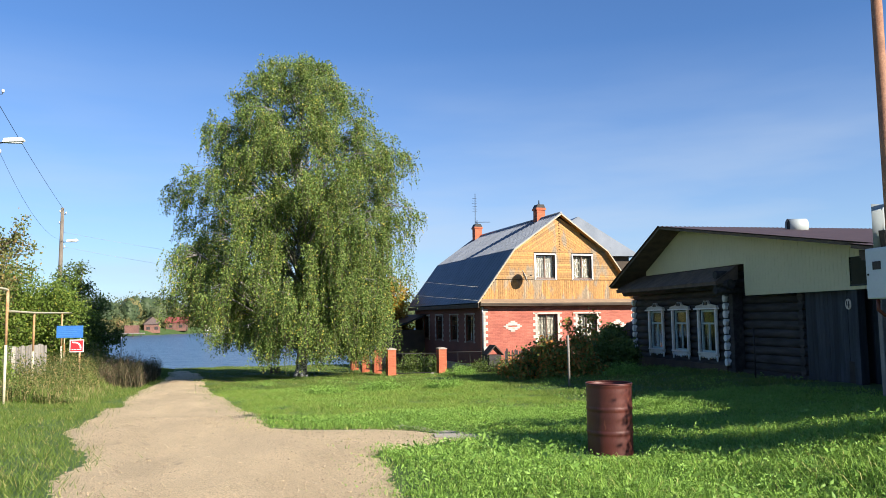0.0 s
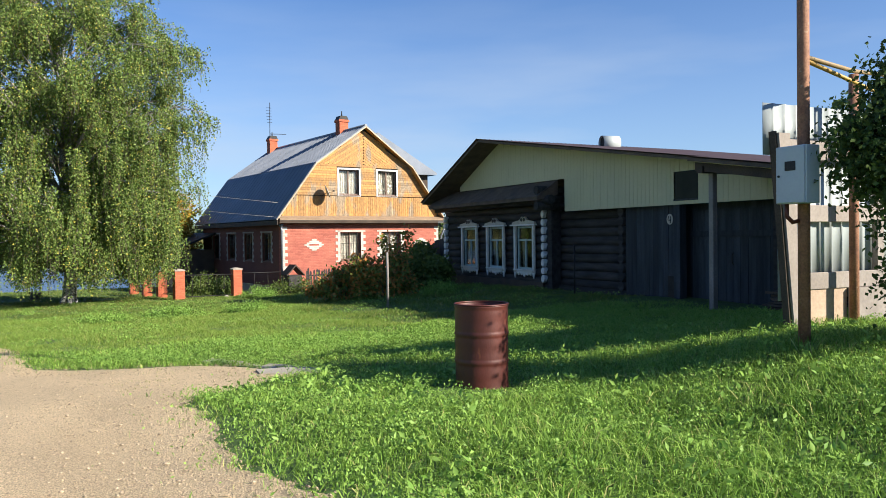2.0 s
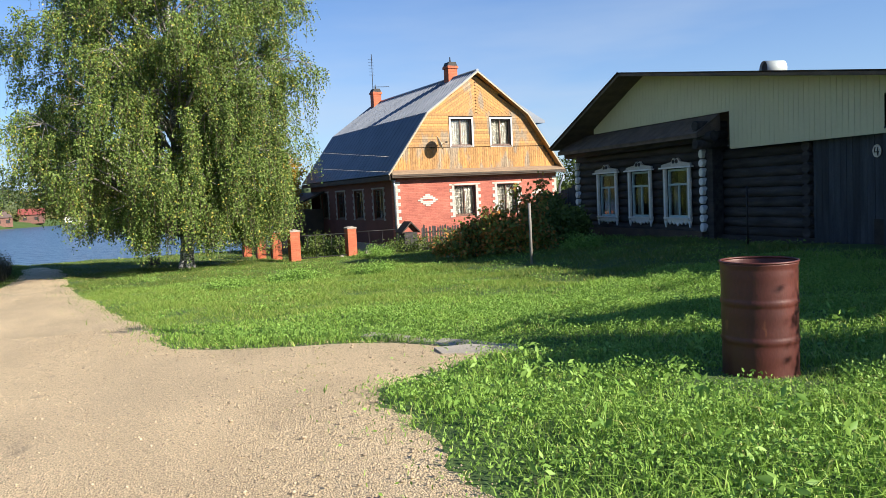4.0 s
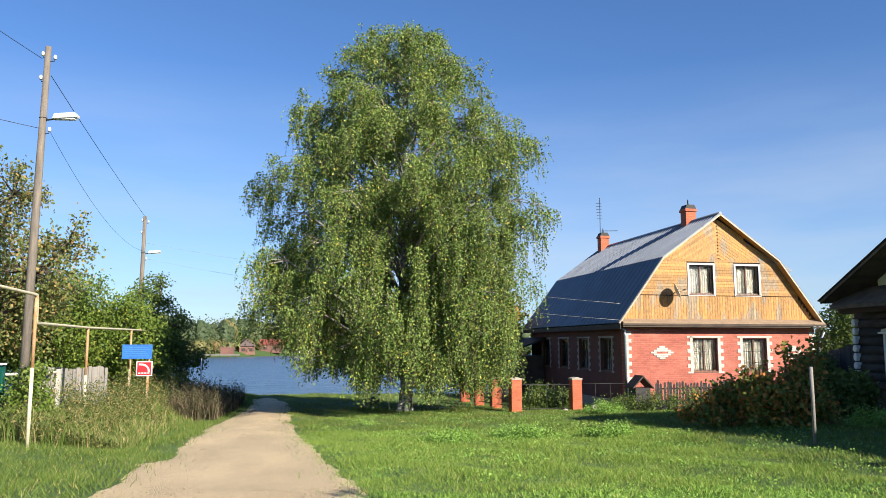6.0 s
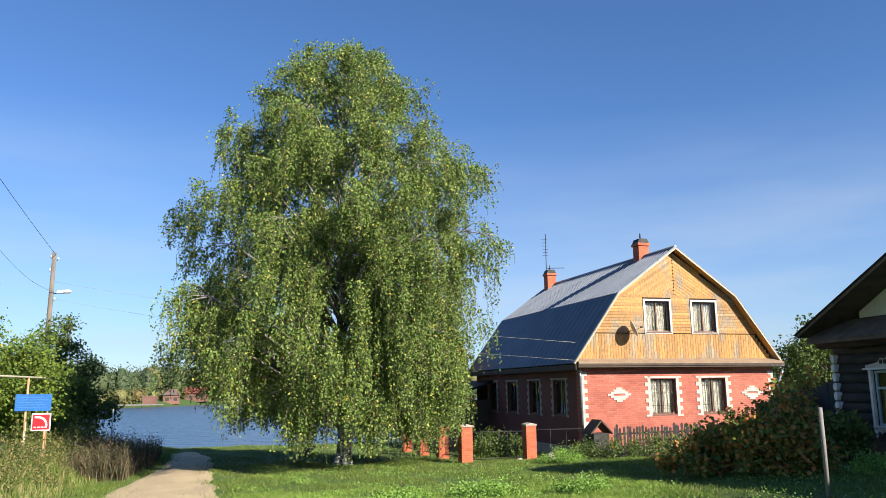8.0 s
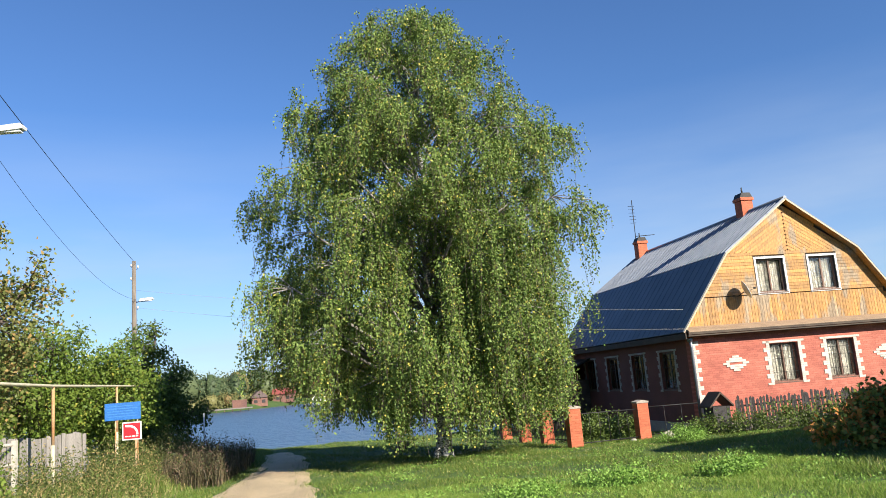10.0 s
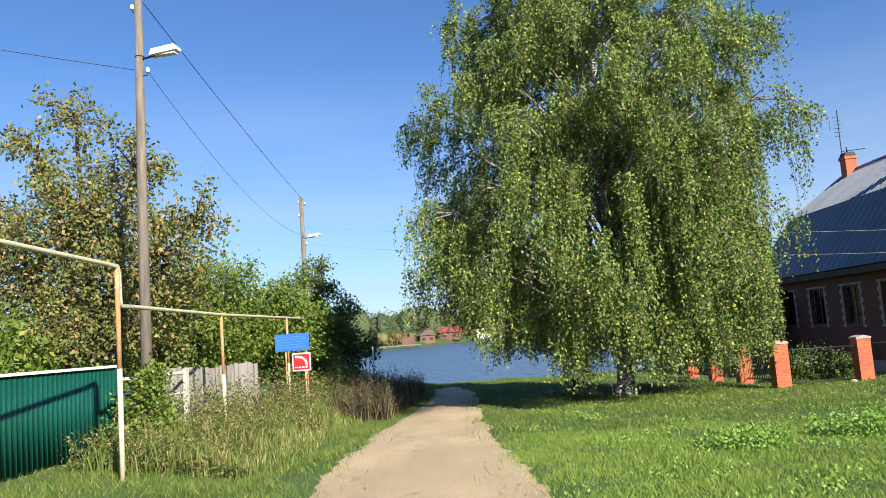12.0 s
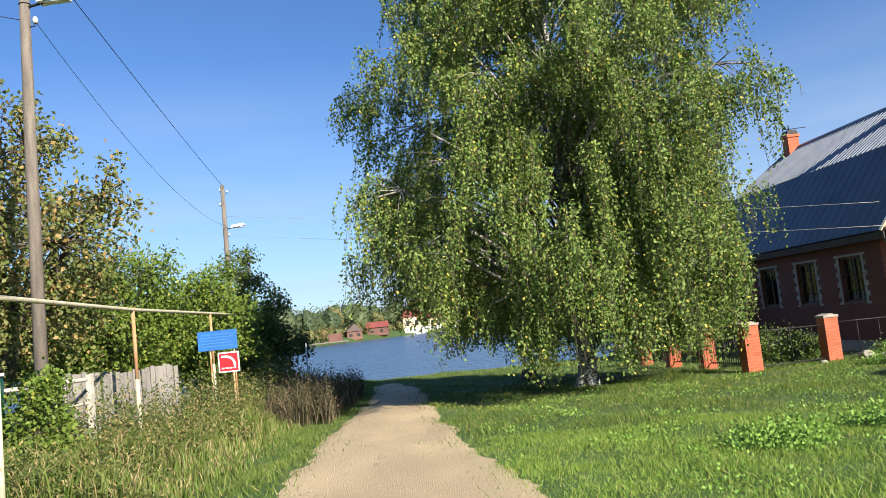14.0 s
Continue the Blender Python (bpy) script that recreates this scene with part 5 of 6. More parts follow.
tree("green_tree", -11.3, 38.2, ((0, 0, 2.9, 2.25, 1.8, 1.9), (2.0, 1.3, 2.9, 1.9, 1.8, 1.7), (-2.5, 0, 2.7, 2.25, 1.8, 1.8), (0.9, -0.3, 4.4, 1.25, 1.2, 1.0), (-1.3, 0, 4.4, 1.35, 1.2, 1.0), (2.5, 1.1, 4.2, 0.9, 1.0, 0.8)), LEAF_GREEN, 0.085, 42000, "bright green leafy maple thicket behind the grey fence", seed=4, trunk=0.08)
tree("green_tree", -10.6, 42.6, ((0, 0, 2.3, 1.9, 1.6, 1.7), (-1.5, 0, 3.0, 1.6, 1.5, 1.3), (0.9, 1.0, 1.5, 1.4, 1.4, 1.2)), LEAF_GREEN, 0.085, 24000, "bright green leafy maple thicket behind the grey fence", seed=5, trunk=0.08)
tree("green_tree", -15.5, 30.5, ((0, 0, 2.0, 2.6, 1.8, 1.6), (2.8, -0.4, 1.6, 2.0, 1.6, 1.3), (-3, 0, 2.2, 2.4, 1.8, 1.8)), LEAF_GREEN, 0.12, 14000, "bright green leafy thicket behind the green fence", seed=14, trunk=0.08)
tree("apple_tree", -9.9, 46.0, ((0, 0, 4.9, 0.9, 0.9, 1.2), (1.0, 0, 3.6, 1.0, 1.1, 1.1), (-1.1, 0, 3.4, 1.2, 1.2, 1.2), (0.2, 0, 2.2, 1.6, 1.5, 1.3), (1.7, 0, 2.0, 1.0, 1.0, 1.0), (0.5, 0, 5.9, 0.4, 0.4, 0.6)), LEAF_MID, 0.10, 17000, "dark green dense tree near the shore", seed=6, trunk=0.12)
tree("shrub", -8.3, 43.0, ((0, 0, 0.9, 0.9, 0.9, 0.8), (0.8, 0.5, 0.6, 0.7, 0.8, 0.5), (-1.3, 0, 1.2, 1.1, 1.0, 0.9)), LEAF_MID, 0.09, 7000, "low dark shrub near the shore", "shrub", seed=7, trunk=0.03)
tree("hop_bush", -6.85, 26.1, ((0, 0, 0.7, 0.50, 0.45, 0.6), (0.15, 0.25, 1.25, 0.36, 0.34, 0.42), (-0.25, 0.5, 0.8, 0.45, 0.45, 0.6), (0.3, 0.1, 0.35, 0.45, 0.4, 0.35)), LEAF_GREEN, 0.06, 5200, "yellow-green bush at the end of the green fence", "shrub", seed=8, trunk=0.02)
# bushes between the houses
tree("rose_bush", 10.35, 24.3, ((0, 0, 0.45, 0.70, 0.6, 0.42), (-0.6, 0.5, 0.25, 0.4, 0.4, 0.22), (0.2, 0.2, 0.95, 0.35, 0.35, 0.35)), LEAF_ROSE, 0.085, 2700, "rose hip bush with reddening leaves", "shrub", seed=9, trunk=0.02, group="bushes between the houses")
tree("rose_bush", 11.2, 22.9, ((0, 0, 0.55, 0.9, 0.8, 0.5), (0.4, 0.2, 1.1, 0.42, 0.4, 0.38), (-0.5, 0.5, 0.9, 0.42, 0.42, 0.36), (0.9, 0.4, 1.65, 0.20, 0.20, 0.45), (-0.1, 0.1, 1.65, 0.16, 0.16, 0.35)), LEAF_ROSE, 0.085, 4600, "tall rose hip bush with reddening leaves beside the stake", "shrub", seed=10, trunk=0.02, group="bushes between the houses")
tree("raspberry_bush", 13.3, 24.5, ((0, 0, 0.45, 0.7, 0.65, 0.42), (0.55, 0.3, 0.6, 0.5, 0.5, 0.42), (-0.4, 0, 0.75, 0.32, 0.32, 0.26)), LEAF_MID, 0.10, 4200, "dark green leafy bush beside the log house", "shrub", seed=11, trunk=0.02, group="bushes between the houses")
tree("raspberry_bush", 14.6, 27.6, ((0, 0, 0.7, 0.75, 0.9, 0.62), (0.5, 1.2, 0.8, 0.7, 0.8, 0.65)), LEAF_MID, 0.10, 4800, "dark green leafy bush beside the log house", "shrub", seed=12, trunk=0.02, group="bushes between the houses")
tree("shrub", 8.2, 36.4, ((0, 0, 0.5, 0.8, 0.6, 0.45), (0.9, 0.4, 0.4, 0.6, 0.6, 0.4)), LEAF_MID, 0.065, 3600, "green garden shrub behind the iron fence", "shrub", seed=13, trunk=0.02)
tree("shrub", 10.4, 34.6, ((0, 0, 0.25, 0.8, 0.5, 0.24), (1.2, -0.5, 0.34, 0.8, 0.6, 0.32), (2.6, -0.8, 0.38, 0.9, 0.6, 0.36), (4.0, -0.9, 0.42, 0.9, 0.6, 0.40), (5.4, -0.8, 0.42, 0.9, 0.6, 0.40)), LEAF_MID, 0.055, 7000, "low green weeds before the picket fence", "shrub", seed=23, trunk=0.01)
# trees behind
tree("golden_tree", 8.3, 49.0, ((0, 0, 2.6, 1.5, 1.3, 1.5), (0.3, 0, 4.3, 1.2, 1.1, 1.2), (-0.6, 0, 3.6, 1.1, 1.0, 1.1)), LEAF_GOLD, 0.12, 12000, "small golden autumn tree behind the lean-to", seed=15, trunk=0.08)
tree("far_tree", 25.5, 41.5, ((0, 0, 3.0, 2.6, 2.2, 2.2), (2.8, 1, 2.4, 2.2, 2.0, 1.9), (-0.3, 0.5, 4.4, 1.4, 1.3, 1.2)), LEAF_MID, 0.11, 18000, "dark leafy trees beyond the houses", seed=16, trunk=0.12)
tree("far_tree", 31.0, 47.0, ((0, 0, 3.0, 2.8, 2.2, 2.4), (-3.2, 1, 2.2, 2.2, 2.0, 1.8), (0.5, 0.5, 4.8, 1.5, 1.3, 1.3), (3.4, 0, 2.6, 2.0, 2.0, 2.0)), LEAF_MID, 0.13, 16000, "dark leafy trees beyond the houses", seed=26, trunk=0.12)
tree("far_tree", 31, 20.0, ((0, 0, 5.2, 1.5, 1.4, 1.6), (2.0, -3.0, 6.0, 1.8, 1.8, 2.2), (0.4, 1.4, 4.4, 1.2, 1.2, 1.2), (-1.4, 3.2, 5.0, 0.9, 0.9, 1.2), (-0.6, 1.6, 5.9, 1.0, 1.0, 1.1)), LEAF_MID, 0.15, 15000, "tree crowns that show above the log house roof", seed=17, trunk=0.14)
# shrub beside the meter box
tree("elder_bush", 9.82, 6.05, ((0, 0, 1.75, 0.66, 0.62, 0.62), (0.25, -0.3, 1.15, 0.66, 0.62, 0.6), (-0.34, 0.24, 1.85, 0.42, 0.40, 0.42), (0.2, 0.0, 2.35, 0.58, 0.54, 0.48), (0.35, 0.1, 2.8, 0.38, 0.36, 0.32), (0.1, 0, 0.65, 0.48, 0.45, 0.45)), LEAF_DARK, 0.044, 36000, "dark leafy elder shrub leaning over the fence", "shrub", seed=18, trunk=0.03)

# ---- roadside on the lake side: gas pipe, signs, poles, fences ----
PIPE_PAINT = material("cream_pipe_paint", (0.66, 0.60, 0.42), (0.56, 0.49, 0.33), 0.6, scale=4, fine=40, bump=0.15, c3=(0.38, 0.20, 0.09), spot=-0.03)
PIPE_RUST = material("rusty_cream_post", (0.58, 0.46, 0.31), (0.48, 0.27, 0.12), 0.7, scale=2.0, fine=40, bump=0.2, c3=(0.44, 0.19, 0.07), spot=0.08)
POST_RUST = material("orange_rust_post", (0.46, 0.20, 0.075), (0.52, 0.33, 0.18), 0.75, scale=3, fine=40, bump=0.2)
SIGN_BLUE = material("blue_sign", (0.035, 0.17, 0.50), (0.03, 0.14, 0.43), 0.45, scale=2, fine=30, bump=0.03)
SIGN_RED = material("red_sign", (0.62, 0.025, 0.035), (0.52, 0.02, 0.03), 0.45, scale=2, fine=30, bump=0.03)
SIGN_MARK = material("sign_mark", (0.06, 0.22, 0.56), (0.055, 0.20, 0.52), 0.5, bump=0)
GREEN_SHEET = material("green_fence_sheet", (0.005, 0.080, 0.058), (0.005, 0.066, 0.048), 0.38, 0.0, scale=1, fine=20, bump=0.05)
POLE_WOOD = material("grey_pole_wood", (0.23, 0.19, 0.15), (0.14, 0.115, 0.095), 0.9, scale=3, fine=40, bump=0.5, stretch=(5, 5, 0.5))
LAMP_GLASS = material("lamp_cover", (0.78, 0.78, 0.76), (0.70, 0.70, 0.69), 0.35, bump=0)

GP = base("gas_pipeline", pose(-5.43, 23.1, lz(-5.4, 23.1)), "cream painted gas pipe on thin posts along the road", "gas pipe")
wpart("pipe", tubed([(-4.3, 13.5, 2.50), (-4.75, 18.4, 2.46), (-5.35, 22.7, 2.42), (-5.42, 23.08, 2.42), (-5.43, 23.13, 2.36), (-5.43, 23.15, 1.89), (-5.44, 23.19, 1.82), (-5.55, 23.8, 1.82), (-6.59, 29.14, 1.84), (-8.26, 40.1, 1.95), (-8.29, 40.25, 1.89), (-8.29, 40.25, 0.4)], 0.035, 8), PIPE_PAINT, GP)
for x, y, h in ((-5.41, 23.08, 2.40), (-6.59, 29.14, 1.82), (-7.65, 36.2, 1.90)):
    mid = lz(x, y) + 0.52 * (h - lz(x, y))
    wpart("post", tubed([(x, y - 0.03, lz(x, y) - 0.2), (x, y - 0.03, mid)], 0.04, 8), PIPE_PAINT, GP, "cream painted post")
    wpart("rusty_post_top", tubed([(x, y - 0.03, mid), (x, y - 0.03, h)], 0.038, 8), POST_RUST, GP, "post bared to orange rust")
wpart("pipe", tubed([(-8.29, 40.25, 0.95), (-9.1, 43.6, 1.15)], 0.03, 6), PIPE_PAINT, GP)

BS = base("blue_sign", pose(-6.75, 34.15, lz(-6.75, 34.15), 0, 0, 6), "blue metal notice board with faint lines of writing", "sign")
zb = 0.14 - lz(-6.75, 34.15)
part("board", boxed(-0.52, -0.015, zb + 0.70, 0.50, 0.015, zb + 1.21, 0.004), SIGN_BLUE, BS)
for k in range(5):
    part("text_bar", boxed(-0.44, -0.019, zb + 0.80 + 0.075 * k, 0.42 - 0.07 * (k % 3), -0.016, zb + 0.825 + 0.075 * k), SIGN_MARK, BS)
for x in (-0.22, 0.40):
    part("post", tubed([(x, 0.03, -0.1), (x, 0.03, zb + 1.1)], 0.022, 8), PIPE_RUST, BS)
RS = base("red_sign", pose(-6.41, 33.9, lz(-6.41, 33.9), 0, 0, 6), "square red sign with a white water hose picture", "sign")
part("board", boxed(-0.27, -0.012, zb + 0.09, 0.27, 0.012, zb + 0.61, 0.004), WHITE_PAINT, RS)
part("field", boxed(-0.235, -0.017, zb + 0.125, 0.235, -0.013, zb + 0.575), SIGN_RED, RS, "red field")
arc = [(-0.18, zb + 0.50), (-0.02, zb + 0.49), (0.08, zb + 0.44), (0.14, zb + 0.35), (0.16, zb + 0.24)]
bm = bmesh.new()
for p, q in zip(arc, arc[1:]):
    d = Vector((q[0] - p[0], 0, q[1] - p[1])).normalized()
    s = Vector((-d.z, 0, d.x)) * 0.03
    vs = [Vector((p[0], -0.021, p[1])), Vector((q[0], -0.021, q[1]))]
    bm.faces.new([bm.verts.new(v) for v in (vs[0] + s, vs[1] + s, vs[1] - s, vs[0] - s)])
part("picture", bm, WHITE_PAINT, RS, "white curved hose picture")
for k in range(4):
    part("text_bar", boxed(-0.19 + 0.1 * k, -0.020, zb + 0.18, -0.12 + 0.1 * k, -0.018, zb + 0.215), WHITE_PAINT, RS)
part("post", tubed([(0.1, 0.03, -0.1), (0.1, 0.03, zb + 0.5)], 0.025, 8), PIPE_RUST, RS)


def street_pole(x, y, top, lamp_z, reach, label, r=0.112, dx=0.1):
    g = lz(x, y)
    e = base("street_lamp", pose(x, y, g), label, "street lamp", "wooden street lamp poles")
    h = top - g
    part("pole", tubed([(0, 0, -0.3), (dx * 0.4, 0, h * 0.5), (dx, 0, h)], [r * 1.15, r, r * 0.72], 12), POLE_WOOD, e, "grey weathered wooden pole")
    lz_ = lamp_z - g
    part("bracket", tubed([(dx * 0.8, 0, lz_ - 0.05), (dx + 0.25, -0.02, lz_ - 0.02), (dx + reach * 0.5, -0.03, lz_ + 0.03)], 0.025, 8), IRON, e)
    bm = bmesh.new()
    x0, x1 = dx + reach * 0.30, dx + reach
    prism(bm, [(x0, lz_ - 0.02), (x1, lz_ + 0.04), (x1 + 0.02, lz_ + 0.10), (x1 - 0.05, lz_ + 0.17), (x0 + 0.05, lz_ + 0.12)], "y", -0.14, 0.10)
    part("lamp_head", bm, LAMP_GLASS, e, "white lamp head")
    part("lamp_lens", boxed(x0 + 0.1, -0.10, lz_ - 0.03, x1 - 0.05, 0.06, lz_ + 0.03, 0.01), LAMP_GLASS, e)
    for k, (px, pz) in enumerate(((-0.14, h - 0.25), (0.20, h - 0.35), (0.17, lz_ - 0.35), (-0.16, h - 0.95))):
        part("hook", tubed([(dx, 0, pz - 0.08), (dx + px * 0.9, 0, pz - 0.08), (dx + px, 0, pz)], 0.012, 6), IRON, e)
        part("insulator", tubed([(dx + px, 0, pz - 0.02), (dx + px, 0, pz + 0.05), (dx + px, 0, pz + 0.10)], [0.045, 0.05, 0.03], 8), WHITE_PAINT, e, "white insulator")
    for k in range(1):
        zz = lz_ + 0.02
        bm = bmesh.new()
        tube(bm, [(dx * 0.8 + r * 0.9 * math.cos(a), r * 0.9 * math.sin(a), zz) for a in np.linspace(0, 6.283, 17)], 0.008, 4, caps=False)
        part("wire_band", bm, IRON, e)
    return e


street_pole(-7.74, 27.8, 9.82, 7.70, 0.93, "grey wooden street lamp pole with wires and a white lamp")
street_pole(-11.88, 50.4, 8.62, 6.50, 0.95, "farther grey wooden street lamp pole with a white lamp", 0.13, 0.05)


def wire(a, b, sag, r, label, mat=IRON):
    a, b = Vector(a), Vector(b)
    pts = []
    for i in range(25):
        t = i / 24
        p = a.lerp(b, t)
        p.z -= sag * 4 * t * (1 - t)
        pts.append(p)
    ob = part("cable", tubed(pts, r, 5), mat)
    return tagged(ob, label, "cable", "overhead cables")


wire((-7.50, 27.75, 8.95), (-11.75, 50.4, 8.5), 0.10, 0.010, "black overhead cable between the lamp poles")
wire((-7.48, 27.75, 7.40), (-11.75, 50.4, 6.6), 0.75, 0.006, "thin sagging overhead cable between the lamp poles")
wire((-7.70, 27.75, 7.40), (-17.0, 21.2, 8.6), 0.10, 0.008, "overhead cable running from the lamp pole")
wire((-7.78, 27.75, 9.45), (-7.5, -12.0, 8.9), 0.7, 0.008, "thin overhead cable over the roadside")
wire((-11.8, 50.4, 7.1), (11.20, 35.55, 2.95), 0.30, 0.005, "pale house cable running to the lamp pole", BLUE_GREY)
wire((-11.8, 50.4, 6.2), (11.15, 35.50, 2.30), 0.35, 0.005, "pale house cable running to the lamp pole", BLUE_GREY)

# green sheet fence
GF = base("green_fence", pose(-7.6, 26.4, lz(-7.6, 26.4)), "dark green corrugated sheet fence with a pale cap rail", "fence")
V, F = [], []
y, k = 10.0, 0
prof = ((0.0, 0), (0.74, 0), (0.80, 1), (0.94, 1))
while y < 26.4:
    for u, d in prof:
        yy = y + u * 0.125
        x = -7.6 + d * 0.014
        V += [(x, yy, lz(-7.6, yy) + 0.04), (x, yy, float(np.interp(yy, (10, 26.4), (0.97, 0.85))))]
    y += 0.125
n = len(V) // 2
ob = wraw("sheet", V, [(2 * i, 2 * i + 2, 2 * i + 3, 2 * i + 1) for i in range(n - 1)], GREEN_SHEET, GF)
ob.modifiers.new("thick", "SOLIDIFY").thickness = 0.004
rail = wpart("cap_rail", prism(bmesh.new(), [(-7.64, 0), (-7.54, 0), (-7.54, 0.05), (-7.64, 0.05)], "y", 10, 26.45), WHITE_PAINT, GF, "pale cap rail")
for v in rail.data.vertices:
    v.co.z += float(np.interp(v.co.y, (10, 26.45), (0.96, 0.84)))
wpart("post", boxed(-7.66, 26.38, -1.0, -7.58, 26.46, 0.84), GREEN_SHEET, GF)

# grey board fence and a scrap of white gate
GB = base("board_fence", pose(-8.0, 32, lz(-8, 32)), "grey weathered board fence half hidden by weeds", "fence")
for i in range(26):
    t = i / 25
    x, y = -8.35 + 1.25 * t, 29.6 + 2.6 * t
    z = lz(x, y)
    bm = boxed(-0.055, -0.012, 0, 0.055, 0.012, 1.62 + 0.06 * R.random())
    ob = part("board", bm, GREY_WOOD, GB)
    ob.matrix_parent_inverse = GB.matrix_basis.inverted()
    ob.matrix_basis = pose(x, y, z - 0.03, 2 * (R.random() - 0.5), 3 * (R.random() - 0.5), 64)
wpart("rail", tubed([(-8.38, 29.65, -0.2), (-7.12, 32.25, -0.25)], 0.03, 6), GREY_WOOD, GB)
WG = base("white_gate", pose(-7.3, 27.0, lz(-7.3, 27)), "peeling white gate frame behind the bush", "gate")
wpart("post", boxed(-7.35, 26.9, -0.8, -7.25, 27.0, 0.66), BLUE_GREY, WG)
wpart("post", boxed(-6.75, 27.5, -0.8, -6.66, 27.6, 0.70), BLUE_GREY, WG)
wpart("rail", tubed([(-7.9, 26.3, 0.58), (-6.7, 27.55, 0.62)], 0.04, 6), BLUE_GREY, WG)
wpart("rail", tubed([(-7.9, 26.3, 0.2), (-6.7, 27.55, 0.2)], 0.03, 6), BLUE_GREY, WG)
SHED = base("shed", pose(-19, 27, -0.8), "pale boarded shed with a dark doorway behind the thicket", "shed")
part("wall", boxed(0, 0, 0, 4.0, 5, 3.4), BLUE_GREY, SHED)
part("roof", prism(bmesh.new(), [(-0.3, 3.3), (4.3, 3.3), (2.0, 4.6)], "y", -0.3, 5.3), ROOF_DARK, SHED)
# black sheet on the closed wall paints the shade inside the door
part("doorway", boxed(1.4, -0.03, 0, 3.4, 0.0, 2.1), IRON, SHED)
tagged(part("marker_post", tubed([(-6.6, 43.0, -1.5), (-6.6, 43.0, 0.70)], 0.03, 8), WHITE_PAINT), "thin white marker post near the shore", "post")
# stump under the birch
bm = bmesh.new()
tube(bm, [(0, 0, -0.1), (0.02, 0, 0.1), (0.0, 0.03, 0.36)], [0.34, 0.27, 0.24], 12)
st = part("tree_stump", bm, BARK)
st.matrix_basis = pose(1.45, 40.2, lz(1.45, 40.2), 6, 8, 0)
tagged(st, "dark old tree stump in the shade of the birch", "stump")
# stones by the fence foot
for k, (x, y, s) in enumerate(((9.9, 34.7, 0.22), (10.3, 34.5, 0.16), (10.7, 34.9, 0.18), (8.7, 34.5, 0.10))):
    bm = bmesh.new()
    bmesh.ops.create_icosphere(bm, subdivisions=2, radius=s)
    for v in bm.verts:
        v.co *= 1 + 0.35 * noise.noise(v.co * 5 + Vector((k * 7, 0, 0)))
        v.co.z *= 0.7
    ob = part("rock", bm, CONCRETE)
    ob.matrix_basis = pose(x, y, lz(x, y) + s * 0.3, 0, 0, 40 * k)
    tagged(ob, "pale rough stone lying in the weeds", "stone", "stones by the fence")

# ---- far shore ----
def far_wood(x0, x1, n, hmin, hmax, leaf, seed, depth=(4, 26), size=0.45, per=420):
    """Many rounded crowns in one mesh: a lumpy core wrapped in leaves."""
    rng = np.random.default_rng(seed)
    P, V0, F0 = [], [], []
    bm = bmesh.new()
    bmesh.ops.create_icosphere(bm, subdivisions=2, radius=1)
    bm.verts.ensure_lookup_table()
    cv = np.array([v.co[:] for v in bm.verts])
    cf = np.array([[v.index for v in f.verts] for f in bm.faces])
    bm.free()
    k0 = 0
    for k in range(n):
        x = x0 + (x1 - x0) * (k + rng.random()) / n
        y = float(far_edge(x)) + depth[0] + (depth[1] - depth[0]) * rng.random()
        h = hmin + (hmax - hmin) * rng.random() ** 1.3
        r = h * (0.34 + 0.22 * rng.random())
        g = lz(x, y)
        c = np.array((x, y, g + h * 0.54))
        lump = 1 + 0.6 * np.array([noise.noise(Vector(q) * 2.0 + Vector((k, 0, 0))) for q in cv])[:, None]
        V0.append(c + cv * lump * (r * 0.70, r * 0.70, h * 0.40))
        F0.append(cf + k0)
        k0 += len(cv)
        d = rng.normal(size=(per, 3))
        d /= np.linalg.norm(d, axis=1, keepdims=True)
        l2 = 1 + 0.6 * np.array([noise.noise(Vector(q) * 2.0 + Vector((k, 0, 0))) for q in d])[:, None]
        P.append(c + d * l2 * (0.70 + 0.42 * rng.random((per, 1))) * (r, r, h * 0.50))
    V, F = leaf_cloud(np.concatenate(P), size, 0.1, rng)
    V0 = np.concatenate(V0)
    return raw("far_wood", np.concatenate([V0, V]), np.concatenate([np.concatenate(F0), F + len(V0)]), leaf)


FAR_GREEN = leaf_material("far_green", (0.07, 0.105, 0.05), (0.15, 0.185, 0.085), (0.20, 0.18, 0.07), 0.06)
FAR_YELLOW = leaf_material("far_yellow", (0.13, 0.145, 0.055), (0.24, 0.225, 0.085), (0.28, 0.19, 0.08), 0.06)
tagged(far_wood(-125, -46, 60, 6, 11, FAR_GREEN, 31, (6, 24)), "distant green trees on the far shore", "woods", kind="stuff")
tagged(far_wood(-125, -44, 90, 2.0, 4.6, FAR_YELLOW, 32, (-1, 6), 0.4, 200), "distant yellowing bushes on the far shore", "woods", kind="stuff")
tagged(far_wood(-50, 60, 80, 6, 10, FAR_GREEN, 33, (18, 42), 0.45, 300), "distant green trees behind the far houses", "woods", kind="stuff")
tagged(far_wood(-47, 60, 110, 1.2, 3.4, FAR_YELLOW, 34, (10, 17), 0.4, 150), "distant yellowing bushes on the far shore", "woods", kind="stuff")
tagged(far_wood(-420, -125, 60, 6, 12, FAR_GREEN, 35, (4, 26), 0.9, 60), "distant green trees on the far shore", "woods", kind="stuff")
tagged(far_wood(60, 420, 60, 6, 12, FAR_GREEN, 36, (4, 26), 0.9, 60), "distant green trees on the far shore", "woods", kind="stuff")
FAR_BRICK = material("far_brick", (0.22, 0.11, 0.08), (0.17, 0.085, 0.07), 0.9, scale=0.5, fine=4, bump=0)
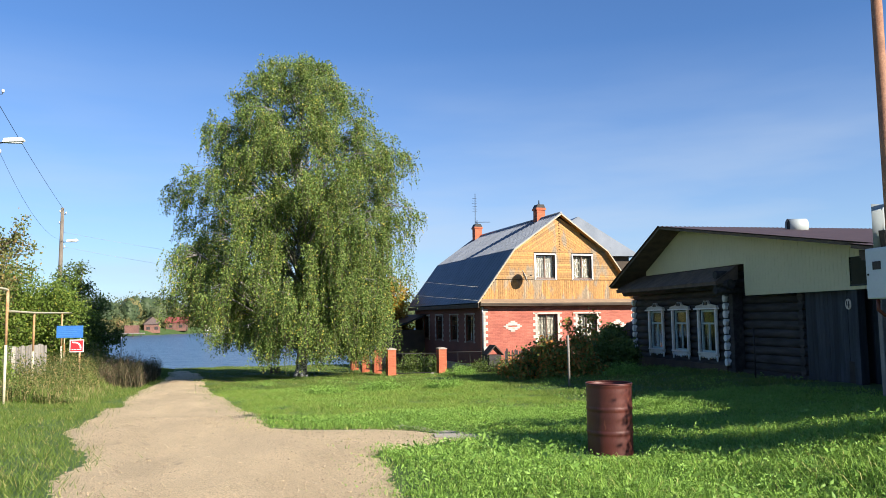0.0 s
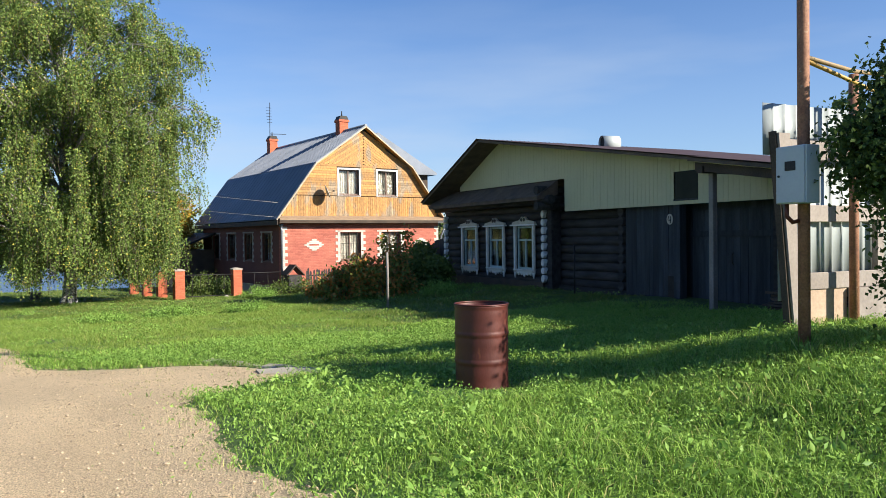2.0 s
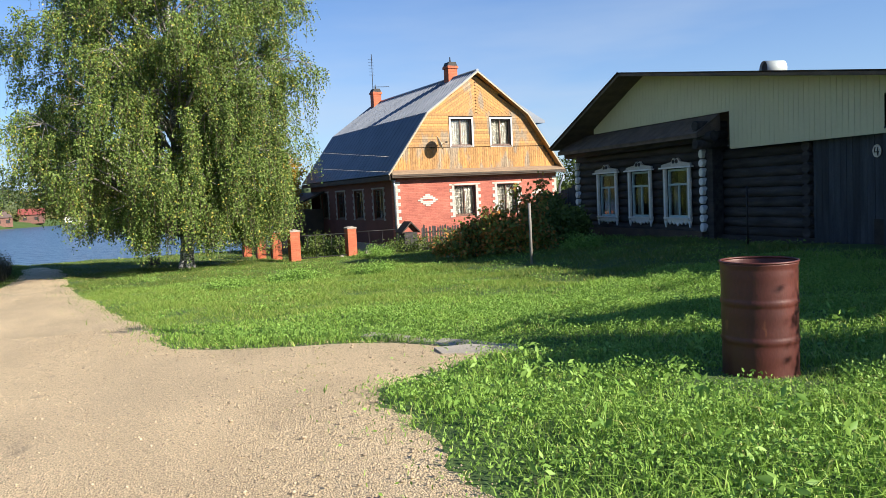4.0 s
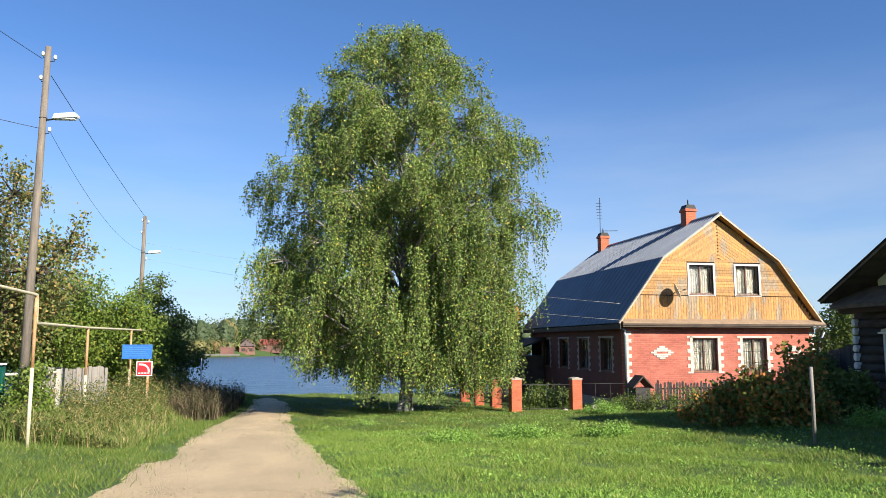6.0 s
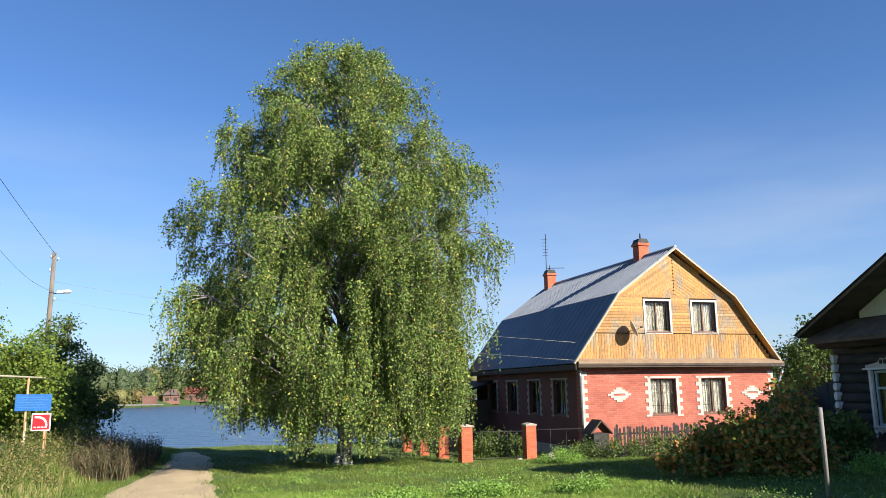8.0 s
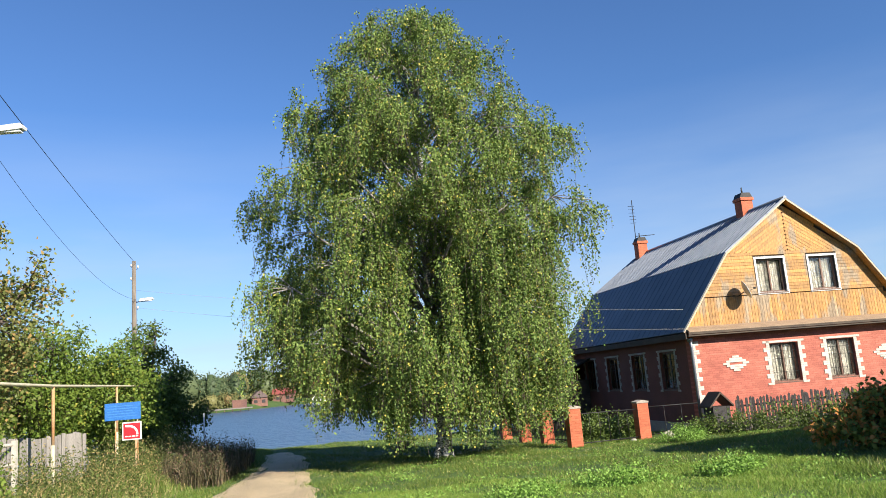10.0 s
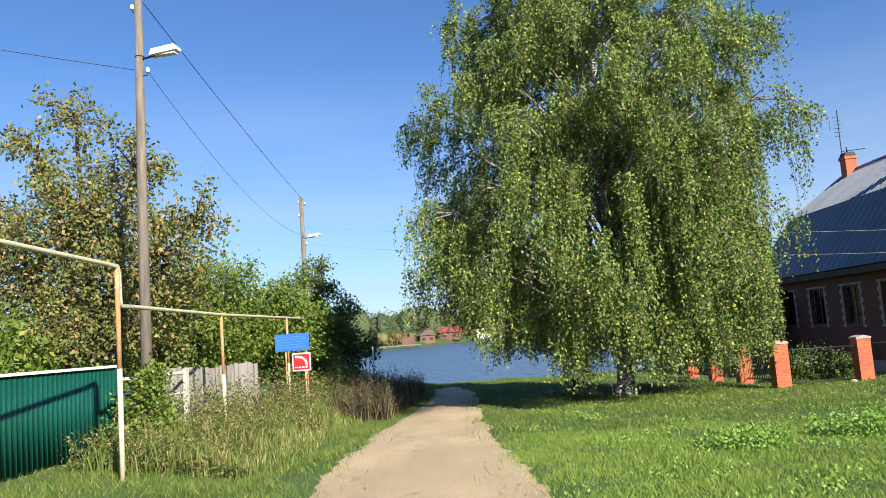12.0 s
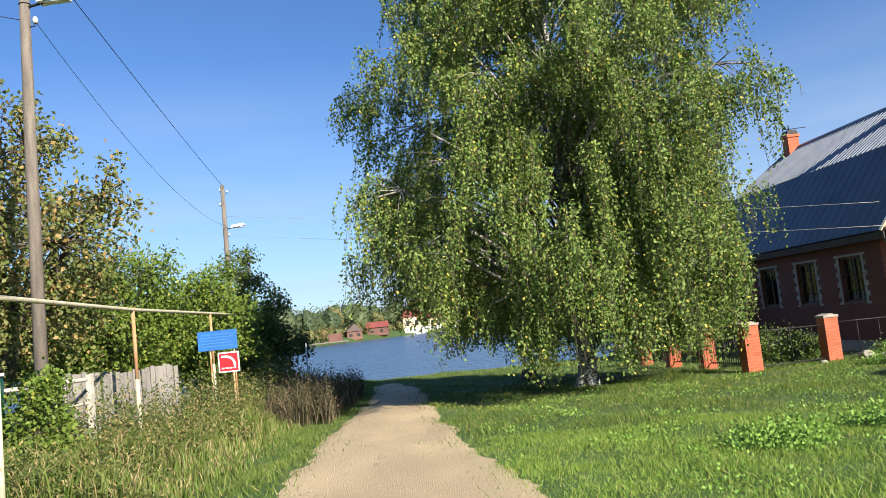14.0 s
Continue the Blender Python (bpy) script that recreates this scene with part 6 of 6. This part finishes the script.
FAR_CREAM = material("far_cream_wall", (0.70, 0.60, 0.42), (0.62, 0.52, 0.36), 0.9, scale=0.5, fine=4, bump=0)
FAR_ROOF = material("far_red_roof", (0.30, 0.075, 0.06), (0.25, 0.065, 0.055), 0.7, scale=0.5, fine=4, bump=0)


def far_house(x, back, w, d, h, wall, roof, rh, label, turn=0):
    y = float(far_edge(x)) + back
    e = base("far_house", pose(x, y, lz(x, y) - 0.3, 0, 0, turn), label, "house", "houses on the far shore")
    part("wall", boxed(-w / 2, 0, 0, w / 2, d, h), wall, e)
    part("roof", prism(bmesh.new(), [(-w / 2 - 0.4, h), (w / 2 + 0.4, h), (0, h + rh)] if turn else [(-0.4, h), (d + 0.4, h), (d / 2, h + rh)], "y" if turn else "x", -0.4 if turn else -w / 2 - 0.4, d + 0.4 if turn else w / 2 + 0.4), roof, e)
    n = max(2, int(w / 2.4))
    for i in range(n):
        x0 = -w / 2 + w * (i + 0.5) / n
        part("window", boxed(x0 - 0.5, -0.06, h * 0.4, x0 + 0.5, 0.0, h * 0.75), DARK_ROOM, e)


far_house(-40.5, 2, 4.6, 4.5, 2.6, FAR_BRICK, ROOF_DARK, 2.2, "red-brown boathouse on the far shore", 20)
far_house(-35.5, 4, 6, 5, 2.6, FAR_BRICK, FAR_ROOF, 1.8, "brown house on the far shore")
far_house(-26, 3, 6, 6, 5.0, FAR_CREAM, FAR_ROOF, 2.6, "cream house with a red roof on the far shore")
far_house(-17, 5, 9, 6, 4.0, FAR_CREAM, FAR_ROOF, 2.2, "cream house with a red roof on the far shore")
far_house(-4, 14, 8, 6, 4.5, WHITE_PAINT, ROOF_METAL, 2.2, "white house on the far shore")
QW = base("quay_wall", pose(-18, float(far_edge(-18)), -2), "long white wall along the far shore", "wall")
for x0, x1 in ((-28, -18), (-18, -6), (-6, 8)):
    a, b = float(far_edge(x0)) + 2.0, float(far_edge(x1)) + 2.0
    bm = bmesh.new()
    vs = [bm.verts.new(v) for v in ((x0, a, -2.6), (x1, b, -2.6), (x1, b, -0.2), (x0, a, -0.2), (x0, a + 0.5, -2.6), (x1, b + 0.5, -2.6), (x1, b + 0.5, -0.2), (x0, a + 0.5, -0.2))]
    for f in ((0, 1, 2, 3), (7, 6, 5, 4), (3, 2, 6, 7), (0, 4, 5, 1), (1, 5, 6, 2), (0, 3, 7, 4)):
        bm.faces.new([vs[i] for i in f])
    wpart("wall_length", bm, WHITE_PAINT, QW)
JT = base("jetty", pose(-46, 215, WATER), "grey wooden jetty on the far shore", "jetty")
wpart("deck", boxed(-56, 216.5, WATER + 0.7, -38, 218.5, WATER + 1.0), GREY_WOOD, JT)
for i in range(9):
    wpart("pile", tubed([(-55.5 + i * 2.1, 216.7, WATER - 1.5), (-55.5 + i * 2.1, 216.7, WATER + (2.2 if i % 3 == 0 else 0.8))], 0.14, 6), BROWN_WOOD, JT)
wpart("hut", boxed(-43, 216.8, WATER + 1.0, -39.5, 218.4, WATER + 3.0), FAR_BRICK, JT)

# ---- grass, weeds and pebbles ----
BLADE = leaf_material("grass_blade", (0.145, 0.275, 0.036), (0.350, 0.520, 0.100), (0.52, 0.50, 0.18), 0.04)
BLADE_MID = leaf_material("lawn_blade", (0.120, 0.215, 0.030), (0.300, 0.410, 0.080), (0.48, 0.43, 0.15), 0.06)
BLADE_DRY = leaf_material("dry_grass_blade", (0.10, 0.17, 0.03), (0.23, 0.27, 0.07), (0.42, 0.33, 0.16), 0.22)
BLADE_FAR = leaf_material("far_grass_blade", (0.085, 0.145, 0.024), (0.195, 0.265, 0.055), (0.40, 0.35, 0.13), 0.07)
WEED = leaf_material("weed_leaf", (0.135, 0.265, 0.042), (0.320, 0.490, 0.105))
FALLEN = leaf_material("fallen_leaf", (0.42, 0.38, 0.10), (0.52, 0.46, 0.20))


def scatter(x0, x1, y0, y1, n, rng, keep):
    x, y = x0 + (x1 - x0) * rng.random(n), y0 + (y1 - y0) * rng.random(n)
    k = keep(x, y)
    return x[k], y[k]


def off_road(x, y, edge=0.0, soft=0.42, rng=NR):
    """True beside the road; thin towards its edge and on the bare patch."""
    u = x - road_mid(y)
    d = np.where(u > 0, u - np.interp(y, ry, EDGE_R), -u - np.interp(y, ry, EDGE_L))
    return d > edge - 0.02 + 0.40 * soft * rng.normal(size=len(x)) * (1 + 1.5 * (rng.random(len(x)) < 0.15))


def patchy(x, y, f=0.5):
    return 0.5 + 0.5 * np.sin(x * 1.7 * f + 1.3 * np.sin(y * 1.1 * f)) * np.sin(y * 1.5 * f + 1.1 * np.sin(x * 0.9 * f + 2))


def blades(name, x, y, h, w, mat, lean, label, rng, plain=False):
    """Bent tapering blades, three triangles each, or plain ones of one triangle."""
    n = len(x)
    z = land(x, y) - 0.01
    a = rng.random(n) * 6.283
    la = rng.random(n) * 6.283
    l = (lean * (0.3 + rng.random(n)) * h)
    dx, dy = np.cos(la) * l, np.sin(la) * l
    sx, sy = np.cos(a) * w / 2, np.sin(a) * w / 2
    b0 = np.stack([x - sx, y - sy, z], -1)
    b1 = np.stack([x + sx, y + sy, z], -1)
    m0 = np.stack([x - sx * 0.8 + dx * 0.35, y - sy * 0.8 + dy * 0.35, z + h * 0.62], -1)
    m1 = np.stack([x + sx * 0.8 + dx * 0.35, y + sy * 0.8 + dy * 0.35, z + h * 0.62], -1)
    t = np.stack([x + dx, y + dy, z + h * (1 - 0.25 * lean)], -1)
    if plain:
        return tagged(raw(name, np.stack([b0, b1, t], 1).reshape(-1, 3), np.arange(n * 3).reshape(-1, 3), mat), label, "grass", kind="stuff")
    V = np.stack([b0, b1, m1, m0, t], 1).reshape(-1, 3)
    i = np.arange(n) * 5
    F = np.stack([i, i + 1, i + 2, i, i + 2, i + 3, i + 3, i + 2, i + 4], -1).reshape(-1, 3)
    return tagged(raw(name, V, F, mat), label, "grass", kind="stuff")


rng = np.random.default_rng(21)
# near right
x, y = scatter(1.4, 14.5, 1.5, 16, 270000, rng, lambda x, y: off_road(x, y) & (rng.random(len(x)) < (0.15 + 0.85 * smooth(1.5, 3.2, y)) * (1 - 0.85 * smooth(12.5, 14.5, x))))
p = patchy(x, y, 1.6)
tall = smooth(6.0, 9.5, x) * (1 - smooth(8.5, 11.5, y)) + 0.5 * smooth(4, 6, x) * (1 - smooth(7.5, 9.5, y))
tall = tall + 0.7 * smooth(3.8, 5.0, x) * (1 - smooth(7.5, 9.0, y))
h = (0.05 + 0.065 * p + 0.075 * np.minimum(tall, 1)) * (0.5 + 1.0 * rng.random(len(x)) ** 1.5)
h = h * (0.35 + 0.65 * smooth(0.35, 1.0, np.hypot(x - 6.35, y - 8.5)))
blades("grass", x, y, h, 0.004 + 0.004 * rng.random(len(x)) + 0.0003 * y, BLADE, 1.3, "lush uneven green grass around the barrel", rng)
# middle
x, y = scatter(-1.0, 9, 16, 26, 170000, rng, lambda x, y: off_road(x, y))
h = (0.035 + 0.07 * patchy(x, y, 1.5)) * (0.6 + 0.8 * rng.random(len(x)))
blades("grass", x, y, h, 0.009 + 0.006 * rng.random(len(x)), BLADE_MID, 0.8, "short green grass beside the road", rng, True)
x, y = scatter(-2.5, 17, 16, 36, 190000, rng, lambda x, y: off_road(x, y) & ((y > 25.5) | (x > 8.5)))
h = (0.04 + 0.09 * patchy(x, y, 1.1)) * (0.6 + 0.8 * rng.random(len(x)))
blades("grass", x, y, h, 0.012 + 0.009 * rng.random(len(x)), BLADE_FAR, 0.8, "short green grass beside the road", rng, True)
# left verge
x, y = scatter(-7.6, 1.0, 4, 24, 95000, rng, lambda x, y: off_road(x, y) & (x < road_mid(y)) & (x > -7.55) & (rng.random(len(x)) < smooth(3, 8, y)))
h = (0.05 + 0.10 * patchy(x, y, 1.3)) * (0.6 + 0.9 * rng.random(len(x)))
blades("grass", x, y, h, 0.010 + 0.007 * rng.random(len(x)), BLADE_FAR, 0.8, "short green grass on the road verge", rng, True)
x, y = scatter(-9.0, 0.0, 24, 54, 170000, rng, lambda x, y: off_road(x, y) & (x < road_mid(y)))
h = (0.03 + 0.08 * patchy(x, y, 1.3)) * (0.6 + 0.9 * rng.random(len(x)))
blades("grass", x, y, h, 0.012 + 0.008 * rng.random(len(x)), BLADE_FAR, 0.8, "short green grass on the road verge", rng, True)
# towards the shore
x, y = scatter(-9, 12, 36, 56, 45000, rng, lambda x, y: off_road(x, y))
h = (0.05 + 0.08 * patchy(x, y, 1.0)) * (0.6 + 0.8 * rng.random(len(x)))
blades("grass", x, y, h, 0.022 + 0.012 * rng.random(len(x)), BLADE_FAR, 0.8, "short green grass near the shore", rng, True)
# tall dry growth on the left
def verge(x, y):
    d = road_mid(y) - road_half(y) - x
    return (d > 0.9 + 0.5 * rng.random(len(x))) & (d < 4.2) & (rng.random(len(x)) < 0.25 + 0.75 * patchy(x, y, 1.4))
x, y = scatter(-9.5, -2, 23.5, 44, 60000, rng, verge)
d = road_mid(y) - road_half(y) - x
h = (0.20 + 0.42 * smooth(1.0, 2.8, d)) * (0.45 + 0.75 * rng.random(len(x))) * (0.75 + 0.5 * patchy(x, y, 0.9))
blades("tall_grass", x, y, h, 0.014 + 0.010 * rng.random(len(x)), BLADE_DRY, 0.55, "tall drying grass and weeds under the pipe", rng)
x, y = scatter(-9.5, -2, 23.5, 44, 9000, rng, lambda x, y: (road_mid(y) - road_half(y) - x > 1.5 + 0.7 * patchy(x, y, 1.7)) & (road_mid(y) - road_half(y) - x < 4.6))
d = road_mid(y) - road_half(y) - x
h = (0.45 + 0.75 * smooth(1.5, 3.2, d)) * (0.55 + 0.6 * rng.random(len(x))) * (0.7 + 0.6 * patchy(x, y, 1.1)) * (0.45 + 0.55 * smooth(25.0, 29.0, y))
P = np.concatenate([np.stack([x, y, land(x, y) + h * k], -1) for k in np.linspace(0.15, 1.0, 14)])
P = P + rng.normal(size=P.shape) * (0.028, 0.028, 0.03)
V, F = leaf_cloud(P, 0.034, -0.3, rng, 2.1)
tagged(raw("tall_weeds", V, F, leaf_material("tall_weed_leaf", (0.055, 0.085, 0.022), (0.17, 0.195, 0.055), (0.36, 0.28, 0.12), 0.20)), "leafy weeds among the tall grass", "weeds", kind="stuff")
# dark brush at the road's bend
x, y = scatter(-7.2, -3.6, 33.0, 42.5, 7500, rng, lambda x, y: (road_mid(y) - road_half(y) - x > 0.35) & (road_mid(y) - road_half(y) - x < 2.1))
h = (0.45 + 0.85 * patchy(x, y, 2.2)) * (0.4 + 0.75 * rng.random(len(x)))
blades("brush", x, y, h, 0.014 + 0.010 * rng.random(len(x)), leaf_material("brush_stem", (0.07, 0.062, 0.038), (0.17, 0.14, 0.08), (0.26, 0.20, 0.12), 0.25), 0.4, "dark dry brush beside the road near the shore", rng)
P = np.concatenate([np.stack([x, y, land(x, y) + h * (0.25 + 0.75 * rng.random(len(x)))], -1) for k in range(6)])
V, F = leaf_cloud(P + rng.normal(size=P.shape) * 0.05, 0.042, 0.1, rng)
tagged(raw("brush", V, F, leaf_material("brush_leaf", (0.045, 0.055, 0.025), (0.12, 0.115, 0.05), (0.18, 0.11, 0.08), 0.25)), "dark leafy brush beside the road near the shore", "weeds", kind="stuff")
# broad-leaved weeds
x, y = scatter(2.6, 13, 2.2, 15, 260000, rng, lambda x, y: off_road(x, y, 0.10) & (np.hypot(x - 6.4, y - 8.55) > 0.5) & (patchy(x + 3, y, 2.3) + 0.30 * rng.normal(size=len(x)) > 0.40))
lush = patchy(x + 3, y, 2.3) * patchy(x, y + 2, 5.1)
P = np.stack([x, y, land(x, y) + 0.02 + (0.04 + 0.17 * lush) * rng.random(len(x)) ** 0.7], -1)
V, F = leaf_cloud(P, 0.018, -0.3, rng, 1.5)
tagged(raw("weeds", V, F, WEED), "broad-leaved weeds among the grass", "weeds", kind="stuff")
x, y = scatter(3.2, 11, 2.4, 11, 15000, rng, lambda x, y: off_road(x, y, 0.25) & (np.hypot(x - 6.4, y - 8.55) > 0.6) & (patchy(x * 1.3, y + 5, 3.3) + 0.12 * rng.normal(size=len(x)) > 0.74))
P = np.stack([x, y, land(x, y) + 0.04 + 0.13 * rng.random(len(x))], -1)
V, F = leaf_cloud(P, 0.034, -0.2, rng, 2.2)
tagged(raw("weeds", V, F, WEED), "large dandelion and dock leaves among the grass", "weeds", kind="stuff")
x, y = scatter(0, 16, 16, 34, 42000, rng, lambda x, y: off_road(x, y, 0.2) & (patchy(x + 3, y, 1.3) > 0.62))
P = np.stack([x, y, land(x, y) + 0.02 + 0.08 * rng.random(len(x))], -1)
V, F = leaf_cloud(P, 0.030, -0.2, rng)
tagged(raw("weeds", V, F, WEED), "broad-leaved weeds among the grass", "weeds", kind="stuff")
# fallen birch leaves
x, y = scatter(-2, 8, 28, 38, 1300, rng, lambda x, y: np.hypot(x - 3, y - 33.5) < 5)
P = np.stack([x, y, land(x, y) + 0.06 + 0.03 * rng.random(len(x))], -1)
V, F = leaf_cloud(P, 0.024, 0, rng)
tagged(raw("fallen_leaves", V, F, FALLEN), "yellow fallen birch leaves on the grass", "leaves", kind="stuff")
for k, (wx, wy, s, t) in enumerate(((5.2, 23.6, 0.6, 0.22), (7.3, 23.8, 0.5, 0.16), (3.5, 23.1, 0.5, 0.12), (9.6, 32.5, 0.6, 0.30), (12.6, 22.0, 0.5, 0.3))):
    tree("weed_clump", wx, wy, ((0, 0, t * 0.5, s, s * 0.8, t * 0.5), (s * 0.8, 0.3, t * 0.35, s * 0.6, s * 0.5, t * 0.35), (-s * 0.8, 0.1, t * 0.3, s * 0.5, s * 0.5, t * 0.3)), WEED, 0.036, 3200, "low clump of broad green weeds in the grass", "weeds", seed=40 + k, trunk=0.008, group="weed clumps")
# worn tufts on the bare patch
x, y = scatter(2.6, 7.2, 10.6, 16.2, 9000, rng, lambda x, y: (patchy(x + 1, y * 1.6, 3.1) + 0.2 * rng.normal(size=len(x)) > 0.80))
h = 0.02 + 0.035 * rng.random(len(x))
blades("grass", x, y, h, 0.008 + 0.006 * rng.random(len(x)), leaf_material("worn_grass", (0.22, 0.25, 0.06), (0.38, 0.36, 0.13), (0.50, 0.42, 0.22), 0.3), 1.1, "short worn grass tufts on the bare earth", rng)
# pebbles on the road
n = 16000
y = 2.5 + 14 * rng.random(n) ** 1.2
u = 2 * rng.random(n) ** 0.75 - 1
x = road_mid(y) + u * np.where(u > 0, np.interp(y, ry, EDGE_R), np.interp(y, ry, EDGE_L)) * 0.98
s = 0.003 + 0.005 * rng.random(n) + 0.010 * rng.random(n) ** 9
oct_ = np.array(((1, 0, 0), (-1, 0, 0), (0, 1, 0), (0, -1, 0), (0, 0, 0.7), (0, 0, -0.7)), float)
jig = 1 + 0.35 * rng.normal(size=(n, 6, 1)) * 0.6
ang = rng.random(n) * 6.28
rot = np.stack([np.cos(ang), -np.sin(ang), np.zeros(n), np.sin(ang), np.cos(ang), np.zeros(n), np.zeros(n), np.zeros(n), np.ones(n)], -1).reshape(n, 3, 3)
V = np.einsum("nij,nkj->nki", rot, oct_[None] * jig * (1.3, 0.9, 1.0)) * s[:, None, None] + np.stack([x, y, land(x, y) + 0.022 + s * 0.2], -1)[:, None, :]
T = np.array(((0, 2, 4), (2, 1, 4), (1, 3, 4), (3, 0, 4), (2, 0, 5), (1, 2, 5), (3, 1, 5), (0, 3, 5)))
F = (T[None] + (np.arange(n) * 6)[:, None, None]).reshape(-1, 3)
tagged(raw("pebbles", V.reshape(-1, 3), F, STONE), "loose grey pebbles on the dirt road", "gravel", kind="stuff")
